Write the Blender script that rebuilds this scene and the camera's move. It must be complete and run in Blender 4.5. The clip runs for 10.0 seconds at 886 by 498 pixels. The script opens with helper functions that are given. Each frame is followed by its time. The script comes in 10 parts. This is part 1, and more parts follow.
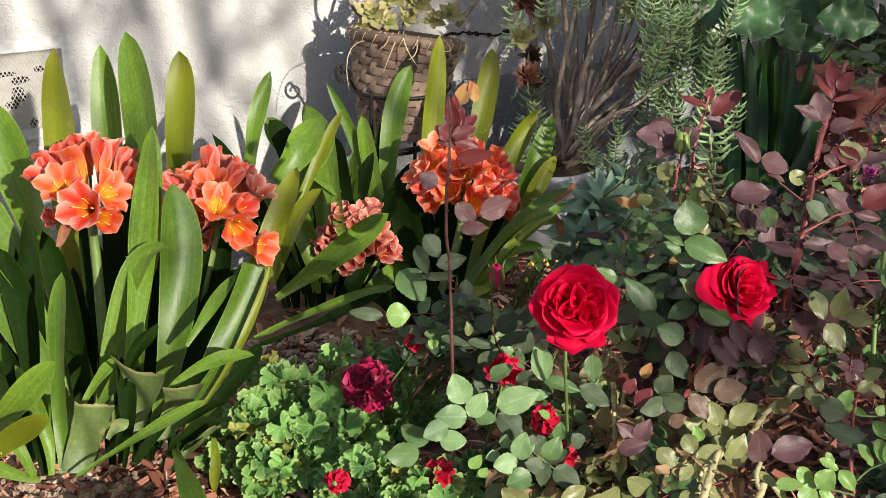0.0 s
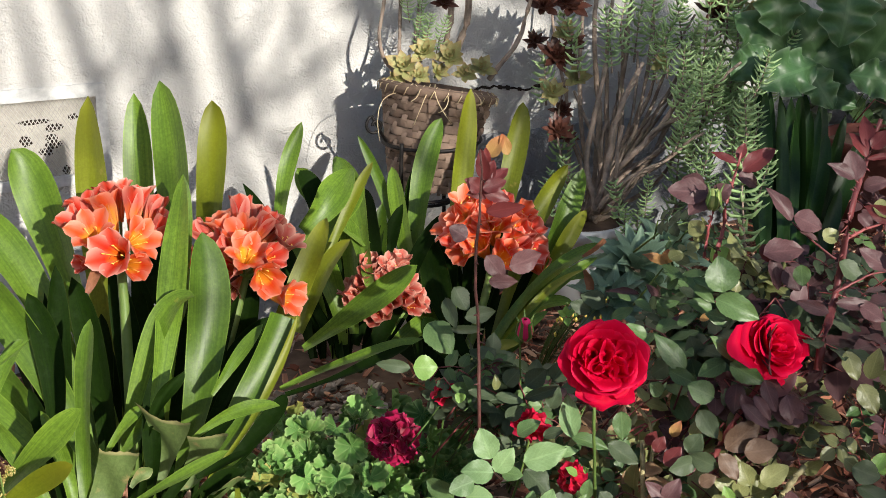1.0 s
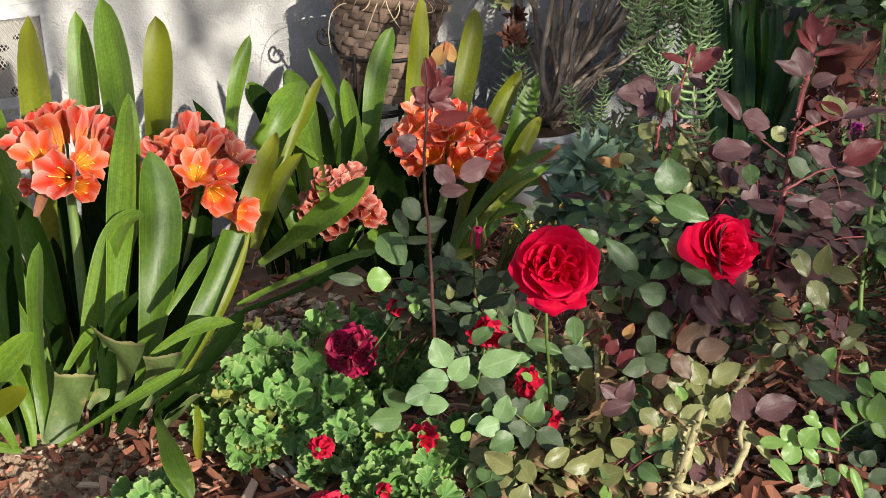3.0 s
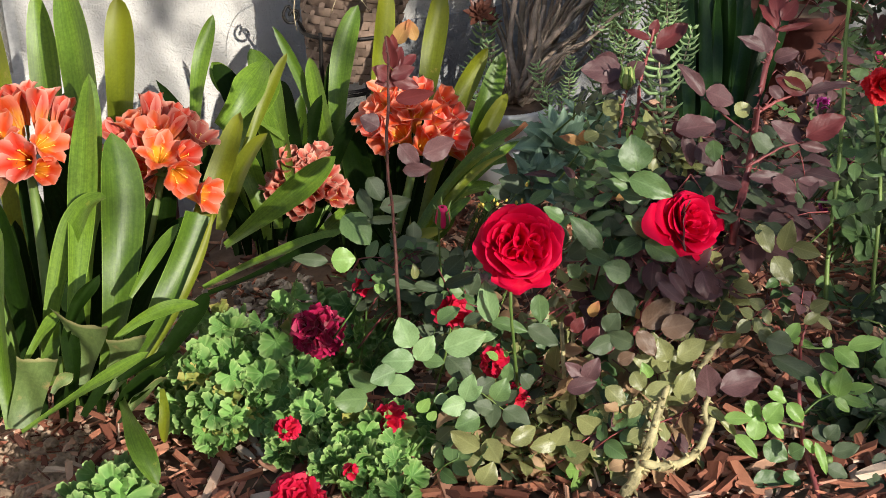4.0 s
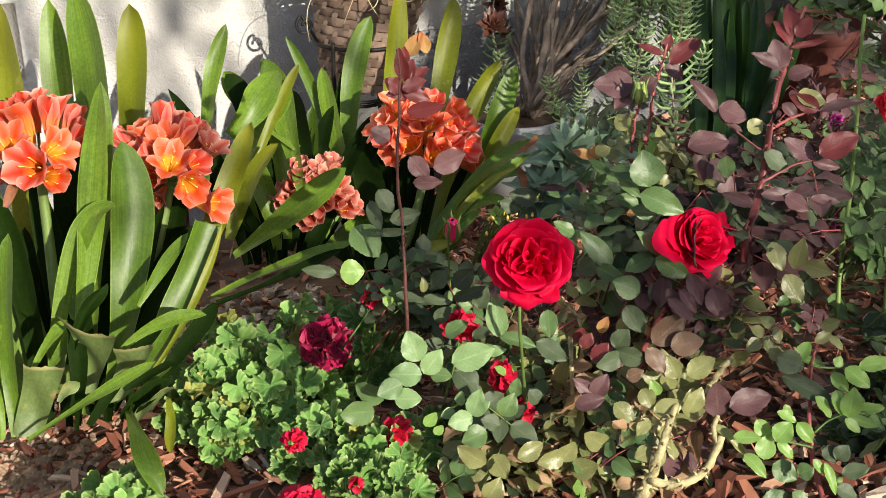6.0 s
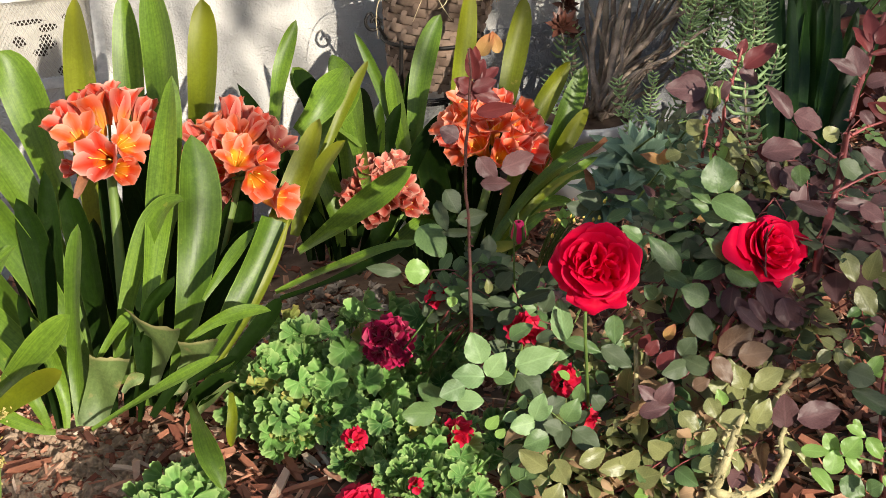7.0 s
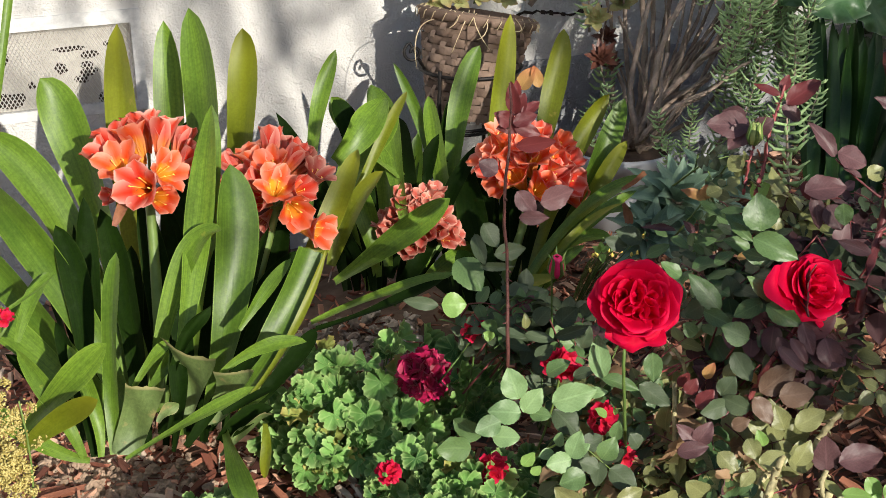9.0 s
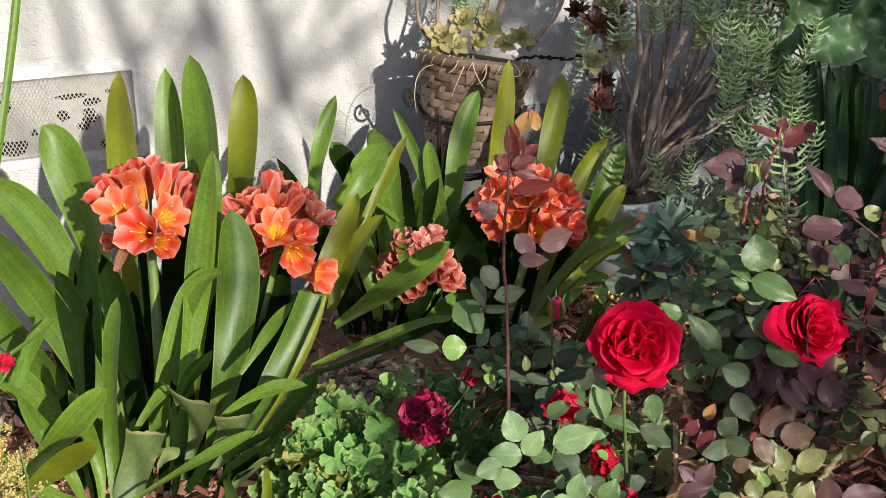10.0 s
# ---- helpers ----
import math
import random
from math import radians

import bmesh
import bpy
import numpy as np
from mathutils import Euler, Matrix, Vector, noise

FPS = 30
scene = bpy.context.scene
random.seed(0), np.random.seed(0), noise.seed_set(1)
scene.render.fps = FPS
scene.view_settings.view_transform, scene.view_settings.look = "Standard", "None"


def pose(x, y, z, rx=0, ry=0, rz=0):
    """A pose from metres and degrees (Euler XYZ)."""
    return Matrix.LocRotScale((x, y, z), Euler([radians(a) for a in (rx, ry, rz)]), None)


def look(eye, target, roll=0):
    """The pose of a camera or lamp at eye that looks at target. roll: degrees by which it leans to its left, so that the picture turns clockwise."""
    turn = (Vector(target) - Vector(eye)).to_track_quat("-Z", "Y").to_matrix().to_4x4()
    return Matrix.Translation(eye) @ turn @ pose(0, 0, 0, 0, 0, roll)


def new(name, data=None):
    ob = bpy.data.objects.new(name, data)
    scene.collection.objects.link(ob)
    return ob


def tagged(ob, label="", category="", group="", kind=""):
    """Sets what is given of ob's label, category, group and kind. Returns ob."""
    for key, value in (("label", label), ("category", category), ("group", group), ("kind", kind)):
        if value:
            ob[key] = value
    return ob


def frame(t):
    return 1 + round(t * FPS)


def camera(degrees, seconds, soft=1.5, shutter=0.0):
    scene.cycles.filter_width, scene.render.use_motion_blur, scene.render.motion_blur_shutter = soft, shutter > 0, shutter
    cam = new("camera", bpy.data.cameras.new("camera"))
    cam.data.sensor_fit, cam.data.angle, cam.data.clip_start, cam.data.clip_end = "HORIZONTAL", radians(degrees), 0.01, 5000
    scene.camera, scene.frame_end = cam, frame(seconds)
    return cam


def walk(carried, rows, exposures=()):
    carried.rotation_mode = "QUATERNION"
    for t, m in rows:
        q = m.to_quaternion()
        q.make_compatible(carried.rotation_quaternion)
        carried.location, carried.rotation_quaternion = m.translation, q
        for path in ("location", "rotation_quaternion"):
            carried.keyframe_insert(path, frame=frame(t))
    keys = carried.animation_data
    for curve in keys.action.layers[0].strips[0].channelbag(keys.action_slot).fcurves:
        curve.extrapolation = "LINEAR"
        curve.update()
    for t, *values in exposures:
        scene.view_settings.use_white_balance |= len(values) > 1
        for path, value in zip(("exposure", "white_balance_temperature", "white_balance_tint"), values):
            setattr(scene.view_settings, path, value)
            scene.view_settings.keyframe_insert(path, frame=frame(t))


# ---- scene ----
cam = camera(38.87, 10.0, soft=0.4)
EYE, TILT, TURN = 1.10, -22.5, -26.0
ROWS = [
    (0.0, 0.0000, 0.0000, 0.0000, 0.00, 0.00, 0.00),
    (0.5, -0.0047, -0.0020, 0.0015, 0.65, 1.14, -0.51),
    (1.0, -0.0038, 0.0079, -0.0002, 1.18, 2.40, -0.98),
    (1.5, -0.0018, 0.0108, -0.0006, 1.23, 1.98, -0.73),
    (2.0, 0.0086, 0.0150, -0.0010, 0.80, 0.43, 0.04),
    (2.5, 0.0174, 0.0141, -0.0005, 0.46, -0.83, 0.64),
    (4.0, 0.0430, 0.0217, 0.0016, -1.13, -2.73, 1.55),
    (4.5, 0.0497, 0.0286, 0.0019, -1.55, -3.03, 1.82),
    (5.0, 0.0559, 0.0319, 0.0037, -1.78, -3.21, 1.83),
    (6.5, 0.0395, 0.0322, 0.0080, 0.53, -1.90, -0.08),
    (7.0, 0.0358, 0.0399, 0.0100, 2.14, -2.37, -0.57),
    (7.5, 0.0356, 0.0480, 0.0109, 3.12, -4.01, -0.77),
    (8.0, 0.0295, 0.0486, 0.0179, 3.81, -4.83, -0.88),
    (8.5, 0.0282, 0.0511, 0.0203, 3.87, -3.18, -1.16),
    (9.0, 0.0277, 0.0492, 0.0200, 3.63, -1.22, -1.37),
    (9.5, 0.0276, 0.0447, 0.0190, 3.78, -0.01, -1.20),
    (10.0, 0.0305, 0.0427, 0.0169, 3.70, 0.84, -1.00),
]
walk(cam, [(t, pose(0, 0, EYE, TILT, 0, TURN) @ pose(x, y, z, 90 + pitch, roll, yaw)) for t, x, y, z, yaw, pitch, roll in ROWS],
     exposures=((0.0, 0.32, 6500, 10), (0.5, 0.29, 6450, 10), (1.0, 0.22, 6400, 10), (1.5, 0.18, 6350, 10), (2.0, 0.11, 6300, 10), (2.5, 0.16, 6400, 10), (4.0, 0.27, 6550, 10), (5.0, 0.38, 6650, 10), (6.5, 0.45, 6850, 10), (7.0, 0.36, 6850, 10), (8.0, 0.21, 6650, 10), (9.0, 0.22, 6450, 10), (10.0, 0.15, 6350, 10)))

# ---- light: low winter sun from the south, clear sky ----
SUN = Vector((0.120, -0.94, 0.362)).normalized()
world = bpy.data.worlds.new("world")
scene.world = world
world.use_nodes = True
wn = world.node_tree.nodes
sky = wn.new("ShaderNodeTexSky")
sky.sky_type = "NISHITA"
sky.sun_disc = False
sky.sun_elevation = math.asin(SUN.z)
sky.sun_rotation = math.atan2(SUN.x, SUN.y)
wn["Background"].inputs["Strength"].default_value = 0.127
world.node_tree.links.new(sky.outputs["Color"], wn["Background"].inputs["Color"])
lamp = new("sun", bpy.data.lights.new("sun", "SUN"))
lamp.data.energy, lamp.data.angle, lamp.data.color = 5.20, radians(0.53), (1.0, 0.945, 0.84)
lamp.matrix_world = look(SUN * 30, (0, 0, 0))


# ---- materials ----
def material(name, rough=0.6, spec=0.5):
    m = bpy.data.materials.new(name)
    m.use_nodes = True
    nt = m.node_tree
    b = nt.nodes["Principled BSDF"]
    b.inputs["Roughness"].default_value = rough
    b.inputs["Specular IOR Level"].default_value = spec
    return m, nt, b


def node(nt, kind, **sockets):
    n = nt.nodes.new(kind)
    for key, value in sockets.items():
        n.inputs[key.replace("_", " ")].default_value = value
    return n


def ramp(nt, fac, stops, ease="LINEAR"):
    n = nt.nodes.new("ShaderNodeValToRGB")
    n.color_ramp.interpolation = ease
    els = n.color_ramp.elements
    while len(els) < len(stops):
        els.new(0.5)
    for e, (p, c) in zip(els, stops):
        e.position, e.color = p, (*c, 1)
    nt.links.new(fac, n.inputs["Fac"])
    return n.outputs["Color"]


def mix(nt, fac, a, b, blend="MIX"):
    n = nt.nodes.new("ShaderNodeMix")
    n.data_type, n.blend_type = "RGBA", blend
    for sock, v in ((n.inputs[0], fac), (n.inputs[6], a), (n.inputs[7], b)):
        if isinstance(v, bpy.types.NodeSocket):
            nt.links.new(v, sock)
        else:
            sock.default_value = v if isinstance(v, float) else (*v, 1)
    return n.outputs[2]


def maths(nt, op, a, b=0.0):
    n = nt.nodes.new("ShaderNodeMath")
    n.operation = op
    for sock, v in zip(n.inputs, (a, b)):
        if isinstance(v, bpy.types.NodeSocket):
            nt.links.new(v, sock)
        else:
            sock.default_value = v
    return n.outputs[0]


def coords(nt, which="Object"):
    return nt.nodes.new("ShaderNodeTexCoord").outputs[which]


def noise_of(nt, vec, scale, detail=4.0, rough=0.55, distort=0.0):
    n = node(nt, "ShaderNodeTexNoise", Scale=scale, Detail=detail, Roughness=rough, Distortion=distort)
    nt.links.new(vec, n.inputs["Vector"])
    return n.outputs["Fac"]


def bump(nt, b, height, strength=0.3, dist=0.005):
    n = node(nt, "ShaderNodeBump", Strength=strength, Distance=dist)
    nt.links.new(height, n.inputs["Height"])
    nt.links.new(n.outputs["Normal"], b.inputs["Normal"])
    return n


def object_random(nt):
    return nt.nodes.new("ShaderNodeObjectInfo").outputs["Random"]


def island_random(nt):
    return nt.nodes.new("ShaderNodeNewGeometry").outputs["Random Per Island"]


def translucent(nt, b, color, share):
    """Adds light that shines through a thin leaf or petal."""
    t = nt.nodes.new("ShaderNodeBsdfTranslucent")
    nt.links.new(color, t.inputs["Color"])
    m = nt.nodes.new("ShaderNodeMixShader")
    m.inputs[0].default_value = share
    nt.links.new(b.outputs[0], m.inputs[1])
    nt.links.new(t.outputs[0], m.inputs[2])
    nt.links.new(m.outputs[0], nt.nodes["Material Output"].inputs["Surface"])


def leaf_material(name, dark, light, rough=0.42, share=0.28, veins=0.0, tint=None, spec=0.4, dry=None, blotch=0.0, hem=None):
    """Leaf with a grain along it (uv), tone by object and by patch, dry or yellow blotches."""
    m, nt, b = material(name, rough, spec)
    uv, ob = coords(nt, "UV"), coords(nt, "Object")
    tone = maths(nt, "ADD", maths(nt, "MULTIPLY", maths(nt, "ADD", object_random(nt), island_random(nt)), 0.36), maths(nt, "MULTIPLY", noise_of(nt, ob, 18.0), 0.5))
    col = ramp(nt, tone, [(0.15, dark), (0.85, light)])
    if veins:
        sep = nt.nodes.new("ShaderNodeSeparateXYZ")
        nt.links.new(uv, sep.inputs[0])
        strip = node(nt, "ShaderNodeMapping", Scale=(9.0, 1.3, 1.0))
        nt.links.new(uv, strip.inputs["Vector"])
        shift = nt.nodes.new("ShaderNodeVectorMath")
        nt.links.new(strip.outputs[0], shift.inputs[0])
        lot = nt.nodes.new("ShaderNodeCombineXYZ")
        nt.links.new(maths(nt, "MULTIPLY", object_random(nt), 60.0), lot.inputs[0])
        nt.links.new(lot.outputs[0], shift.inputs[1])
        streak = noise_of(nt, shift.outputs[0], 1.6, 5.0, 0.65)
        col = mix(nt, ramp(nt, streak, [(0.24, (0.25, 0.25, 0.25)), (0.60, (1, 1, 1))]), tuple(c * 1.1 for c in dark), col)
        foot = maths(nt, "SUBTRACT", 1.0, maths(nt, "MINIMUM", maths(nt, "MULTIPLY", sep.outputs[1], 2.6), 1.0))
        col = mix(nt, maths(nt, "MULTIPLY", foot, 0.18), col, (light[0] * 1.4, light[1] * 1.25, light[2] * 3))
        rim = maths(nt, "GREATER_THAN", maths(nt, "ABSOLUTE", maths(nt, "SUBTRACT", sep.outputs[0], 0.5)), 0.475)
        col = mix(nt, maths(nt, "MULTIPLY", rim, 0.4), col, (light[0] * 1.5 + 0.03, light[1] * 1.4 + 0.03, light[2] * 2 + 0.01))
        lines = maths(nt, "SINE", maths(nt, "MULTIPLY", sep.outputs[0], veins))
        grain = maths(nt, "ADD", maths(nt, "MULTIPLY", lines, 0.5), 0.5)
        dust = ramp(nt, noise_of(nt, ob, 60.0, 5.0, 0.7), [(0.52, (0, 0, 0)), (0.70, (1, 1, 1))])
        col = mix(nt, maths(nt, "MULTIPLY", dust, 0.16), col, tuple(c * 1.25 + 0.03 for c in light))
        speck = ramp(nt, noise_of(nt, ob, 190.0, 4.0, 0.7), [(0.40, (0, 0, 0)), (0.62, (1, 1, 1))])
        col = mix(nt, maths(nt, "MULTIPLY", speck, 0.30), col, tuple(c * 0.35 for c in dark))
        col = mix(nt, maths(nt, "MULTIPLY", grain, 0.015), col, tuple(min(1, c * 1.5 + 0.01) for c in light))
        bump(nt, b, maths(nt, "ADD", streak, noise_of(nt, ob, 130.0)), 0.14, 0.002)
    else:
        sep0 = nt.nodes.new("ShaderNodeSeparateXYZ")
        nt.links.new(uv, sep0.inputs[0])
        off = maths(nt, "ABSOLUTE", maths(nt, "SUBTRACT", sep0.outputs[0], 0.5))
        rib = maths(nt, "LESS_THAN", off, 0.035)
        side = maths(nt, "SINE", maths(nt, "MULTIPLY", maths(nt, "SUBTRACT", sep0.outputs[1], maths(nt, "MULTIPLY", off, 0.7)), 52.0))
        vein = maths(nt, "MAXIMUM", rib, maths(nt, "MULTIPLY", maths(nt, "POWER", maths(nt, "MAXIMUM", side, 0.0), 5.0), 0.45))
        col = mix(nt, maths(nt, "MULTIPLY", vein, 0.18), col, tuple(min(1, c * 1.7 + 0.03) for c in light))
        bump(nt, b, maths(nt, "ADD", maths(nt, "MULTIPLY", noise_of(nt, ob, 5.0, 3.0), 0.8), maths(nt, "MULTIPLY", vein, -0.2)), 0.09, 0.02)
    if hem:
        sep3 = nt.nodes.new("ShaderNodeSeparateXYZ")
        nt.links.new(uv, sep3.inputs[0])
        far = maths(nt, "MULTIPLY", maths(nt, "ABSOLUTE", maths(nt, "SUBTRACT", sep3.outputs[0], 0.5)), 2.0)
        col = mix(nt, maths(nt, "MULTIPLY", maths(nt, "POWER", far, 14.0), 0.8), col, hem)
    if tint:
        sep2 = nt.nodes.new("ShaderNodeSeparateXYZ")
        nt.links.new(uv, sep2.inputs[0])
        col = mix(nt, maths(nt, "MULTIPLY", maths(nt, "POWER", sep2.outputs[1], 2.5), 0.75), col, tint)
    if dry:
        spots = ramp(nt, noise_of(nt, ob, 32.0, 6.0, 0.65), [(0.62 - blotch, (0, 0, 0)), (0.72 - blotch, (1, 1, 1))])
        col = mix(nt, spots, col, dry)
    nt.links.new(col, b.inputs["Base Color"])
    bright = mix(nt, 0.5, col, tuple(min(1, c * 1.9 + 0.03) for c in light))
    translucent(nt, b, bright, share)
    return m


def scallop_material(name, dark, light, rim):
    """Soft round leaf: veins fan out from the stalk, a paler crimped rim, tone by leaf."""
    m, nt, b = material(name, 0.62, 0.3)
    sep = nt.nodes.new("ShaderNodeSeparateXYZ")
    nt.links.new(coords(nt, "UV"), sep.inputs[0])
    ob = coords(nt)
    tone = maths(nt, "ADD", maths(nt, "MULTIPLY", object_random(nt), 0.55), maths(nt, "MULTIPLY", noise_of(nt, ob, 5.0), 0.5))
    col = ramp(nt, tone, [(0.2, dark), (0.85, light)])
    fan = maths(nt, "SINE", maths(nt, "MULTIPLY", sep.outputs[0], 44.0))
    vein = maths(nt, "POWER", maths(nt, "MAXIMUM", fan, 0.0), 6.0)
    col = mix(nt, maths(nt, "MULTIPLY", vein, 0.35), col, rim)
    edge = maths(nt, "POWER", sep.outputs[1], 6.0)
    col = mix(nt, maths(nt, "MULTIPLY", edge, 0.85), col, rim)
    nt.links.new(col, b.inputs["Base Color"])
    h = maths(nt, "ADD", maths(nt, "MULTIPLY", vein, -0.6), maths(nt, "MULTIPLY", noise_of(nt, ob, 22.0, 4.0), 0.9))
    bump(nt, b, h, 0.18, 0.03)
    translucent(nt, b, mix(nt, 0.5, col, rim), 0.12)
    return m


def stucco_material(name, base, cracks=1.0):
    m, nt, b = material(name, 0.9, 0.15)
    ob = coords(nt)
    big, fine = noise_of(nt, ob, 5.0), noise_of(nt, ob, 210.0, 3.0)
    trowel = ramp(nt, noise_of(nt, ob, 28.0, 3.0, 0.5, 0.9), [(0.43, (0, 0, 0)), (0.46, (0.5, 0.5, 0.5)), (0.55, (0.6, 0.6, 0.6)), (0.59, (1, 1, 1))])
    dirt = ramp(nt, big, [(0.3, tuple(c * 0.88 for c in base)), (0.7, base)])
    nt.links.new(mix(nt, maths(nt, "MULTIPLY", fine, 0.18), dirt, tuple(c * 0.7 for c in base)), b.inputs["Base Color"])
    h = maths(nt, "ADD", maths(nt, "MULTIPLY", trowel, cracks), maths(nt, "MULTIPLY", fine, 0.9))
    bump(nt, b, h, 0.9, 0.006)
    return m


def plain(name, c1, c2, scale=30.0, rough=0.6, spec=0.4, bumpy=0.2, metal=0.0, by=None):
    m, nt, b = material(name, rough, spec)
    f = noise_of(nt, coords(nt), scale, 6.0, 0.6)
    if by == "object":
        f = maths(nt, "ADD", maths(nt, "MULTIPLY", f, 0.5), maths(nt, "MULTIPLY", object_random(nt), 0.5))
    if by == "stone":
        lot = maths(nt, "FRACT", maths(nt, "ADD", island_random(nt), maths(nt, "MULTIPLY", object_random(nt), 5.0)))
        f = maths(nt, "ADD", maths(nt, "MULTIPLY", f, 0.35), maths(nt, "MULTIPLY", lot, 0.65))
    if by == "island":
        f = maths(nt, "ADD", maths(nt, "MULTIPLY", f, 0.35), maths(nt, "MULTIPLY", island_random(nt), 0.65))
    nt.links.new(ramp(nt, f, [(0.25, c1), (0.75, c2)]), b.inputs["Base Color"])
    b.inputs["Metallic"].default_value = metal
    bump(nt, b, noise_of(nt, coords(nt), scale * 6, 4.0), bumpy, 0.003)
    return m


def bark_chip_material():
    m, nt, b = material("bark_mulch", 0.8, 0.25)
    ob = coords(nt)
    mp = node(nt, "ShaderNodeMapping", Scale=(1.0, 1.0, 3.0))
    nt.links.new(ob, mp.inputs["Vector"])
    lot = maths(nt, "FRACT", maths(nt, "ADD", island_random(nt), maths(nt, "MULTIPLY", object_random(nt), 5.0)))
    col = ramp(nt, lot, [(0.0, (0.07, 0.028, 0.020)), (0.30, (0.28, 0.095, 0.060)), (0.62, (0.58, 0.235, 0.140)), (0.85, (0.70, 0.40, 0.27)), (1.0, (0.78, 0.62, 0.48))])
    grain = noise_of(nt, mp.outputs[0], 150.0, 6.0, 0.7)
    nt.links.new(mix(nt, maths(nt, "MULTIPLY", grain, 0.34), col, (0.05, 0.022, 0.014)), b.inputs["Base Color"])
    bump(nt, b, grain, 0.6, 0.003)
    return m


def petal_material(name, throat, body, edge, rough=0.45, share=0.3, sheen=0.0, where=(0.18, 0.45, 0.95), margin=None):
    """Petal: colour runs along its length (uv y) from throat to edge."""
    m, nt, b = material(name, rough, 0.3)
    sep = nt.nodes.new("ShaderNodeSeparateXYZ")
    nt.links.new(coords(nt, "UV"), sep.inputs[0])
    v = maths(nt, "ADD", sep.outputs[1], maths(nt, "MULTIPLY", maths(nt, "SUBTRACT", noise_of(nt, coords(nt), 70.0), 0.5), 0.25))
    col = ramp(nt, v, [(where[0], throat), (where[1], body), (where[2], edge)])
    if margin:
        off = maths(nt, "MULTIPLY", maths(nt, "ABSOLUTE", maths(nt, "SUBTRACT", sep.outputs[0], 0.5)), 2.0)
        side = maths(nt, "MULTIPLY", maths(nt, "POWER", off, 1.6), maths(nt, "ADD", maths(nt, "MULTIPLY", sep.outputs[1], 0.9), 0.08))
        col = mix(nt, side, col, margin)
    col = mix(nt, maths(nt, "MULTIPLY", object_random(nt), 0.35), col, tuple(c * 0.75 for c in body))
    nt.links.new(col, b.inputs["Base Color"])
    b.inputs["Sheen Weight"].default_value = sheen
    lines = maths(nt, "SINE", maths(nt, "MULTIPLY", sep.outputs[0], 60.0))
    bump(nt, b, maths(nt, "ADD", lines, noise_of(nt, coords(nt), 180.0)), 0.12, 0.0008)
    translucent(nt, b, col, share)
    return m


M_STUCCO = stucco_material("white_stucco", (0.65, 0.632, 0.605), 0.45)
M_FOUND = stucco_material("grey_foundation", (0.36, 0.365, 0.375), 0.9)
M_SOIL = plain("soil", (0.07, 0.045, 0.032), (0.22, 0.15, 0.11), 14.0, 0.95, 0.1, 0.9)
M_CLOD = plain("soil_clods", (0.26, 0.175, 0.12), (0.54, 0.40, 0.29), 40.0, 0.95, 0.1, 0.9)
M_BARK = bark_chip_material()
M_GRAVEL = plain("gravel_stone", (0.16, 0.12, 0.10), (0.48, 0.41, 0.35), 60.0, 0.8, 0.3, 0.3, by="stone")
M_STRAP = leaf_material("strap_leaf", (0.019, 0.060, 0.004), (0.180, 0.296, 0.028), 0.42, 0.12, 170.0, None, 0.36, (0.26, 0.28, 0.04), -0.06)
M_STRAP_LIME = leaf_material("yellowing_strap_leaf", (0.075, 0.110, 0.003), (0.20, 0.235, 0.014), 0.44, 0.14, 170.0, (0.22, 0.22, 0.012), 0.34, (0.34, 0.27, 0.06), -0.02)
M_STRAP_OLD = leaf_material("dull_torn_strap_leaf", (0.085, 0.135, 0.035), (0.19, 0.26, 0.085), 0.52, 0.1, 170.0, None, 0.4, (0.30, 0.24, 0.10), 0.02, (0.42, 0.34, 0.16))
M_STRAP_DRY = leaf_material("dried_strap_leaf", (0.20, 0.075, 0.035), (0.42, 0.19, 0.10), 0.65, 0.2, 170.0, None, 0.2)
# near-black green: puts the shade between the clivia leaves into the colour
M_STRAP_SHADE = leaf_material("shade_strap_leaf", (0.003, 0.011, 0.001), (0.011, 0.028, 0.002), 0.7, 0.05, 150.0, None, 0.06)
M_LILY = leaf_material("lily_leaf", (0.008, 0.028, 0.005), (0.026, 0.066, 0.011), 0.38, 0.12, 150.0, None, 0.3)
M_ROSE_LEAF = leaf_material("rose_leaf_green", (0.018, 0.052, 0.016), (0.125, 0.205, 0.072), 0.42, 0.10, 0.0, None, 0.4)
M_ROSE_PALE = leaf_material("rose_leaf_lime", (0.12, 0.25, 0.04), (0.29, 0.47, 0.13), 0.36, 0.35)
M_ROSE_PURPLE = leaf_material("rose_leaf_purple", (0.028, 0.015, 0.018), (0.135, 0.066, 0.068), 0.46, 0.10, 0.0, None, 0.3)
M_ROSE_RED = leaf_material("rose_leaf_young_red", (0.075, 0.012, 0.014), (0.19, 0.036, 0.036), 0.48, 0.25, 0.0, None, 0.5)
M_ROSE_OLIVE = leaf_material("rose_leaf_olive", (0.060, 0.072, 0.022), (0.31, 0.32, 0.13), 0.36, 0.25, 0.0, None, 0.45, (0.26, 0.12, 0.08), -0.03)
M_ROSE_AUTUMN = leaf_material("rose_leaf_yellow_orange", (0.28, 0.15, 0.04), (0.42, 0.25, 0.09), 0.45, 0.2, 0.0, (0.40, 0.08, 0.05))
M_ROSE_DRY = leaf_material("dry_leaf", (0.20, 0.115, 0.06), (0.40, 0.26, 0.145), 0.7, 0.2)
M_GERANIUM = scallop_material("geranium_leaf", (0.022, 0.085, 0.016), (0.185, 0.370, 0.085), (0.36, 0.50, 0.18))
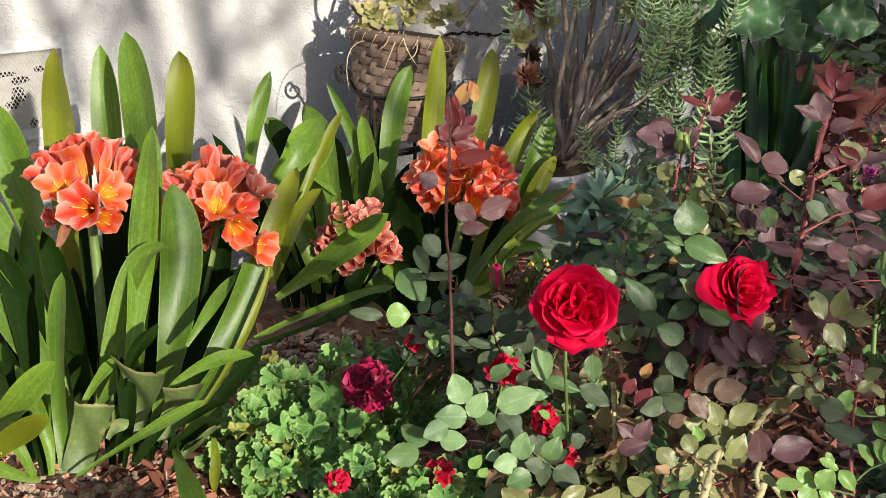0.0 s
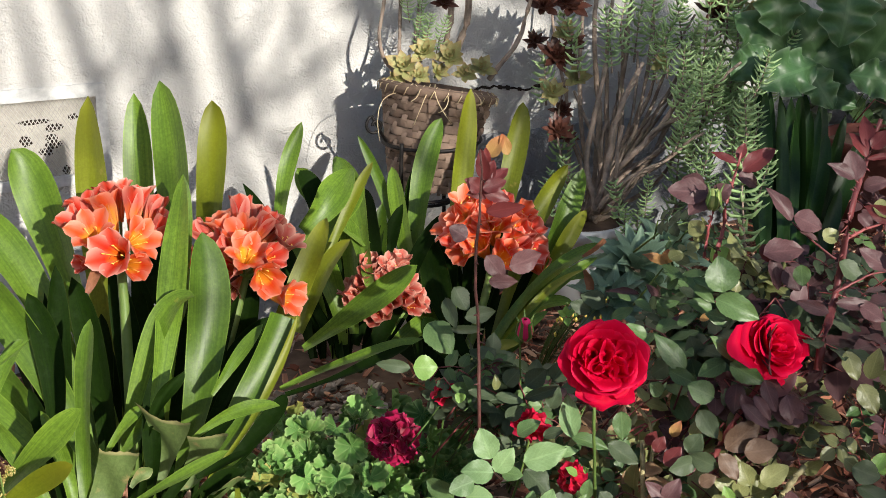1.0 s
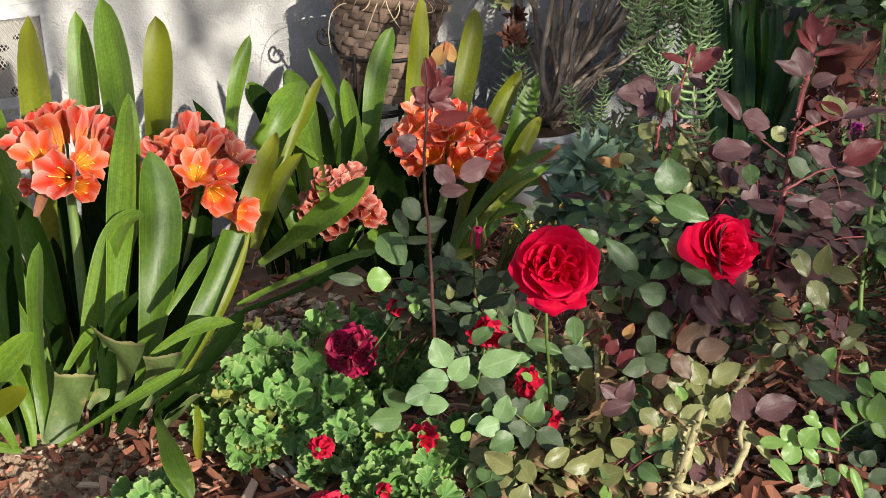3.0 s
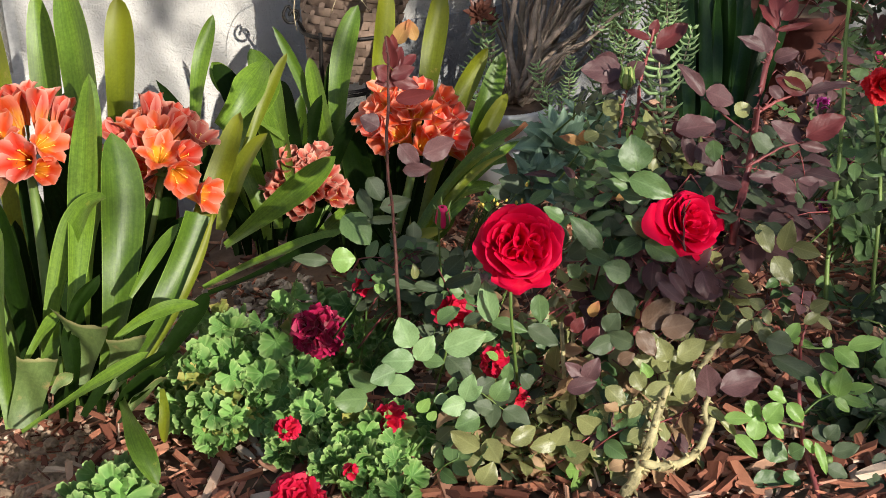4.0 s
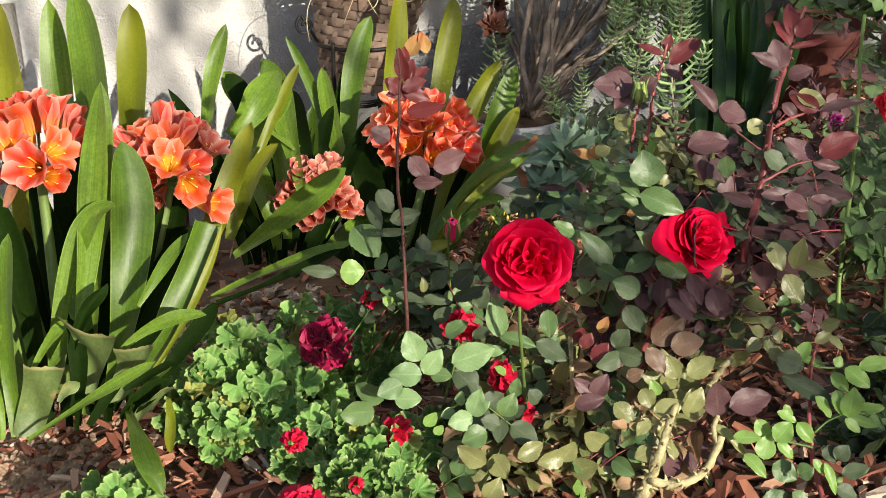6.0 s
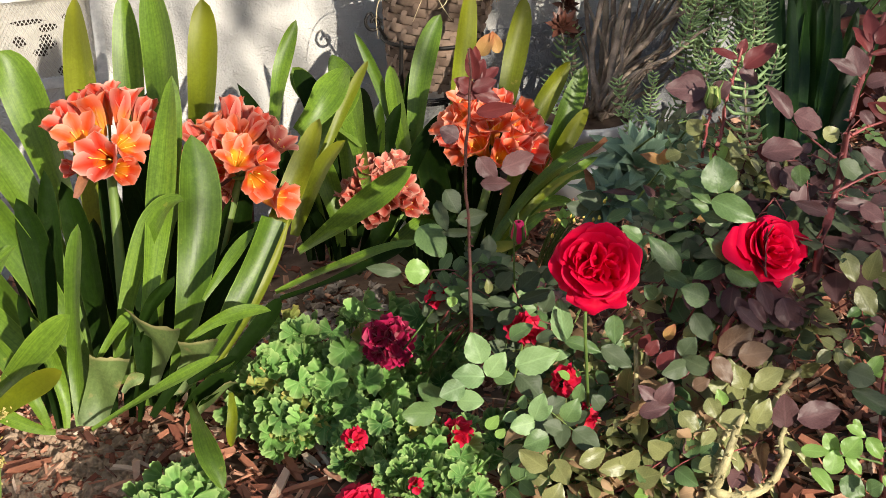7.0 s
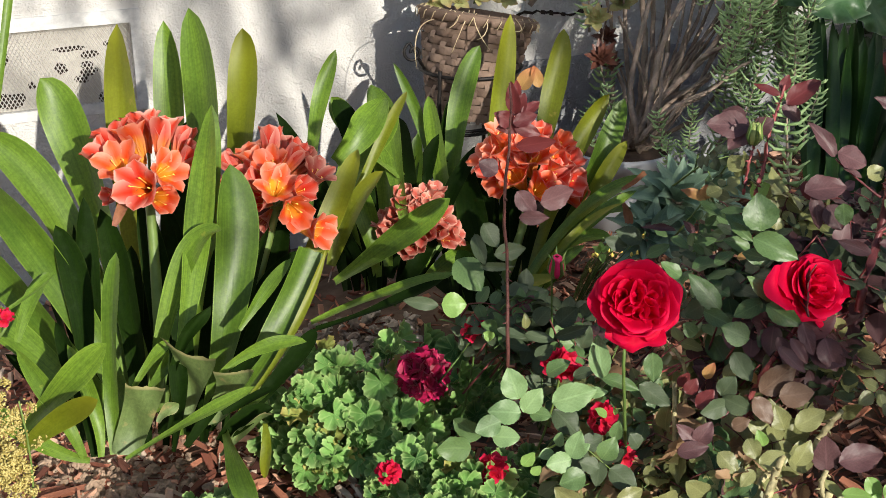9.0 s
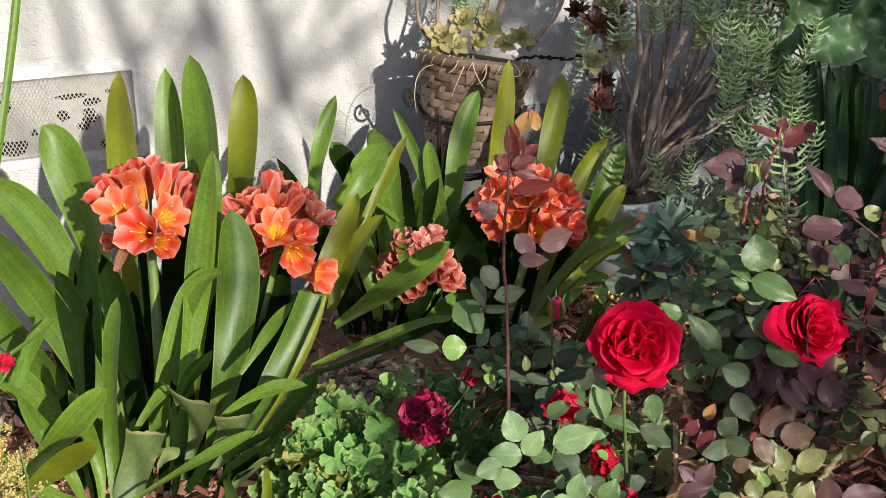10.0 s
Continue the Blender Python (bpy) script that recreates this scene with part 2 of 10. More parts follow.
M_GERANIUM_OLD = scallop_material("yellowing_geranium_leaf", (0.18, 0.25, 0.05), (0.34, 0.36, 0.09), (0.46, 0.36, 0.12))
M_SEDUM = leaf_material("needle_leaf", (0.16, 0.28, 0.10), (0.40, 0.54, 0.26), 0.5, 0.2)
M_AGAVE = leaf_material("blue_green_succulent", (0.070, 0.130, 0.080), (0.27, 0.38, 0.26), 0.5, 0.1, 0.0, None, 0.35)
M_AEON = leaf_material("yellow_green_succulent", (0.24, 0.31, 0.10), (0.46, 0.48, 0.22), 0.42, 0.25, 0.0, (0.45, 0.20, 0.10))
M_AEON_DARK = leaf_material("dark_maroon_succulent", (0.04, 0.014, 0.010), (0.12, 0.045, 0.03), 0.4, 0.1)
M_WAVY = leaf_material("wavy_glossy_leaf", (0.028, 0.080, 0.028), (0.080, 0.16, 0.060), 0.4, 0.15, 0.0, None, 0.4, hem=(0.25, 0.34, 0.22))
M_FLORET = petal_material("orange_petal", (0.95, 0.48, 0.03), (0.87, 0.080, 0.010), (0.88, 0.180, 0.062), 0.48, 0.26, 0.0, (0.46, 0.64, 1.0), (0.95, 0.54, 0.40))
M_FLORET_RED = petal_material("deep_coral_petal", (0.86, 0.20, 0.012), (0.70, 0.026, 0.010), (0.78, 0.100, 0.048), 0.45, 0.24, 0.0, (0.38, 0.58, 1.0), (0.94, 0.56, 0.46))
M_FLORET_OLD = petal_material("faded_coral_petal", (0.66, 0.16, 0.03), (0.40, 0.026, 0.016), (0.56, 0.13, 0.09), 0.5, 0.16, 0.0, (0.3, 0.5, 1.0), (0.80, 0.48, 0.36))
M_STAMEN = plain("yellow_stamen", (0.9, 0.62, 0.08), (0.95, 0.75, 0.2), 80.0)
M_ROSE = petal_material("red_rose_petal", (0.56, 0.001, 0.030), (0.74, 0.002, 0.046), (0.84, 0.010, 0.085), 0.55, 0.42, 0.0, (0.1, 0.75, 1.04))
M_ROSE.node_tree.nodes["Principled BSDF"].inputs["Specular IOR Level"].default_value = 0.12
M_DARKRED = petal_material("dark_red_petal", (0.10, 0.001, 0.010), (0.25, 0.003, 0.028), (0.58, 0.015, 0.11), 0.5, 0.2, 0.1, (0.1, 0.6, 1.0))
M_CRIMSON = petal_material("crimson_petal", (0.45, 0.003, 0.016), (0.62, 0.006, 0.036), (0.72, 0.020, 0.085), 0.55, 0.3)
M_SCARLET = petal_material("scarlet_petal", (0.58, 0.004, 0.010), (0.78, 0.008, 0.018), (0.82, 0.025, 0.035), 0.6, 0.3)
M_PINK = petal_material("pink_petal", (0.78, 0.02, 0.10), (0.80, 0.03, 0.18), (0.84, 0.10, 0.28), 0.5, 0.4)
M_STEM = plain("green_stem", (0.07, 0.13, 0.03), (0.17, 0.25, 0.06), 60.0, 0.5, by="object")
M_HIP = plain("pale_green_bud", (0.22, 0.30, 0.08), (0.40, 0.44, 0.16), 90.0, 0.5)
M_STEM_RED = plain("red_stem", (0.080, 0.020, 0.022), (0.36, 0.090, 0.088), 60.0, 0.45, by="object")
M_STEM_DARK = plain("brown_red_stem", (0.030, 0.014, 0.012), (0.16, 0.055, 0.045), 90.0, 0.5, 0.4, 0.5)
M_CANE = plain("pale_thorny_cane", (0.02, 0.02, 0.005), (0.78, 0.68, 0.36), 38.0, 0.6, 0.3, 0.6)
M_WOODY = plain("woody_stem", (0.15, 0.11, 0.085), (0.42, 0.33, 0.265), 40.0, 0.85, 0.2, 0.7)
M_TREE = plain("tree_bark", (0.10, 0.07, 0.05), (0.22, 0.16, 0.11), 12.0, 0.9, 0.2, 0.8)
M_BASKET = plain("woven_splint", (0.15, 0.10, 0.073), (0.35, 0.245, 0.185), 55.0, 0.7, 0.25, 0.5, by="object")
M_IRON = plain("black_wrought_iron", (0.012, 0.011, 0.011), (0.035, 0.03, 0.028), 80.0, 0.5, 0.5, 0.3, 0.6)
M_PLASTIC = plain("grey_plastic_pot", (0.58, 0.60, 0.63), (0.68, 0.69, 0.72), 9.0, 0.45, 0.4, 0.08)
M_WHITE = plain("white_plastic", (0.72, 0.70, 0.66), (0.80, 0.79, 0.76), 12.0, 0.5)
M_TERRA = plain("terracotta", (0.10, 0.036, 0.030), (0.18, 0.062, 0.048), 14.0, 0.85, 0.2, 0.4)
M_METAL = plain("painted_vent_metal", (0.40, 0.40, 0.40), (0.78, 0.77, 0.74), 45.0, 0.6, 0.4, 0.3)
M_MESH = plain("wire_mesh", (0.38, 0.36, 0.33), (0.62, 0.60, 0.56), 90.0, 0.6, 0.4, 0.3, 0.0)
M_DARK = plain("dark_hole", (0.02, 0.016, 0.014), (0.06, 0.045, 0.035), 60.0, 0.95, 0.1)
M_BOARD = plain("vent_backing", (0.45, 0.42, 0.37), (0.66, 0.63, 0.57), 25.0, 0.9, 0.1, 0.5)
M_DRYFLOWER = plain("straw_yellow_buds", (0.34, 0.27, 0.07), (0.66, 0.56, 0.22), 70.0, 0.8, 0.2, 0.4, by="island")
M_STRAW = plain("dry_straw", (0.40, 0.30, 0.17), (0.68, 0.56, 0.36), 60.0, 0.8)
M_MAGENTA = petal_material("magenta_petal", (0.35, 0.01, 0.16), (0.45, 0.02, 0.25), (0.6, 0.1, 0.4))
M_SKY_BLOCK = plain("sky_block_wall", (0.16, 0.13, 0.10), (0.28, 0.24, 0.19), 6.0, 0.9, 0.2, 0.4)


# ---- mesh helpers ----
def ground_z(x, y):
    """Height of the bed, which falls a little towards the wall."""
    k = 1.0 / (1.0 + max(0.0, abs(x - 0.6) - 3.0) + max(0.0, -y) + max(0.0, y - 3.0))
    return (0.175 + 0.055 * x - 0.118 * y) * k + 0.012 * noise.noise((x * 3, y * 3, 0.3))


def mesh_of(name, verts, faces, mats, uvs=None, slots=None, smooth=True):
    me = bpy.data.meshes.new(name)
    me.from_pydata([tuple(v) for v in verts], [], faces)
    for m in mats:
        me.materials.append(m)
    if uvs is not None:
        layer = me.uv_layers.new(name="uv")
        flat = np.array([uvs[i] for f in faces for i in f], dtype=np.float32).ravel()
        layer.data.foreach_set("uv", flat)
    if slots is not None:
        me.polygons.foreach_set("material_index", slots)
    if smooth:
        me.polygons.foreach_set("use_smooth", [True] * len(faces))
    me.update()
    return me


def thing(name, place, label, category, group="", kind=""):
    """An empty at the thing's base, which carries its parts."""
    ob = new(name)
    ob.empty_display_size = 0.05
    ob.location = place
    return tagged(ob, label, category, group, kind)


def at_world(ob):
    """The place of a thing or part, summed up its parents."""
    v = Vector((0, 0, 0))
    while ob:
        v += ob.matrix_basis.translation
        ob = ob.parent
    return v


def part(name, mesh, parent, m=None, label=""):
    """A mesh object under a thing or part; m is its pose in the world (parents are not turned)."""
    ob = new(name, mesh)
    ob.parent = parent
    off = at_world(parent)
    ob.matrix_basis = Matrix.Translation(-off) @ (m if m is not None else Matrix.Translation((0, 0, 0)))
    return tagged(ob, label)


def bezier3(a, m, b, n):
    """Points of a curve from a through m to b."""
    a, m, b = Vector(a), Vector(m), Vector(b)
    c = 2 * m - (a + b) / 2
    return [(1 - t) ** 2 * a + 2 * t * (1 - t) * c + t * t * b for t in [i / n for i in range(n + 1)]]


def tube(points, radii, sides=6, cap=True):
    """Verts and faces of a tapered pipe along points."""
    verts, faces = [], []
    ref = Vector((0.31, 0.17, 0.93))
    for i, p in enumerate(points):
        d = (points[min(i + 1, len(points) - 1)] - points[max(i - 1, 0)]).normalized()
        u = d.cross(ref)
        u = (u if u.length > 1e-4 else d.cross(Vector((1, 0, 0)))).normalized()
        w = d.cross(u)
        r = radii[i] if isinstance(radii, (list, tuple)) else radii
        for k in range(sides):
            a = 2 * math.pi * k / sides
            verts.append(p + (u * math.cos(a) + w * math.sin(a)) * r)
    for i in range(len(points) - 1):
        for k in range(sides):
            k2 = (k + 1) % sides
            faces.append((i * sides + k, i * sides + k2, (i + 1) * sides + k2, (i + 1) * sides + k))
    if cap:
        faces.append(tuple(range(sides))[::-1])
        faces.append(tuple(range((len(points) - 1) * sides, len(points) * sides)))
    return verts, faces


class Pile:
    """Collects shapes into one mesh."""

    def __init__(self):
        self.v, self.f, self.s, self.uv = [], [], [], []

    def add(self, verts, faces, slot=0, uvs=None):
        n = len(self.v)
        self.v += [tuple(v) for v in verts]
        self.f += [tuple(i + n for i in f) for f in faces]
        self.s += [slot] * len(faces)
        self.uv += list(uvs) if uvs else [(0.5, 0.5)] * len(verts)
        return self

    def box(self, lo, hi, slot=0):
        (x0, y0, z0), (x1, y1, z1) = lo, hi
        v = [(x0, y0, z0), (x1, y0, z0), (x1, y1, z0), (x0, y1, z0), (x0, y0, z1), (x1, y0, z1), (x1, y1, z1), (x0, y1, z1)]
        return self.add(v, [(0, 3, 2, 1), (4, 5, 6, 7), (0, 1, 5, 4), (1, 2, 6, 5), (2, 3, 7, 6), (3, 0, 4, 7)], slot)

    def mesh(self, name, mats, smooth=True):
        return mesh_of(name, self.v, self.f, mats, self.uv, self.s, smooth)


def lathe(profile, sides=40):
    """Verts and faces of a turned shape from (radius, height) pairs."""
    verts, faces = [], []
    for r, z in profile:
        verts += [(r * math.cos(2 * math.pi * k / sides), r * math.sin(2 * math.pi * k / sides), z) for k in range(sides)]
    for i in range(len(profile) - 1):
        for k in range(sides):
            k2 = (k + 1) % sides
            faces.append((i * sides + k, i * sides + k2, (i + 1) * sides + k2, (i + 1) * sides + k))
    return verts, faces


def aim(place, axis, spin=0.0, scale=1.0):
    """Pose at place whose z axis points along axis."""
    q = Vector(axis).to_track_quat("Z", "Y").to_matrix().to_4x4()
    s = scale if isinstance(scale, tuple) else (scale, scale, scale)
    return Matrix.Translation(place) @ q @ Matrix.Rotation(spin, 4, "Z") @ Matrix.Diagonal((*s, 1))


def lay(x, y, z, rx, ry, rz, length, width):
    """Pose of a leaf whose mesh is 1 long along y and 1 wide along x."""
    return pose(x, y, z, rx, ry, rz) @ Matrix.Diagonal((width, length, (length + width) / 2, 1))


# ---- leaves and petals ----
VIEW = Vector((-0.40, -0.83, 0.39))


def strap_leaf(plant, base, mid, tip, width, mat, turn=0.0, cut=0.0, fold=0.30, name="leaf", label="", teeth=0.0):
    """A strap-shaped leaf from base over mid to tip; turn rolls its broad side about its own length; cut squares off the end."""
    n, m = 20, 6
    pts = bezier3(base, mid, tip, n)
    verts, uvs, faces = [], [], []
    rnd = random.Random(int(abs(pts[-1].x * 9173 + pts[-1].z * 7919 + width * 1e5)))
    wob, ph = rnd.uniform(0.01, 0.035), rnd.uniform(0, 6)
    for i, p in enumerate(pts):
        v = i / n
        d = (pts[min(i + 1, n)] - pts[max(i - 1, 0)]).normalized()
        side = d.cross(VIEW).normalized()
        side = Matrix.Rotation(radians(turn * (0.35 + 0.65 * v) + 30 * math.sin(3.5 * v + ph)), 3, d) @ side
        nor = side.cross(d)
        w = width * (0.36 + 0.66 * min(1.0, v / 0.62) ** 0.9)
        if v > 0.66:
            k = (v - 0.66) / 0.34
            w *= (1 - k ** 2.3) ** 0.66 if not cut else 1 - 0.1 * k
        w = max(w, width * 0.02)
        if i % 2 and v < 0.9:
            w *= 1 + teeth
        for j in range(m + 1):
            s = 2 * j / m - 1
            bend = fold * (abs(s) ** 1.4) * w * 0.5 + wob * w * math.sin(9 * v + ph + s * 2) * abs(s)
            edge = 0.0
            if cut and i == n:
                edge = cut * width * rnd.uniform(-0.35, 0.35)
            verts.append(p + side * s * w / 2 + nor * bend + d * edge)
            uvs.append((j / m, v))
    for i in range(n):
        for j in range(m):
            a = i * (m + 1) + j
            faces.append((a, a + 1, a + m + 2, a + m + 1))
    off = at_world(plant)
    me = mesh_of(name, [q - off for q in verts], faces, [mat], uvs)
    ob = new(name, me)
    ob.parent = plant
    return tagged(ob, label)


def torn_leaf(plant, base, left, right, foot, hollow, label):
    """A blade that flares from its foot to a torn, hollow upper edge between two corners; the edge is dry."""
    base, left, right = Vector(base), Vector(left), Vector(right)
    n, m = 18, 12
    verts, uvs, faces = [], [], []
    across = (right - left).normalized()
    mid = (left + right) / 2
    nor = (mid - base).cross(across).normalized()
    if nor.dot(VIEW) < 0:
        nor = -nor
    rnd = random.Random(int(abs(left.x * 9e4)))
    for i in range(n + 1):
        v = i / n
        for j in range(m + 1):
            u = j / m
            top = left.lerp(right, u) - (mid - base).normalized() * hollow * math.sin(math.pi * u) ** 0.8
            low = base + across * foot * (u - 0.5)
            flare = v ** 1.3
            p = low * (1 - v) + top * v
            p = p + across * (u - 0.5) * foot * 0.4 * (flare - v)
            s = 2 * u - 1
            p += nor * (0.014 * s * s * v - 0.010 * math.sin(math.pi * v) + 0.004 * math.sin(7 * v + 5 * u))
            if i == n:
                p += (mid - base).normalized() * rnd.uniform(-0.0022, 0.0022)
            verts.append(p)
            uvs.append((0.0 if i == n else 0.03 if i == n - 1 else u * 0.8 + 0.1, v))
    for i in range(n):
        for j in range(m):
            a = i * (m + 1) + j
            faces.append((a, a + 1, a + m + 2, a + m + 1))
    off = at_world(plant)
    ob = new("leaf", mesh_of("leaf", [q - off for q in verts], faces, [M_STRAP_OLD], uvs))
    ob.parent = plant
    return tagged(ob, label)


def leaflet_mesh(name, mat, seed, serrate=0.055, curl=0.18, fold=0.16, n=14, m=4, belly=0.42):
    """Oval toothed leaflet, 1 long along y and 1 wide along x, from its stalk at the origin."""
    rnd = random.Random(seed)
    verts, uvs, faces = [], [], []
    tw = rnd.uniform(-0.12, 0.12)
    for i in range(n + 1):
        v = i / n
        half = 0.5 * (math.sin(math.pi * v ** (math.log(0.5) / math.log(belly))) ** 0.75 if 0 < v < 1 else 0.02)
        if i % 2:
            half *= 1 + serrate
        for j in range(m + 1):
            s = 2 * j / m - 1
            x = s * half
            z = fold * abs(x) - curl * (v - 0.4) ** 2 + tw * x * v + 0.035 * abs(s) ** 2 * math.sin(13 * v + 5 * s + seed) + 0.02 * math.sin(7 * v + 5 * s)
            verts.append((x, v, z))
            uvs.append((j / m, v))
    for i in range(n):
        for j in range(m):
            a = i * (m + 1) + j
            faces.append((a, a + 1, a + m + 2, a + m + 1))
    return mesh_of(name, verts, faces, [mat], uvs)


def scallop_leaf_mesh(name, mat, seed, lobes=7, ruffle=0.10, cup=0.16):
    """Round crimped geranium leaf of radius 0.5 about its stalk, with deep lobes and crenate edges."""
    rnd = random.Random(seed)
    seg, rings = 57, 6
    verts, uvs, faces = [(0, 0, -0.03)], [(0.5, 0.0)], []
    ph, gap = rnd.uniform(0, 6), rnd.uniform(0.78, 0.95)
    size = [rnd.uniform(0.82, 1.1) for _ in range(lobes + 1)]
    for r in range(1, rings + 1):
        q = r / rings
        for k in range(seg):
            u = k / (seg - 1)
            a = math.pi * (-1.0 + 2.0 * u) * gap
            lob = abs(math.sin(math.pi * u * lobes)) ** 0.6
            teeth = abs(math.sin(math.pi * u * lobes * 3)) ** 0.7
            rad = 0.5 * q * (1 - q ** 2 * (0.17 * (1 - lob) + 0.12 * (1 - teeth))) * size[min(lobes, int(u * lobes))] ** q
            z = cup * q * q * 0.5 + ruffle * q ** 2 * math.cos(2 * math.pi * u * lobes) * 0.45 + 0.13 * q * q * math.sin(2.0 * a + ph) + 0.04 * q ** 4 * math.sin(15 * a + ph) + 0.035 * noise.noise((rad * math.sin(a) * 6, rad * math.cos(a) * 6, ph))
            verts.append((rad * math.sin(a), rad * math.cos(a), z))
            uvs.append((u, q))
    for k in range(seg - 1):
        faces.append((0, 1 + k + 1, 1 + k))
    for r in range(rings - 1):
        for k in range(seg - 1):
            a = 1 + r * seg + k
            faces.append((a, a + 1, a + seg + 1, a + seg))
    return mesh_of(name, verts, faces, [mat], uvs)


def floret_mesh(name, mat, seed, openness=1.0):
    """Trumpet of six pointed petals along z, with stamens, about 7 cm long."""
    rnd = random.Random(seed)
    pile = Pile()
    n, m = 10, 6
    for k in range(6):
        a = k * math.pi / 3 + rnd.uniform(-0.12, 0.12)
        wide = (0.0160 if k % 2 else 0.0130) * rnd.uniform(0.9, 1.1)
        op = openness * rnd.uniform(0.85, 1.15)
        ca, sa = math.cos(a), math.sin(a)
        verts, uvs, faces = [], [], []
        lift = 0.0012 * (k % 2)
        for i in range(n + 1):
            v = i / n
            r = 0.0035 + 0.012 * v + 0.046 * op * max(0, v - 0.36) ** 1.25
            h = 0.074 * v - 0.060 * op * max(0, v - 0.66) ** 1.4 + lift
            w = wide * (0.30 + 0.70 * math.sin(math.pi / 2 * v / 0.66) if v < 0.66 else max(0.03, (1 - ((v - 0.66) / 0.34) ** 2.6) ** 0.5))
            for j in range(m + 1):
                s = 2 * j / m - 1
                x = r - 0.45 * w * s * s * (1 - v) - 0.12 * w * s * s * v + 0.0012 * math.sin(9 * v + 4 * s + k)
                y = s * w
                z = h + 0.22 * w * s * s + 0.0012 * math.sin(6 * s + 8 * v + k)
                verts.append((x * ca - y * sa, x * sa + y * ca, z))
                uvs.append((j / m, v))
        for i in range(n):
            for j in range(m):
                b = i * (m + 1) + j
                faces.append((b, b + 1, b + m + 2, b + m + 1))
        pile.add(verts, faces, 0, uvs)
    for k in range(4):
        a = k * math.pi / 2 + 0.5
        top = Vector((0.011 * math.cos(a), 0.011 * math.sin(a), 0.050 + rnd.uniform(-0.004, 0.004)))
        v, f = tube([Vector((0.002 * math.cos(a), 0.002 * math.sin(a), 0.004)), top * 0.6, top], 0.0004, 4)
        pile.add(v, f, 1)
        v, f = tube([top - Vector((0.002, 0, 0)), top, top + Vector((0.002, 0.001, 0.001))], [0.0005, 0.0010, 0.0005], 4)
        pile.add(v, f, 1)
    return pile.mesh(name, [mat, M_STAMEN])


def rose_petal_mesh(name, mat, seed, roll, flare=0.0):
    """Cupped rose petal, 1 wide and 1 high, from its base at the origin up z, hollow towards -y; roll bends the rim back."""
    rnd = random.Random(seed)
    n, m = 14, 18
    verts, uvs, faces = [], [], []
    ph = rnd.uniform(0, 6)
    for i in range(n + 1):
        v = i / n
        half = 0.5 * (0.34 + 0.66 * math.sin(math.pi / 2 * min(1, v * 1.25)) ** 0.9) * (1 + (flare - 0.28 * (1 - flare)) * max(0, v - 0.55) / 0.45)
        for j in range(m + 1):
            s = 2 * j / m - 1
            cup = 0.34 * (s * s) * (1 - 0.5 * v)
            back = roll * max(0, v - 0.55) ** 2 * 2.2
            rim = (0.06 * math.sin(4.5 * s + ph) + 0.030 * math.sin(12 * s + 2 * ph)) * v * v
            dip = 0.018 * math.sin(5 * s + ph) * v * v + (0.20 * flare - 0.05) * abs(s) ** 2.2 * v ** 3 + 0.05 * v * (1 - abs(s)) * (1 if roll > 0.3 else 0)
            verts.append((s * half, -cup + back + 0.18 * math.sin(math.pi * v) + rim, v + dip - roll * 0.25 * max(0, v - 0.7)))
            uvs.append((j / m, v))
    for i in range(n):
        for j in range(m):
            b = i * (m + 1) + j
            faces.append((b, b + 1, b + m + 2, b + m + 1))
    return mesh_of(name, verts, faces, [mat], uvs)


def fleshy_leaf_mesh(name, mat, slim=0.5, point=1.3):
    """Thick pointed succulent leaf, 1 long along x and slim wide."""
    n, m = 7, 4
    verts, uvs, faces = [], [], []
    for face in (1, -1):
        for i in range(n + 1):
            v = i / n
            half = slim / 2 * max(0.02, (0.5 + 0.9 * v if v < 0.55 else 1.0 - ((v - 0.55) / 0.45) ** point))
            for j in range(m + 1):
                s = 2 * j / m - 1
                z = 0.22 * half * abs(s) ** 2 + 0.12 * v * v + (0 if face > 0 else -0.10 * (1 - s * s) * math.sin(math.pi * v))
                verts.append((v, s * half, z))
                uvs.append((j / m, v))
    k = (n + 1) * (m + 1)
    for i in range(n):
        for j in range(m):
            q = i * (m + 1) + j
            faces += [(q, q + 1, q + m + 2, q + m + 1), (k + q + m + 1, k + q + m + 2, k + q + 1, k + q)]
    return mesh_of(name, verts, faces, [mat], uvs)


def sprig_mesh(name, mat, stem_mat, seed, length=0.16, leaf=0.028, pairs=15):
    """Upright sprig with crossed pairs of curved needle leaves."""
    rnd = random.Random(seed)
    pile = Pile()
    bend = Vector((rnd.uniform(-0.03, 0.03), rnd.uniform(-0.03, 0.03), length))
    axis = bezier3((0, 0, 0), bend * 0.5 + Vector((rnd.uniform(-0.012, 0.012), 0, 0)), bend, 8)
    v, f = tube(axis, [0.0028 - 0.0018 * i / 8 for i in range(9)], 5)
    pile.add(v, f, 1)
    for k in range(pairs):
        q = 0.12 + 0.88 * k / (pairs - 1)
        p = axis[int(q * 8)].lerp(axis[min(8, int(q * 8) + 1)], q * 8 - int(q * 8))
        ln = leaf * (1.0 - 0.55 * max(0, q - 0.75) / 0.25) * rnd.uniform(0.85, 1.1)
        for side in range(4 if k % 2 == 0 else 2):
            a = side * math.pi / 2 * (1 if k % 2 == 0 else 2) + k * 0.4 + rnd.uniform(-0.2, 0.2)
            out = Vector((math.cos(a), math.sin(a), 0))
            pts = [p, p + out * ln * 0.5 + Vector((0, 0, -0.04 * ln + 0.2 * ln * q)), p + out * ln * 0.92 + Vector((0, 0, ln * (0.28 + 0.3 * q)))]
            v, f = tube(pts, [0.0022, 0.0034, 0.0010], 5)
            pile.add(v, f, 0)
    return pile.mesh(name, [mat, stem_mat])


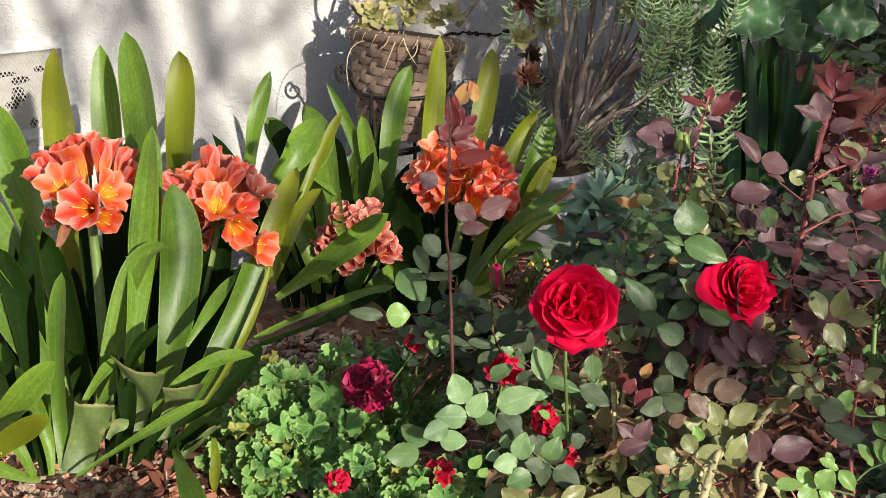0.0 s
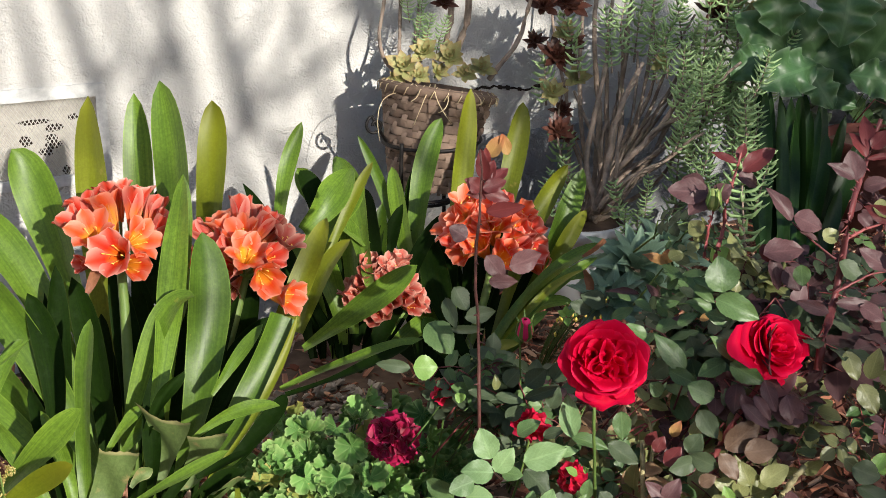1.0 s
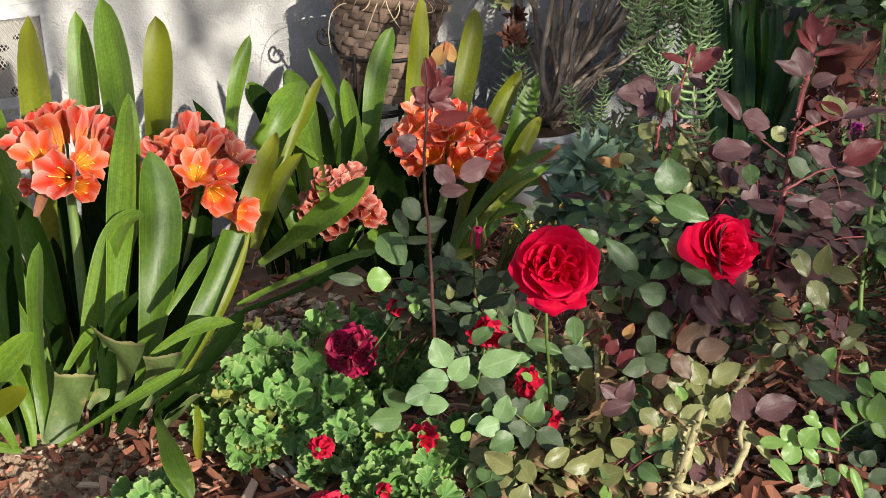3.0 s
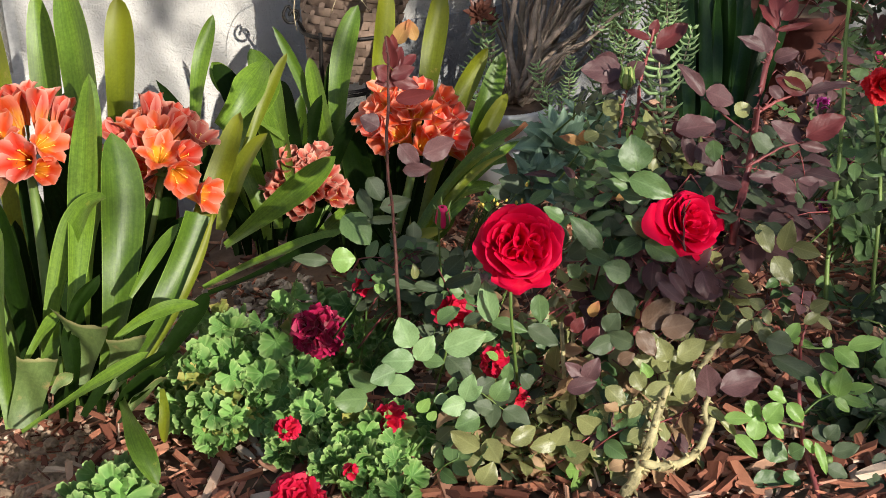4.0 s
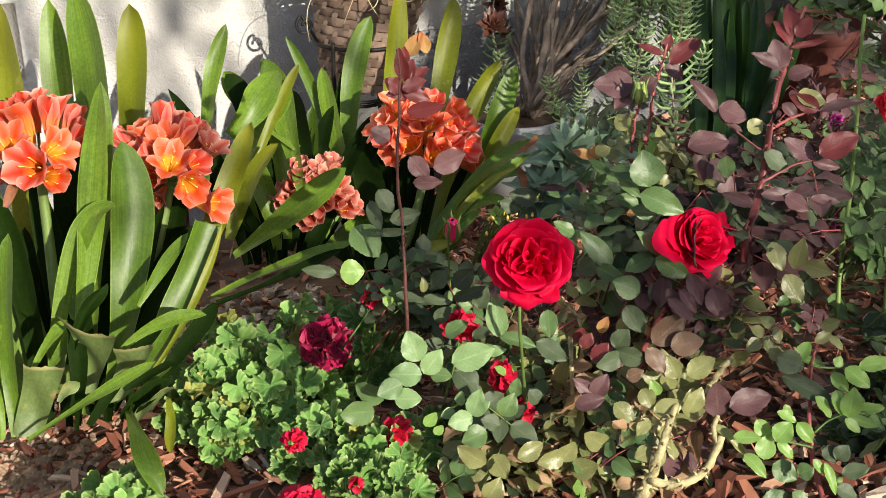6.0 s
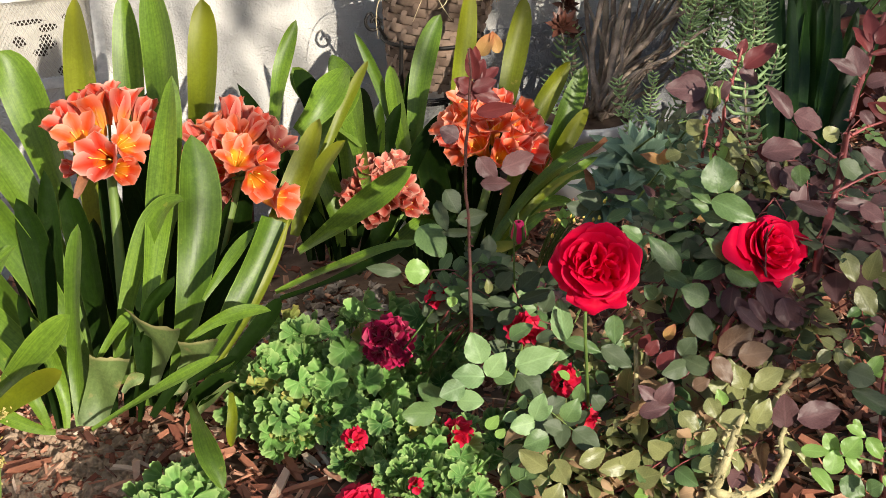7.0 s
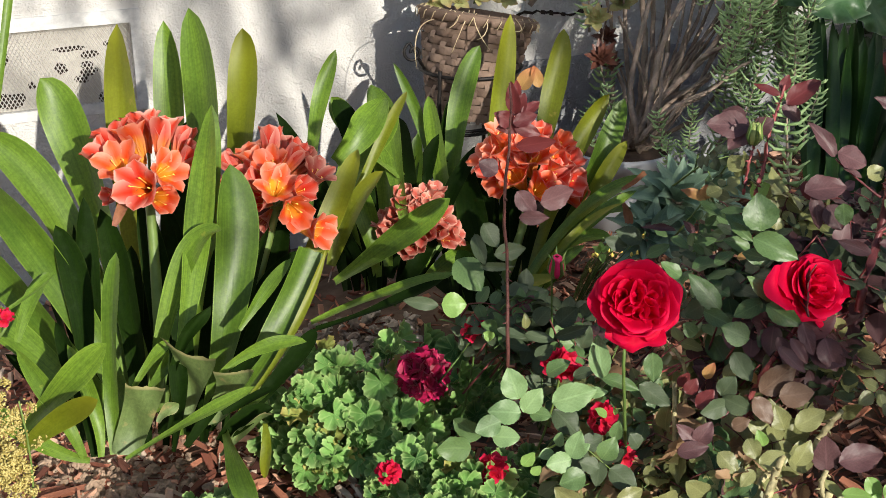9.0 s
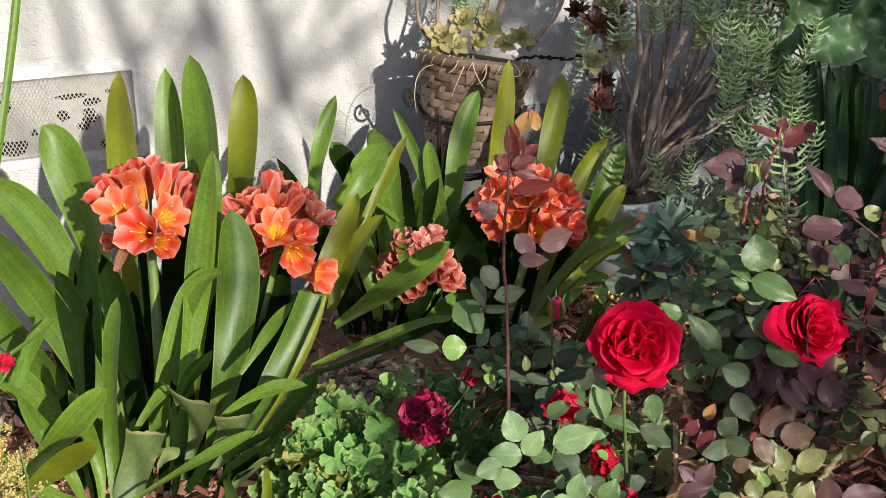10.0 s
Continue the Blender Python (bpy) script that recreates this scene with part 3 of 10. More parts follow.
def clump_mesh(name, mat, seed, count, radius, size):
    """Loose ball of small petals, for pompon flower heads."""
    rnd = random.Random(seed)
    pile = Pile()
    for k in range(count):
        z = 1 - 1.7 * (k + 0.5) / count
        a = k * 2.39996
        d = Vector((math.sqrt(max(0, 1 - z * z)) * math.cos(a), math.sqrt(max(0, 1 - z * z)) * math.sin(a), z))
        c = d * radius * rnd.uniform(0.6, 1.0)
        m = aim(c, d + Vector([rnd.uniform(-0.5, 0.5) for _ in range(3)]), rnd.uniform(0, 6))
        for pt in range(4):
            b = pt * math.pi / 2 + rnd.uniform(-0.3, 0.3)
            v = []
            for i in range(4):
                for j in range(3):
                    q, s = i / 3, j - 1
                    w = size * 0.62 * math.sin(math.pi * (0.10 + 0.62 * q))
                    x, y = q * size, s * w
                    v.append(m @ Vector((x * math.cos(b) - y * math.sin(b), x * math.sin(b) + y * math.cos(b), size * (0.5 * q * q + 0.16 * math.sin(5 * q + 3 * s + k)))))
            f = [(i * 3 + j, i * 3 + j + 1, i * 3 + j + 4, i * 3 + j + 3) for i in range(3) for j in range(2)]
            pile.add(v, f, 0, [(j / 2, i / 3) for i in range(4) for j in range(3)])
    return pile.mesh(name, [mat])


# ---- large structure ----
WALL_Y, LIP = 2.70, 0.300
VX0, VX1, VZ0, VZ1 = 0.02, 0.425, 0.305, 0.485


def build_ground():
    pile = Pile()
    xs = [-60, -30, -14, -7, -4, -2.4] + [-1.6 + 0.05 * i for i in range(105)] + [4.2, 6, 9, 16, 32, 60]
    ys = [-60, -30, -14, -7, -3, -1.2, -0.4] + [0.05 * i for i in range(57)] + [3.2, 4, 6, 10, 20, 40, 60]
    verts = [(x, y, ground_z(x, y) + (0.008 * noise.noise((x * 14, y * 14, 2)) if -1.7 < x < 3.6 and 0 <= y < 2.8 else 0)) for y in ys for x in xs]
    n = len(xs)
    faces = [(j * n + i, j * n + i + 1, (j + 1) * n + i + 1, (j + 1) * n + i) for j in range(len(ys) - 1) for i in range(n - 1)]
    pile.add(verts, faces)
    ob = new("ground", pile.mesh("ground", [M_SOIL]))
    return tagged(ob, "dark brown garden soil under bark mulch", "ground", kind="structure")


def build_wall():
    up = Pile()
    y0, y1 = WALL_Y, WALL_Y + 0.22
    up.box((-7, y0, VZ1), (9, y1, 2.9)).box((-7, y0, -0.6), (VX0, y1, VZ1)).box((VX1, y0, -0.6), (9, y1, VZ1)).box((VX0, y0, -0.6), (VX1, y1, VZ0))
    ob = new("wall_house", up.mesh("wall_house", [M_STUCCO], False))
    tagged(ob, "white hand-trowelled stucco house wall with cracks", "wall", kind="structure")
    # smoother grey foundation coat with a ragged upper edge
    rnd = random.Random(4)
    pile = Pile()
    xs = [1.28 + 0.045 * i for i in range(75)]
    hi = [LIP + rnd.uniform(-0.003, 0.004) for _ in xs]
    v = [(x, y0 - d, z) for x, h in zip(xs, hi) for d, z in ((0.001, -0.5), (0.006, -0.5), (0.006, h), (0.001, h))]
    pile.add(v, [(4 * i + j, 4 * i + 4 + j, 4 * i + 4 + (j + 1) % 4, 4 * i + (j + 1) % 4) for i in range(len(xs) - 1) for j in range(4)] + [(0, 1, 2, 3), tuple(4 * len(xs) - 1 - j for j in range(4))])
    ob = new("wall_foundation", pile.mesh("wall_foundation", [M_FOUND], False))
    tagged(ob, "smooth grey cement coat along the foot of the wall", "foundation coat", kind="structure")
    # unseen plain walls round the yard, added to cut low sky light
    for name, lo, hi in (("wall_yard_south", (-8, -9.4, -0.4), (10, -9.2, 1.7)), ("wall_yard_west", (-5.2, -9.2, -0.4), (-5.0, y0, 2.6)), ("wall_yard_east", (6.0, -9.2, -0.4), (6.2, y0, 2.6))):
        tagged(new(name, Pile().box(lo, hi).mesh(name, [M_SKY_BLOCK], False)), "plain unseen wall added to cut low sky light", "boundary wall", kind="structure")
    # a long crack with a ragged shadow line, above the lip
    crack, p = Pile(), Vector((1.26, y0 - 0.001, 0.395))
    for i in range(26):
        q = p + Vector((0.011, 0, rnd.uniform(-0.004, 0.0055)))
        h = rnd.uniform(0.002, 0.006)
        crack.add([p + Vector((0, -0.001, -h)), q + Vector((0, -0.001, -h)), q + Vector((0, -0.001, h)), p + Vector((0, -0.001, h))], [(0, 1, 2, 3)])
        p = q
    ob = new("wall_crack", crack.mesh("wall_crack", [M_DARK], False))
    tagged(ob, "dark ragged crack in the stucco", "wall crack", kind="structure")


def build_vent():
    y = WALL_Y
    vent = thing("foundation_vent", (VX0, y, VZ0), "white painted metal wall vent with diamond wire mesh, paint flaking", "wall vent")
    def loc(pile, name, mat, label="", smooth=False):
        pile.v = [(a - VX0, b - y, c - VZ0) for a, b, c in pile.v]
        ob = new(name, pile.mesh(name, mat if isinstance(mat, list) else [mat], smooth))
        ob.parent = vent
        return tagged(ob, label)
    f = 0.016
    for lo, hi in (((VX0 - f, y - 0.006, VZ1 - 0.006), (VX1 + f, y + 0.004, VZ1 + f + 0.006)), ((VX0 - f, y - 0.006, VZ0 - f), (VX1 + f, y + 0.004, VZ0 + 0.006)),
                   ((VX0 - f, y - 0.0055, VZ0 + 0.0062), (VX0 + 0.006, y + 0.004, VZ1 - 0.0062)), ((VX1 - 0.006, y - 0.0055, VZ0 + 0.0062), (VX1 + f, y + 0.004, VZ1 - 0.0062))):
        loc(Pile().box(lo, hi), "frame_bar", M_METAL)
    mesh, step, h = Pile(), 0.0085, VZ1 - VZ0
    k = -int(h / step) - 1
    while VX0 + k * step < VX1:
        for sgn in (1, -1):
            x0, x1 = VX0 + k * step, VX0 + k * step + h * 0.62
            a, b = (x0, VZ0), (x1, VZ1)
            lo, hi = max(0.0, (VX0 - x0) / (x1 - x0)), min(1.0, (VX1 - x0) / (x1 - x0))
            if hi > lo:
                pa = Vector((x0 + (x1 - x0) * lo, y + 0.002 + 0.0006 * sgn, (VZ0 + h * lo) if sgn > 0 else (VZ1 - h * lo)))
                pb = Vector((x0 + (x1 - x0) * hi, y + 0.002 + 0.0006 * sgn, (VZ0 + h * hi) if sgn > 0 else (VZ1 - h * hi)))
                v, fc = tube([pa, pb], 0.0010, 4, False)
                mesh.add(v, fc)
        k += 1
    loc(mesh, "wire_mesh", M_MESH, "diamond wire mesh")
    loc(Pile().box((VX0, y + 0.03, VZ0), (VX1, y + 0.05, VZ1)), "backing", M_BOARD, "pale rough board behind the mesh")
    rnd = random.Random(8)
    for cx, cz, rx, rz in ((0.157, 0.420, 0.016, 0.017), (0.159, 0.329, 0.039, 0.017), (0.295, 0.427, 0.036, 0.006), (0.272, 0.386, 0.013, 0.014), (0.331, 0.411, 0.018, 0.010), (0.325, 0.390, 0.013, 0.008), (0.329, 0.374, 0.017, 0.010), (0.313, 0.360, 0.016, 0.008), (0.374, 0.431, 0.010, 0.007), (0.280, 0.329, 0.013, 0.008), (0.350, 0.314, 0.008, 0.011), (0.208, 0.356, 0.008, 0.008)):
        pts = [(cx + rx * math.cos(a) * rnd.uniform(0.7, 1.2), y + 0.0275, cz + rz * math.sin(a) * rnd.uniform(0.7, 1.2)) for a in [i * math.pi / 7 for i in range(14)]]
        pile = Pile().add(pts + [(q[0], y + 0.031, q[2]) for q in pts], [tuple(range(14))] + [(i, (i + 1) % 14, 14 + (i + 1) % 14, 14 + i) for i in range(14)])
        loc(pile, "hole", M_DARK, "dark broken hole")


ground = build_ground()
build_wall()
build_vent()


# ---- unseen garden tree south of the bed, added for its shade ----
SIDE = Vector((0.994, 0.107, 0.0))
def up_sun(x, y, z, k):
    return Vector((x, y, z)) + SUN * k


def build_tree():
    base = Vector((2.6, -5.2, 0.0))
    tree = thing("garden_tree", base, "unseen bare-limbed tree with a thin leafy crown set to cast shade", "tree")
    fork = base + Vector((-0.1, 0.2, 1.9))
    v, f = tube(bezier3(base - Vector((0, 0, 0.2)), base + Vector((-0.12, 0, 1.0)), fork, 8), [0.13 - 0.006 * i for i in range(9)], 10)
    part("trunk", Pile().add([q - base for q in v], f).mesh("trunk", [M_TREE]), tree, Matrix.Translation(base))
    # limbs whose shadows cross the wall
    def limb(a, m, b, r0, r1):
        v, f = tube(bezier3(a, m, b, 10), [r0 + (r1 - r0) * i / 10 for i in range(11)], 7)
        part("limb", Pile().add([q - base for q in v], f).mesh("limb", [M_TREE]), tree, Matrix.Translation(base))
    K, W = 7.0, WALL_Y
    limb(up_sun(0.44, W, 0.34, K), up_sun(0.42, W, 0.49, K), up_sun(0.37, W, 0.70, K), 0.026, 0.020)
    limb(up_sun(0.30, W, 0.48, K), up_sun(0.30, W, 0.56, K), up_sun(0.28, W, 0.70, K), 0.020, 0.014)
    limb(up_sun(0.62, W, 0.44, K), up_sun(0.60, W, 0.54, K), up_sun(0.57, W, 0.69, K), 0.018, 0.014)
    limb(up_sun(0.57, W, 0.50, K), up_sun(0.57, W, 0.59, K), up_sun(0.59, W, 0.70, K), 0.016, 0.012)
    limb(up_sun(0.74, W, 0.35, K), up_sun(0.72, W, 0.49, K), up_sun(0.69, W, 0.68, K), 0.024, 0.018)
    limb(up_sun(0.74, W, 0.40, K), up_sun(0.81, W, 0.48, K), up_sun(0.89, W, 0.66, K), 0.016, 0.010)
    limb(up_sun(0.82, W, 0.42, K), up_sun(0.89, W, 0.49, K), up_sun(1.00, W, 0.55, K), 0.018, 0.012)
    limb(up_sun(0.71, W, 0.53, K), up_sun(0.78, W, 0.59, K), up_sun(0.81, W, 0.67, K), 0.012, 0.008)
    limb(up_sun(0.42, W, 0.48, K), up_sun(0.50, W, 0.57, K), up_sun(0.52, W, 0.69, K), 0.010, 0.007)
    limb(up_sun(0.22, W, 0.50, K), up_sun(0.22, W, 0.62, K), up_sun(0.22, W, 0.71, K), 0.010, 0.008)
    limb(up_sun(0.63, W, 0.23, K), up_sun(0.63, W, 0.39, K), up_sun(0.61, W, 0.59, K), 0.012, 0.010)
    limb(up_sun(0.82, W, 0.26, K), up_sun(0.77, W, 0.41, K), up_sun(0.76, W, 0.57, K), 0.012, 0.010)
    limb(up_sun(0.92, W, 0.15, K), up_sun(0.87, W, 0.27, K), up_sun(0.82, W, 0.36, K), 0.022, 0.014)
    limb(up_sun(0.76, W, 0.17, K), up_sun(0.71, W, 0.31, K), up_sun(0.65, W, 0.37, K), 0.018, 0.012)
    limb(up_sun(0.52, W, 0.30, K), up_sun(0.51, W, 0.42, K), up_sun(0.54, W, 0.57, K), 0.016, 0.012)
    limb(fork, up_sun(1.7, W, 1.25, K), up_sun(0.3, W, 1.30, K), 0.06, 0.02)
    limb(up_sun(0.9, W, 1.28, K), up_sun(0.75, W, 1.1, K), up_sun(0.68, W, 0.85, K), 0.02, 0.012)
    for k in range(14):
        r = random.Random(k + 5)
        x, z = r.uniform(0.1, 1.15), r.uniform(0.45, 0.8)
        dx, dz = r.uniform(-0.16, 0.16), r.uniform(0.12, 0.3)
        limb(up_sun(x, W, z, K - 0.6 + r.uniform(0, 1.5)), up_sun(x + dx * 0.4, W, z + dz * 0.5, K), up_sun(x + dx, W, z + dz, K), r.uniform(0.006, 0.013), 0.004)
    limb(fork, fork + Vector((0.9, 0.4, 0.5)), fork + Vector((1.9, 0.9, 0.9)), 0.07, 0.02)
    limb(fork, fork + Vector((0.3, 0.6, 0.1)), fork + Vector((0.3, 1.8, 0.2)), 0.05, 0.015)
    # unseen leafy twigs with gaps, each clump set up-sun of a spot to darken
    rnd = random.Random(12)
    crown = Pile()
    def clump(c, rx, rz, n, size):
        limb(fork, fork.lerp(c, 0.55) + Vector((0.1, 0, 0.12)), c, 0.022, 0.006)
        for _ in range(n):
            p = c + SIDE * rnd.gauss(0, rx) + Vector((0, rnd.gauss(0, 0.25), rnd.gauss(0, rz)))
            d = Vector((rnd.uniform(-1, 1), rnd.uniform(-1, 1), rnd.uniform(-1, 0.4))).normalized()
            s = d.orthogonal().normalized() * size * 0.28
            q = d * size * rnd.uniform(0.7, 1.2)
            crown.add([p, p + q * 0.5 + s, p + q, p + q * 0.5 - s], [(0, 1, 2, 3)])

    clump(up_sun(1.28, 1.11, -0.07, 6.6), 0.20, 0.05, 150, 0.10)
    clump(up_sun(1.46, 1.20, 0.56, 6.2), 0.11, 0.065, 60, 0.09)
    clump(up_sun(0.42, 1.80, 0.36, 6.3), 0.07, 0.05, 14, 0.07)
    clump(up_sun(0.56, 1.85, 0.28, 6.2), 0.06, 0.05, 12, 0.07)
    clump(up_sun(0.00, 1.70, -0.02, 6.4), 0.055, 0.04, 26, 0.08)
    clump(up_sun(0.20, 1.58, 0.00, 6.3), 0.04, 0.018, 10, 0.07)
    # dense unseen leaves added to the crown to keep the wall's far end shaded
    slope = Vector((SUN.x, 0, SUN.z)) / -SUN.y
    for _ in range(900):
        x, z = 1.10 + 3.6 * rnd.random() ** 1.5, rnd.uniform(-0.08, 1.95)
        if x < 1.15 + 0.16 * noise.noise((z * 2.2, 3, 0)) or z < 0.04 + 0.16 * noise.noise((x * 2.4, 0, 5)):
            continue
        y = -5.0 + rnd.gauss(0, 0.35)
        p = Vector((x, y, z)) + slope * (WALL_Y - y)
        d = Vector((rnd.uniform(-1, 1), rnd.uniform(-0.4, 0.4), rnd.uniform(-1, 0.4))).normalized()
        s = d.orthogonal().normalized() * 0.05
        q = d * 0.17
        crown.add([p, p + q * 0.5 + s, p + q, p + q * 0.5 - s], [(0, 1, 2, 3)])
    for k in range(9):
        limb(fork, fork + Vector((0.35 * (k - 4) * 0.5, 0.1, 0.7)), fork + Vector((0.36 * (k - 4), 0.1, 1.5 + 0.2 * (k % 3))), 0.04, 0.008)
    crown.v = [tuple(Vector(q) - base) for q in crown.v]
    part("crown", crown.mesh("crown", [M_ROSE_LEAF]), tree, Matrix.Translation(base))


build_tree()


# ---- clivias ----
FLORETS = {m.name: [floret_mesh("floret", m, k + 1, o) for k, o in enumerate(spread)] for m, spread in ((M_FLORET, (0.9, 0.65, 1.0, 0.5, 0.3)), (M_FLORET_RED, (0.6, 0.4, 0.75, 0.3, 0.2)), (M_FLORET_OLD, (0.8, 0.5, 0.9, 0.4, 0.25)))}
pick = random.Random(21)


def flower_head(plant, foot, core):
    foot, core = Vector(foot), Vector(core)
    v, f = tube(bezier3(foot, foot.lerp(core, 0.55) + Vector((0, -0.015, 0)), core, 10), [0.010 - 0.0003 * i for i in range(11)], 8)
    part("flower_stalk", Pile().add([q - foot for q in v], f).mesh("flower_stalk", [M_STEM]), plant, Matrix.Translation(foot))
    v, f = lathe([(0.001, -0.012), (0.009, -0.006), (0.012, 0.0), (0.008, 0.008), (0.001, 0.011)], 10)
    return part("flower_head", Pile().add(v, f).mesh("flower_head", [M_STEM]), plant, Matrix.Translation(core))


def floret(head, core, mouth, mat, scale):
    core, mouth = Vector(core), Vector(mouth)
    axis = (mouth - core).normalized()
    axis = (axis + Vector([pick.uniform(-0.2, 0.2) for _ in range(3)])).normalized()
    if mat is M_FLORET and pick.random() < 0.4:
        mat = M_FLORET_RED
    foot = mouth - axis * 0.058 * scale
    part("floret", pick.choice(FLORETS[mat.name]), head, aim(foot, axis, pick.uniform(0, 6), scale * pick.uniform(0.9, 1.08)))
    v, f = tube(bezier3(core, core.lerp(foot, 0.6) + Vector((0, 0, -0.004)), foot + axis * 0.006, 4), [0.0022, 0.0022, 0.0022, 0.0026, 0.0034], 5)
    part("pedicel", Pile().add([q - core for q in v], f).mesh("pedicel", [M_STEM]), head, Matrix.Translation(core))


plant = thing("clivia_plant", (0.33, 1.80, ground_z(0.33, 1.80)), "clivia with broad strap leaves and two orange flower heads", "flowering plant", "clivias by the wall")
strap_leaf(plant, (0.273, 1.816, 0.066), (0.297, 2.010, 0.380), (0.318, 2.123, 0.612), 0.059, M_STRAP_LIME, turn=6)
strap_leaf(plant, (0.325, 1.841, 0.040), (0.376, 2.046, 0.376), (0.396, 2.136, 0.607), 0.051, M_STRAP, turn=-24)
strap_leaf(plant, (0.335, 1.790, 0.066), (0.414, 1.939, 0.407), (0.427, 2.068, 0.640), 0.069, M_STRAP)
strap_leaf(plant, (0.372, 1.822, 0.039), (0.479, 1.991, 0.400), (0.512, 2.063, 0.600), 0.054, M_STRAP_LIME, turn=8)
strap_leaf(plant, (0.305, 1.698, 0.093), (0.368, 1.805, 0.348), (0.418, 1.896, 0.527), 0.042, M_STRAP, turn=12)
strap_leaf(plant, (0.264, 1.722, 0.110), (0.230, 1.976, 0.402), (0.182, 2.060, 0.551), 0.069, M_STRAP, turn=5)
strap_leaf(plant, (0.239, 1.729, 0.102), (0.176, 1.924, 0.362), (0.085, 2.012, 0.484), 0.061, M_STRAP, turn=12)
strap_leaf(plant, (0.224, 1.681, 0.113), (0.147, 1.815, 0.326), (0.049, 1.956, 0.454), 0.062, M_STRAP, turn=-5, label="chewed leaf with brown patches")
strap_leaf(plant, (0.207, 1.638, 0.132), (0.116, 1.763, 0.282), (0.027, 1.875, 0.378), 0.051, M_STRAP, turn=14)
strap_leaf(plant, (0.197, 1.622, 0.139), (0.101, 1.730, 0.246), (0.006, 1.817, 0.306), 0.044, M_STRAP)
strap_leaf(plant, (0.325, 1.643, 0.120), (0.394, 1.711, 0.316), (0.417, 1.789, 0.465), 0.064, M_STRAP, turn=4)
strap_leaf(plant, (0.250, 1.659, 0.167), (0.313, 1.689, 0.350), (0.373, 1.668, 0.413), 0.037, M_STRAP, turn=-38)
strap_leaf(plant, (0.181, 1.564, 0.150), (0.199, 1.617, 0.290), (0.226, 1.676, 0.400), 0.034, M_STRAP, turn=-6)
strap_leaf(plant, (0.381, 1.714, 0.066), (0.540, 1.777, 0.310), (0.632, 1.833, 0.446), 0.039, M_STRAP_LIME, turn=16)
strap_leaf(plant, (0.359, 1.730, 0.083), (0.430, 1.760, 0.221), (0.514, 1.768, 0.318), 0.039, M_STRAP_SHADE, turn=18)
strap_leaf(plant, (0.324, 1.640, 0.112), (0.398, 1.669, 0.223), (0.473, 1.702, 0.315), 0.030, M_STRAP_SHADE, turn=-20)
strap_leaf(plant, (0.059, 1.603, 0.180), (0.128, 1.566, 0.267), (0.186, 1.546, 0.330), 0.038, M_STRAP, turn=-30, label="outer leaf arching sideways")
strap_leaf(plant, (0.047, 1.558, 0.174), (0.109, 1.517, 0.245), (0.162, 1.489, 0.281), 0.032, M_STRAP_LIME, turn=-15)
torn_leaf(plant, (0.194, 1.559, 0.150), (0.210, 1.556, 0.268), (0.257, 1.534, 0.259), 0.040, 0.008, "cut leaf with a dry ragged top")
torn_leaf(plant, (0.283, 1.582, 0.181), (0.271, 1.576, 0.319), (0.327, 1.502, 0.308), 0.023, 0.026, "torn leaf with a dry brown edge")
torn_leaf(plant, (0.313, 1.564, 0.167), (0.330, 1.533, 0.272), (0.371, 1.478, 0.292), 0.026, 0.011, "torn leaf with a dry brown edge")
torn_leaf(plant, (0.325, 1.525, 0.141), (0.346, 1.496, 0.202), (0.384, 1.469, 0.230), 0.023, 0.005, "cut leaf with a dry ragged top")
strap_leaf(plant, (0.266, 1.586, 0.229), (0.299, 1.582, 0.305), (0.333, 1.584, 0.340), 0.020, M_STRAP_SHADE, turn=50, fold=0.9)
strap_leaf(plant, (0.190, 1.514, 0.170), (0.282, 1.495, 0.222), (0.362, 1.476, 0.264), 0.018, M_STRAP, turn=-40)
strap_leaf(plant, (0.318, 1.571, 0.165), (0.409, 1.598, 0.241), (0.495, 1.651, 0.369), 0.045, M_STRAP, turn=4, cut=0.12, label="yellowing leaf with a dried blunt end")
strap_leaf(plant, (0.356, 1.553, 0.190), (0.441, 1.584, 0.269), (0.514, 1.633, 0.374), 0.012, M_STRAP_LIME, turn=4)
strap_leaf(plant, (0.335, 1.554, 0.251), (0.390, 1.543, 0.284), (0.448, 1.520, 0.292), 0.020, M_STRAP, turn=-20)
strap_leaf(plant, (0.357, 1.559, 0.179), (0.380, 1.556, 0.196), (0.401, 1.553, 0.210), 0.019, M_STRAP, turn=-20)
strap_leaf(plant, (0.272, 1.547, 0.169), (0.273, 1.565, 0.209), (0.273, 1.584, 0.251), 0.019, M_STRAP, turn=10)
strap_leaf(plant, (0.221, 1.617, 0.217), (0.253, 1.619, 0.257), (0.278, 1.618, 0.280), 0.017, M_STRAP, turn=20)
strap_leaf(plant, (0.243, 1.616, 0.212), (0.271, 1.617, 0.244), (0.292, 1.620, 0.272), 0.021, M_STRAP, turn=-10)
strap_leaf(plant, (0.239, 1.531, 0.206), (0.253, 1.532, 0.221), (0.269, 1.528, 0.230), 0.018, M_STRAP_OLD, turn=10)
strap_leaf(plant, (0.322, 1.542, 0.151), (0.350, 1.514, 0.192), (0.392, 1.504, 0.209), 0.031, M_STRAP_SHADE, turn=-30)
strap_leaf(plant, (0.331, 1.544, 0.169), (0.327, 1.466, 0.155), (0.336, 1.408, 0.100), 0.032, M_STRAP, turn=-10, label="bent leaf hanging down to the mulch")
strap_leaf(plant, (0.391, 1.559, 0.153), (0.383, 1.525, 0.129), (0.374, 1.510, 0.095), 0.018, M_STRAP_LIME)
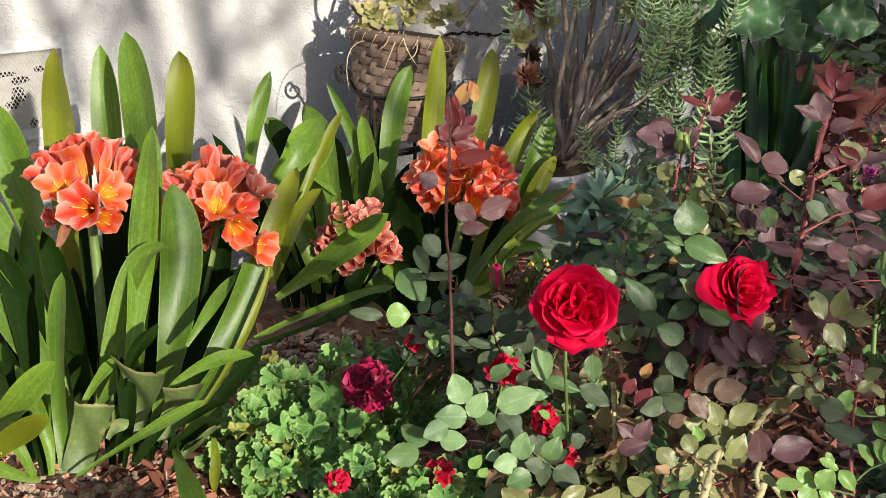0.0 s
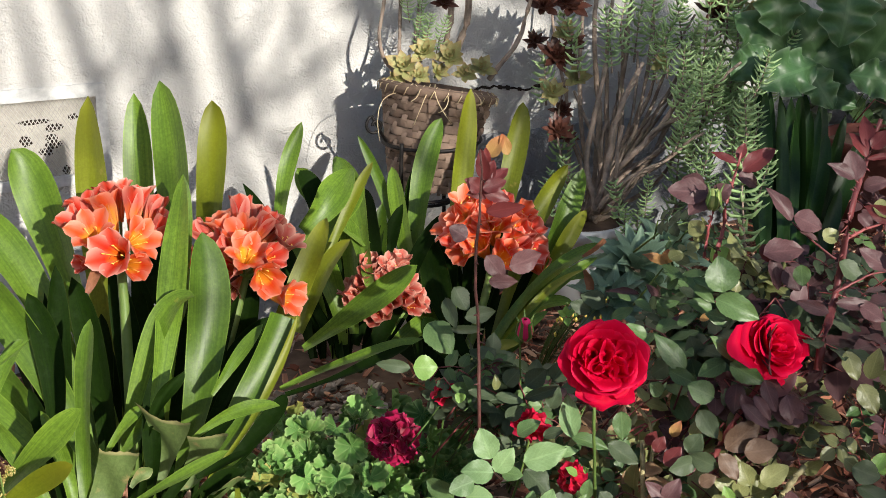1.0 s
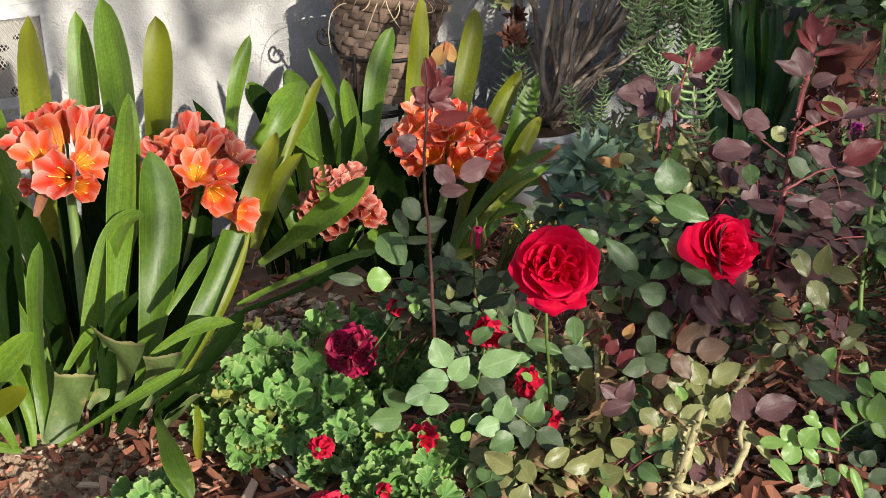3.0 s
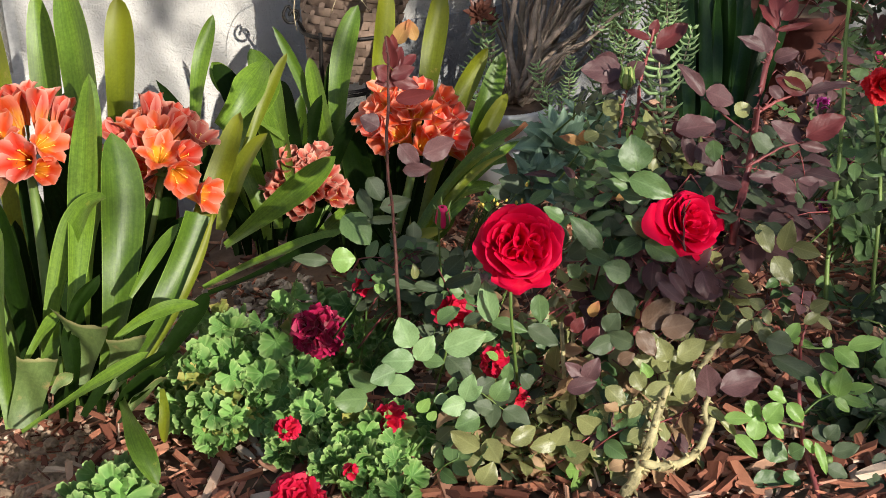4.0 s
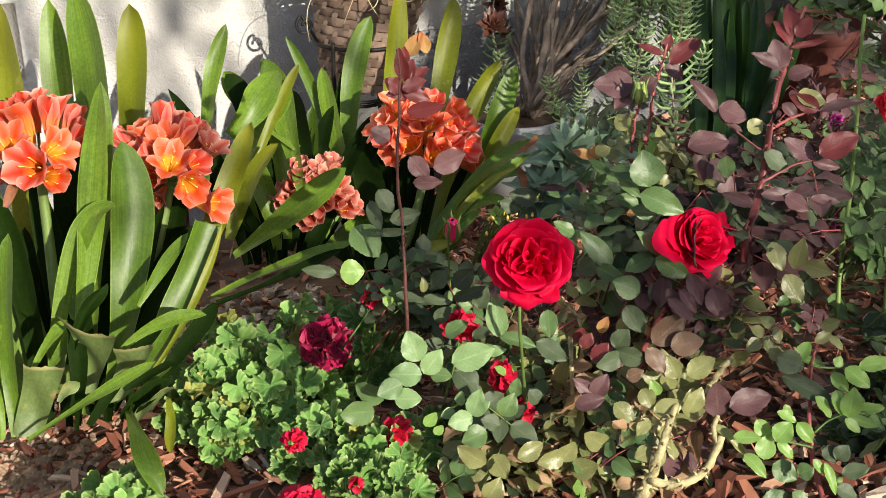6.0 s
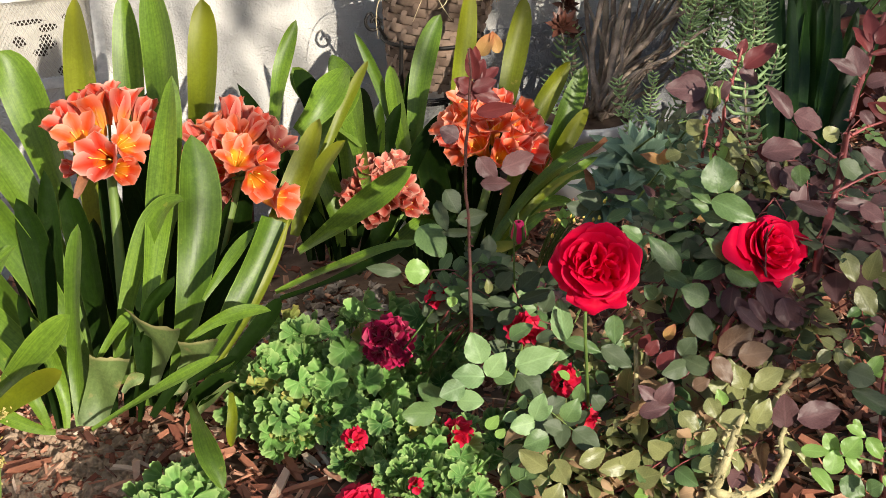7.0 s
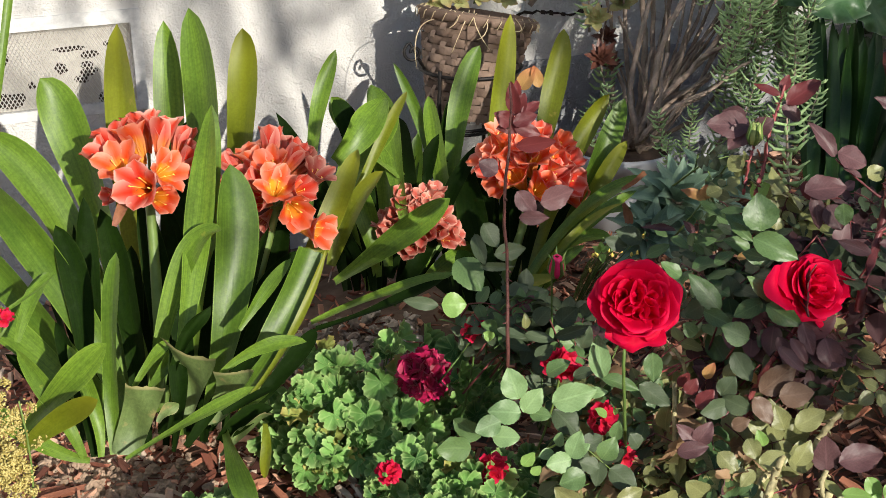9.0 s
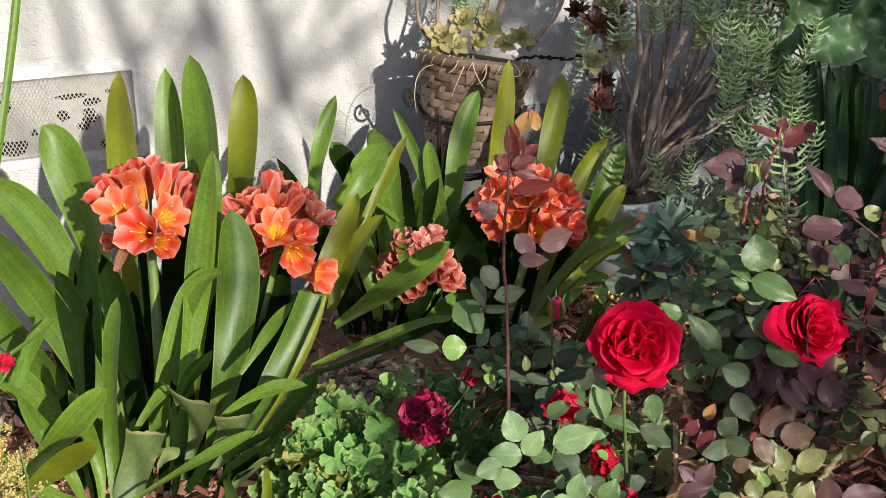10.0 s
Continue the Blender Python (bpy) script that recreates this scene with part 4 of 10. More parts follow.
strap_leaf(plant, (0.149, 1.659, 0.125), (0.178, 1.757, 0.273), (0.161, 1.836, 0.389), 0.041, M_STRAP_SHADE, turn=-20)
strap_leaf(plant, (0.191, 1.688, 0.098), (0.195, 1.795, 0.270), (0.209, 1.874, 0.413), 0.034, M_STRAP_SHADE, turn=30)
strap_leaf(plant, (0.234, 1.702, 0.089), (0.249, 1.783, 0.237), (0.232, 1.877, 0.389), 0.048, M_STRAP_SHADE, turn=12)
strap_leaf(plant, (0.267, 1.707, 0.078), (0.295, 1.783, 0.228), (0.296, 1.892, 0.402), 0.043, M_STRAP_SHADE, turn=-18)
strap_leaf(plant, (0.279, 1.730, 0.062), (0.324, 1.804, 0.222), (0.331, 1.904, 0.383), 0.040, M_STRAP_SHADE, turn=20)
strap_leaf(plant, (0.305, 1.738, 0.051), (0.387, 1.804, 0.229), (0.442, 1.879, 0.375), 0.048, M_STRAP_SHADE, turn=-12)
strap_leaf(plant, (0.317, 1.705, 0.067), (0.318, 1.737, 0.197), (0.308, 1.779, 0.284), 0.031, M_STRAP_SHADE, turn=25)
strap_leaf(plant, (0.344, 1.754, 0.043), (0.459, 1.804, 0.215), (0.514, 1.870, 0.367), 0.045, M_STRAP_SHADE, turn=8)
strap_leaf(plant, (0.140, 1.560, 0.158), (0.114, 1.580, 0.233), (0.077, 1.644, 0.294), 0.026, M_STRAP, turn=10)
strap_leaf(plant, (0.155, 1.555, 0.158), (0.152, 1.586, 0.229), (0.133, 1.656, 0.320), 0.031, M_STRAP_SHADE, turn=-8)
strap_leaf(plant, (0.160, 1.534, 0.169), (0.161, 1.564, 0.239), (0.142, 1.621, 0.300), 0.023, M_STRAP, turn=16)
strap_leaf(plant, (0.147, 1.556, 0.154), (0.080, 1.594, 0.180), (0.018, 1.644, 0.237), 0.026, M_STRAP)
strap_leaf(plant, (0.277, 1.557, 0.144), (0.349, 1.571, 0.219), (0.406, 1.590, 0.260), 0.027, M_STRAP_SHADE, turn=-8)
strap_leaf(plant, (0.255, 1.517, 0.164), (0.276, 1.557, 0.225), (0.281, 1.605, 0.288), 0.026, M_STRAP_SHADE, turn=-25)
strap_leaf(plant, (0.338, 1.585, 0.131), (0.435, 1.619, 0.193), (0.505, 1.675, 0.227), 0.028, M_STRAP_SHADE, turn=20)
# inner fill leaves, coloured as if in deep shade
strap_leaf(plant, (0.336, 1.741, 0.029), (0.364, 1.736, 0.129), (0.404, 1.743, 0.205), 0.024, M_STRAP_SHADE, turn=7)
strap_leaf(plant, (0.192, 1.805, 0.029), (0.182, 1.825, 0.164), (0.157, 1.861, 0.272), 0.031, M_STRAP_SHADE, turn=19)
strap_leaf(plant, (0.198, 1.759, 0.053), (0.171, 1.812, 0.125), (0.120, 1.886, 0.183), 0.027, M_STRAP_SHADE, turn=20)
strap_leaf(plant, (0.378, 1.730, 0.030), (0.443, 1.731, 0.193), (0.537, 1.737, 0.323), 0.024, M_STRAP_SHADE, turn=17)
strap_leaf(plant, (0.184, 1.784, 0.044), (0.194, 1.842, 0.216), (0.191, 1.890, 0.365), 0.024, M_STRAP_SHADE, turn=-24)
strap_leaf(plant, (0.226, 1.799, 0.020), (0.217, 1.829, 0.208), (0.195, 1.969, 0.317), 0.029, M_STRAP_SHADE, turn=-26)
strap_leaf(plant, (0.162, 1.766, 0.062), (0.151, 1.822, 0.130), (0.125, 1.881, 0.194), 0.031, M_STRAP_SHADE, turn=6)
strap_leaf(plant, (0.312, 1.769, 0.015), (0.341, 1.741, 0.119), (0.393, 1.765, 0.175), 0.024, M_STRAP_SHADE, turn=12)
strap_leaf(plant, (0.232, 1.804, 0.014), (0.251, 1.812, 0.199), (0.276, 1.912, 0.307), 0.032, M_STRAP_SHADE, turn=15)
strap_leaf(plant, (0.332, 1.741, 0.030), (0.360, 1.768, 0.199), (0.404, 1.867, 0.305), 0.031, M_STRAP_SHADE, turn=19)
strap_leaf(plant, (0.224, 1.760, 0.043), (0.229, 1.797, 0.143), (0.225, 1.833, 0.227), 0.024, M_STRAP_SHADE, turn=-17)
strap_leaf(plant, (0.235, 1.759, 0.040), (0.224, 1.788, 0.119), (0.206, 1.884, 0.154), 0.025, M_STRAP_SHADE, turn=-12)
strap_leaf(plant, (0.249, 1.755, 0.036), (0.263, 1.798, 0.178), (0.279, 1.906, 0.263), 0.029, M_STRAP_SHADE, turn=18)
strap_leaf(plant, (0.279, 1.772, 0.018), (0.305, 1.797, 0.217), (0.334, 1.866, 0.354), 0.030, M_STRAP_SHADE, turn=15)
strap_leaf(plant, (0.161, 1.757, 0.068), (0.153, 1.861, 0.222), (0.121, 2.004, 0.345), 0.027, M_STRAP_SHADE, turn=-25)
strap_leaf(plant, (0.186, 1.799, 0.035), (0.166, 1.819, 0.136), (0.131, 1.939, 0.180), 0.028, M_STRAP_SHADE, turn=-1)
strap_leaf(plant, (0.245, 1.791, 0.017), (0.253, 1.775, 0.115), (0.271, 1.853, 0.147), 0.030, M_STRAP_SHADE, turn=-17)
strap_leaf(plant, (0.287, 1.738, 0.037), (0.327, 1.768, 0.168), (0.376, 1.783, 0.277), 0.027, M_STRAP_SHADE, turn=1)
strap_leaf(plant, (0.160, 1.733, 0.082), (0.127, 1.825, 0.114), (0.064, 1.870, 0.177), 0.027, M_STRAP_SHADE, turn=16)
strap_leaf(plant, (0.362, 1.732, 0.031), (0.408, 1.754, 0.214), (0.476, 1.809, 0.348), 0.024, M_STRAP_SHADE, turn=-8)
strap_leaf(plant, (0.236, 1.756, 0.407), (0.249, 1.762, 0.426), (0.273, 1.788, 0.447), 0.018, M_STRAP_DRY, turn=10, cut=0.3, label="dried rust-brown leaf end")
strap_leaf(plant, (0.049, 1.630, 0.351), (0.096, 1.625, 0.376), (0.140, 1.625, 0.406), 0.007, M_STRAP, turn=0)
strap_leaf(plant, (0.079, 1.642, 0.306), (0.104, 1.677, 0.344), (0.136, 1.705, 0.373), 0.023, M_STRAP, turn=20)
strap_leaf(plant, (0.293, 1.612, 0.275), (0.340, 1.699, 0.378), (0.406, 1.837, 0.544), 0.042, M_STRAP, turn=6)
strap_leaf(plant, (0.356, 1.906, 0.313), (0.380, 1.970, 0.375), (0.412, 2.043, 0.464), 0.059, M_STRAP_SHADE, turn=4)
strap_leaf(plant, (0.159, 1.593, 0.157), (0.153, 1.666, 0.201), (0.133, 1.759, 0.272), 0.019, M_STRAP, turn=-10)
strap_leaf(plant, (0.318, 1.487, 0.227), (0.355, 1.479, 0.244), (0.386, 1.472, 0.258), 0.017, M_STRAP_SHADE, turn=-30)
strap_leaf(plant, (0.375, 1.610, 0.282), (0.414, 1.633, 0.315), (0.472, 1.673, 0.350), 0.019, M_STRAP, turn=30)
head = flower_head(plant, (0.273, 1.721, 0.118), (0.302, 1.845, 0.411))
floret(head, (0.302, 1.845, 0.411), (0.287, 1.870, 0.513), M_FLORET, 1.00)
floret(head, (0.302, 1.845, 0.411), (0.256, 1.813, 0.483), M_FLORET, 1.00)
floret(head, (0.302, 1.845, 0.411), (0.276, 1.760, 0.460), M_FLORET, 1.08)
floret(head, (0.302, 1.845, 0.411), (0.310, 1.753, 0.439), M_FLORET, 1.00)
floret(head, (0.302, 1.845, 0.411), (0.329, 1.776, 0.475), M_FLORET, 1.00)
floret(head, (0.302, 1.845, 0.411), (0.334, 1.861, 0.516), M_FLORET, 1.00)
floret(head, (0.302, 1.845, 0.411), (0.376, 1.837, 0.476), M_FLORET_RED, 1.00)
floret(head, (0.302, 1.845, 0.411), (0.235, 1.883, 0.486), M_FLORET, 0.95)
floret(head, (0.302, 1.845, 0.411), (0.237, 1.823, 0.429), M_FLORET_RED, 0.70)
floret(head, (0.302, 1.845, 0.411), (0.370, 1.883, 0.495), M_FLORET_RED, 1.00)
floret(head, (0.302, 1.845, 0.411), (0.262, 1.900, 0.502), M_FLORET_RED, 0.95)
floret(head, (0.302, 1.845, 0.411), (0.313, 1.915, 0.511), M_FLORET_RED, 0.95)
head = flower_head(plant, (0.351, 1.733, 0.083), (0.499, 1.850, 0.364))
floret(head, (0.499, 1.850, 0.364), (0.504, 1.752, 0.389), M_FLORET, 1.02)
floret(head, (0.499, 1.850, 0.364), (0.544, 1.753, 0.351), M_FLORET, 0.95)
floret(head, (0.499, 1.850, 0.364), (0.525, 1.767, 0.419), M_FLORET, 0.95)
floret(head, (0.499, 1.850, 0.364), (0.486, 1.787, 0.425), M_FLORET, 0.95)
floret(head, (0.499, 1.850, 0.364), (0.487, 1.830, 0.446), M_FLORET, 0.90)
floret(head, (0.499, 1.850, 0.364), (0.465, 1.878, 0.453), M_FLORET, 0.95)
floret(head, (0.499, 1.850, 0.364), (0.507, 1.889, 0.470), M_FLORET_RED, 0.95)
floret(head, (0.499, 1.850, 0.364), (0.534, 1.835, 0.455), M_FLORET_RED, 0.90)
floret(head, (0.499, 1.850, 0.364), (0.560, 1.803, 0.433), M_FLORET_OLD, 0.90)
floret(head, (0.499, 1.850, 0.364), (0.452, 1.838, 0.427), M_FLORET_RED, 0.90)
floret(head, (0.499, 1.850, 0.364), (0.464, 1.828, 0.385), M_FLORET_RED, 0.80)
floret(head, (0.499, 1.850, 0.364), (0.434, 1.896, 0.434), M_FLORET, 0.90)
floret(head, (0.499, 1.850, 0.364), (0.561, 1.850, 0.435), M_FLORET_OLD, 0.90)
floret(head, (0.499, 1.850, 0.364), (0.465, 1.824, 0.347), M_FLORET_OLD, 0.60)
floret(head, (0.499, 1.850, 0.364), (0.421, 1.895, 0.388), M_FLORET_RED, 0.90)
floret(head, (0.499, 1.850, 0.364), (0.531, 1.895, 0.453), M_FLORET_OLD, 0.90)
plant = thing("clivia_plant", (0.68, 2.02, ground_z(0.68, 2.02)), "clivia with glossy strap leaves and one fading coral flower head", "flowering plant", "clivias by the wall")
strap_leaf(plant, (0.602, 2.028, 0.259), (0.652, 2.130, 0.402), (0.708, 2.180, 0.516), 0.031, M_STRAP, turn=20)
strap_leaf(plant, (0.713, 1.990, 0.163), (0.709, 2.076, 0.345), (0.685, 2.130, 0.438), 0.048, M_STRAP_SHADE, turn=10)
strap_leaf(plant, (0.731, 1.981, 0.163), (0.758, 2.069, 0.329), (0.766, 2.145, 0.451), 0.046, M_STRAP)
strap_leaf(plant, (0.616, 1.949, 0.232), (0.717, 1.992, 0.381), (0.787, 2.024, 0.471), 0.020, M_STRAP_LIME, turn=20)
strap_leaf(plant, (0.621, 1.998, 0.212), (0.698, 2.029, 0.362), (0.772, 2.026, 0.434), 0.063, M_STRAP, turn=-25)
strap_leaf(plant, (0.597, 1.895, 0.224), (0.642, 1.910, 0.305), (0.701, 1.912, 0.373), 0.043, M_STRAP_LIME, turn=-20)
strap_leaf(plant, (0.587, 1.837, 0.219), (0.677, 1.802, 0.292), (0.764, 1.770, 0.366), 0.043, M_STRAP, turn=-30)
strap_leaf(plant, (0.529, 1.787, 0.180), (0.633, 1.746, 0.229), (0.747, 1.707, 0.264), 0.022, M_STRAP, turn=-35)
strap_leaf(plant, (0.522, 1.736, 0.194), (0.609, 1.709, 0.222), (0.722, 1.696, 0.262), 0.026, M_STRAP_SHADE, turn=-65)
strap_leaf(plant, (0.691, 1.992, 0.144), (0.656, 2.062, 0.259), (0.592, 2.187, 0.409), 0.029, M_STRAP_SHADE, turn=14)
strap_leaf(plant, (0.728, 1.974, 0.144), (0.781, 2.043, 0.244), (0.805, 2.097, 0.335), 0.048, M_STRAP_SHADE, turn=-10)
strap_leaf(plant, (0.709, 1.983, 0.144), (0.702, 2.010, 0.247), (0.681, 2.060, 0.333), 0.045, M_STRAP, turn=10)
strap_leaf(plant, (0.745, 1.962, 0.135), (0.793, 1.965, 0.192), (0.828, 2.020, 0.244), 0.046, M_STRAP_SHADE, turn=10)
strap_leaf(plant, (0.710, 2.037, 0.093), (0.714, 2.057, 0.153), (0.721, 2.097, 0.193), 0.023, M_STRAP_SHADE, turn=23)
strap_leaf(plant, (0.657, 2.005, 0.117), (0.669, 2.084, 0.164), (0.661, 2.135, 0.214), 0.028, M_STRAP_SHADE, turn=8)
strap_leaf(plant, (0.697, 2.066, 0.083), (0.676, 2.096, 0.196), (0.648, 2.169, 0.272), 0.032, M_STRAP_SHADE, turn=18)
strap_leaf(plant, (0.757, 2.009, 0.095), (0.799, 2.031, 0.186), (0.860, 2.056, 0.253), 0.025, M_STRAP_SHADE, turn=-26)
strap_leaf(plant, (0.760, 1.947, 0.121), (0.809, 2.030, 0.195), (0.846, 2.070, 0.269), 0.028, M_STRAP_SHADE, turn=-4)
strap_leaf(plant, (0.739, 2.040, 0.086), (0.755, 2.066, 0.215), (0.780, 2.120, 0.306), 0.033, M_STRAP_SHADE, turn=-19)
strap_leaf(plant, (0.689, 1.951, 0.134), (0.723, 2.083, 0.217), (0.722, 2.150, 0.311), 0.031, M_STRAP_SHADE, turn=24)
strap_leaf(plant, (0.684, 2.025, 0.103), (0.687, 2.083, 0.180), (0.676, 2.141, 0.242), 0.024, M_STRAP_SHADE, turn=-13)
strap_leaf(plant, (0.711, 2.006, 0.106), (0.742, 2.083, 0.239), (0.766, 2.148, 0.351), 0.032, M_STRAP_SHADE, turn=-20)
strap_leaf(plant, (0.694, 2.052, 0.090), (0.693, 2.066, 0.151), (0.697, 2.106, 0.189), 0.029, M_STRAP_SHADE, turn=-2)
strap_leaf(plant, (0.770, 1.948, 0.118), (0.824, 2.009, 0.165), (0.877, 2.030, 0.215), 0.033, M_STRAP_SHADE, turn=8)
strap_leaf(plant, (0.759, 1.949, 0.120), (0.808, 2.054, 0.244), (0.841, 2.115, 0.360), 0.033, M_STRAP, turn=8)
strap_leaf(plant, (0.794, 1.997, 0.092), (0.856, 2.026, 0.235), (0.945, 2.057, 0.344), 0.032, M_STRAP_SHADE, turn=8)
strap_leaf(plant, (0.762, 1.959, 0.115), (0.806, 2.047, 0.227), (0.839, 2.102, 0.329), 0.027, M_STRAP_SHADE, turn=15)
strap_leaf(plant, (0.692, 1.938, 0.139), (0.714, 2.066, 0.172), (0.695, 2.125, 0.227), 0.028, M_STRAP_SHADE, turn=-5)
strap_leaf(plant, (0.686, 2.076, 0.082), (0.651, 2.116, 0.214), (0.600, 2.207, 0.305), 0.036, M_STRAP_SHADE, turn=28)
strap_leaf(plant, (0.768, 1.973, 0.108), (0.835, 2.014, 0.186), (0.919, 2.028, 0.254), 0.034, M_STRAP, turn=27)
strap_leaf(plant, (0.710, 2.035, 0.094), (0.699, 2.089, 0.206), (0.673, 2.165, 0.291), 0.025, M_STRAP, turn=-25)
strap_leaf(plant, (0.736, 1.951, 0.124), (0.809, 2.053, 0.243), (0.876, 2.097, 0.359), 0.032, M_STRAP_SHADE, turn=12)
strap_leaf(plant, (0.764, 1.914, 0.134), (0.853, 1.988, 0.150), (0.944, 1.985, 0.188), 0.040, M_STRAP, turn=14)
strap_leaf(plant, (0.777, 2.026, 0.084), (0.804, 2.040, 0.210), (0.851, 2.081, 0.297), 0.031, M_STRAP_SHADE, turn=-13)
strap_leaf(plant, (0.700, 1.949, 0.132), (0.741, 2.052, 0.171), (0.759, 2.093, 0.226), 0.027, M_STRAP_SHADE, turn=-21)
strap_leaf(plant, (0.748, 1.941, 0.270), (0.769, 2.069, 0.366), (0.772, 2.175, 0.444), 0.052, M_STRAP, turn=8)
strap_leaf(plant, (0.647, 2.007, 0.366), (0.690, 2.006, 0.407), (0.755, 2.046, 0.458), 0.057, M_STRAP, turn=-10)
strap_leaf(plant, (0.766, 2.003, 0.322), (0.728, 2.116, 0.374), (0.696, 2.179, 0.428), 0.046, M_STRAP, turn=14)
strap_leaf(plant, (0.772, 1.992, 0.248), (0.800, 2.084, 0.324), (0.800, 2.156, 0.378), 0.067, M_STRAP_SHADE, turn=0)
head = flower_head(plant, (0.737, 1.983, 0.088), (0.799, 2.004, 0.185))
floret(head, (0.799, 2.004, 0.185), (0.752, 1.969, 0.284), M_FLORET_OLD, 0.8)
floret(head, (0.799, 2.004, 0.185), (0.796, 1.956, 0.299), M_FLORET_OLD, 0.8)
floret(head, (0.799, 2.004, 0.185), (0.734, 1.967, 0.255), M_FLORET_OLD, 0.8)
floret(head, (0.799, 2.004, 0.185), (0.756, 1.939, 0.246), M_FLORET_OLD, 0.8)
floret(head, (0.799, 2.004, 0.185), (0.779, 1.943, 0.279), M_FLORET_OLD, 0.8)
floret(head, (0.799, 2.004, 0.185), (0.726, 1.973, 0.235), M_FLORET_OLD, 0.8)
floret(head, (0.799, 2.004, 0.185), (0.825, 1.925, 0.227), M_FLORET_OLD, 0.8)
floret(head, (0.799, 2.004, 0.185), (0.754, 1.941, 0.210), M_FLORET_OLD, 0.8)
floret(head, (0.799, 2.004, 0.185), (0.819, 1.967, 0.305), M_FLORET_OLD, 0.8)
floret(head, (0.799, 2.004, 0.185), (0.761, 1.979, 0.298), M_FLORET_OLD, 0.8)
floret(head, (0.799, 2.004, 0.185), (0.802, 1.923, 0.247), M_FLORET_OLD, 0.8)
floret(head, (0.799, 2.004, 0.185), (0.766, 1.940, 0.264), M_FLORET_OLD, 0.8)
floret(head, (0.799, 2.004, 0.185), (0.794, 1.939, 0.280), M_FLORET_OLD, 0.8)
floret(head, (0.799, 2.004, 0.185), (0.851, 1.940, 0.225), M_FLORET_OLD, 0.8)
floret(head, (0.799, 2.004, 0.185), (0.743, 1.966, 0.271), M_FLORET_OLD, 0.8)
floret(head, (0.799, 2.004, 0.185), (0.764, 1.967, 0.293), M_FLORET_OLD, 0.8)
floret(head, (0.799, 2.004, 0.185), (0.803, 1.947, 0.291), M_FLORET_OLD, 0.8)
floret(head, (0.799, 2.004, 0.185), (0.737, 1.955, 0.228), M_FLORET_OLD, 0.8)
floret(head, (0.799, 2.004, 0.185), (0.776, 1.928, 0.245), M_FLORET_OLD, 0.8)
floret(head, (0.799, 2.004, 0.185), (0.816, 1.931, 0.268), M_FLORET_OLD, 0.8)
floret(head, (0.799, 2.004, 0.185), (0.722, 1.993, 0.253), M_FLORET_OLD, 0.8)
floret(head, (0.799, 2.004, 0.185), (0.765, 1.932, 0.224), M_FLORET_OLD, 0.8)
floret(head, (0.799, 2.004, 0.185), (0.760, 1.950, 0.273), M_FLORET_OLD, 0.8)
plant = thing("clivia_plant", (0.93, 1.98, ground_z(0.93, 1.98)), "clivia with yellowing strap leaves and an orange flower head", "flowering plant", "clivias by the wall")
strap_leaf(plant, (0.876, 2.003, 0.103), (0.881, 2.155, 0.306), (0.842, 2.245, 0.461), 0.022, M_STRAP, turn=20)
strap_leaf(plant, (0.866, 2.008, 0.103), (0.933, 2.148, 0.347), (1.008, 2.212, 0.486), 0.044, M_STRAP, turn=-18)
strap_leaf(plant, (0.929, 1.989, 0.074), (1.024, 2.157, 0.331), (1.100, 2.270, 0.526), 0.045, M_STRAP_LIME, turn=4)
strap_leaf(plant, (0.993, 1.997, 0.082), (1.115, 2.122, 0.352), (1.177, 2.188, 0.508), 0.045, M_STRAP_LIME, turn=-6)
strap_leaf(plant, (0.874, 2.000, 0.093), (0.884, 2.108, 0.286), (0.890, 2.185, 0.406), 0.037, M_STRAP)
strap_leaf(plant, (0.882, 2.016, 0.084), (0.905, 2.139, 0.272), (0.939, 2.183, 0.403), 0.029, M_STRAP_SHADE, turn=10)
strap_leaf(plant, (0.983, 1.927, 0.101), (1.108, 2.008, 0.306), (1.204, 2.046, 0.412), 0.039, M_STRAP_LIME, turn=10)
strap_leaf(plant, (0.984, 1.906, 0.110), (1.127, 1.964, 0.282), (1.214, 2.006, 0.414), 0.043, M_STRAP, turn=14)
strap_leaf(plant, (0.985, 1.885, 0.118), (1.106, 1.935, 0.250), (1.188, 1.943, 0.354), 0.034, M_STRAP_LIME, turn=12)
strap_leaf(plant, (0.931, 1.853, 0.129), (1.041, 1.861, 0.250), (1.161, 1.838, 0.325), 0.032, M_STRAP, turn=-28, label="leaf with a dry brown tip")
strap_leaf(plant, (0.911, 1.818, 0.137), (1.026, 1.817, 0.247), (1.128, 1.801, 0.315), 0.021, M_STRAP, turn=10)
strap_leaf(plant, (0.916, 1.799, 0.152), (1.008, 1.803, 0.249), (1.092, 1.787, 0.301), 0.016, M_STRAP_LIME, turn=-30)
strap_leaf(plant, (0.990, 1.909, 0.104), (1.082, 1.921, 0.216), (1.172, 1.887, 0.241), 0.031, M_STRAP, turn=-50)
strap_leaf(plant, (0.927, 1.825, 0.119), (1.011, 1.832, 0.213), (1.084, 1.804, 0.233), 0.028, M_STRAP, turn=-35)
strap_leaf(plant, (0.888, 1.795, 0.119), (0.956, 1.797, 0.187), (1.023, 1.787, 0.234), 0.020, M_STRAP, turn=-30)
strap_leaf(plant, (0.858, 1.771, 0.139), (0.892, 1.775, 0.177), (0.950, 1.756, 0.198), 0.030, M_STRAP_LIME, turn=-20)
strap_leaf(plant, (1.119, 1.837, 0.305), (1.136, 1.834, 0.316), (1.160, 1.831, 0.334), 0.012, M_STRAP_DRY, turn=20, cut=0.3, label="dry curled brown leaf tip")
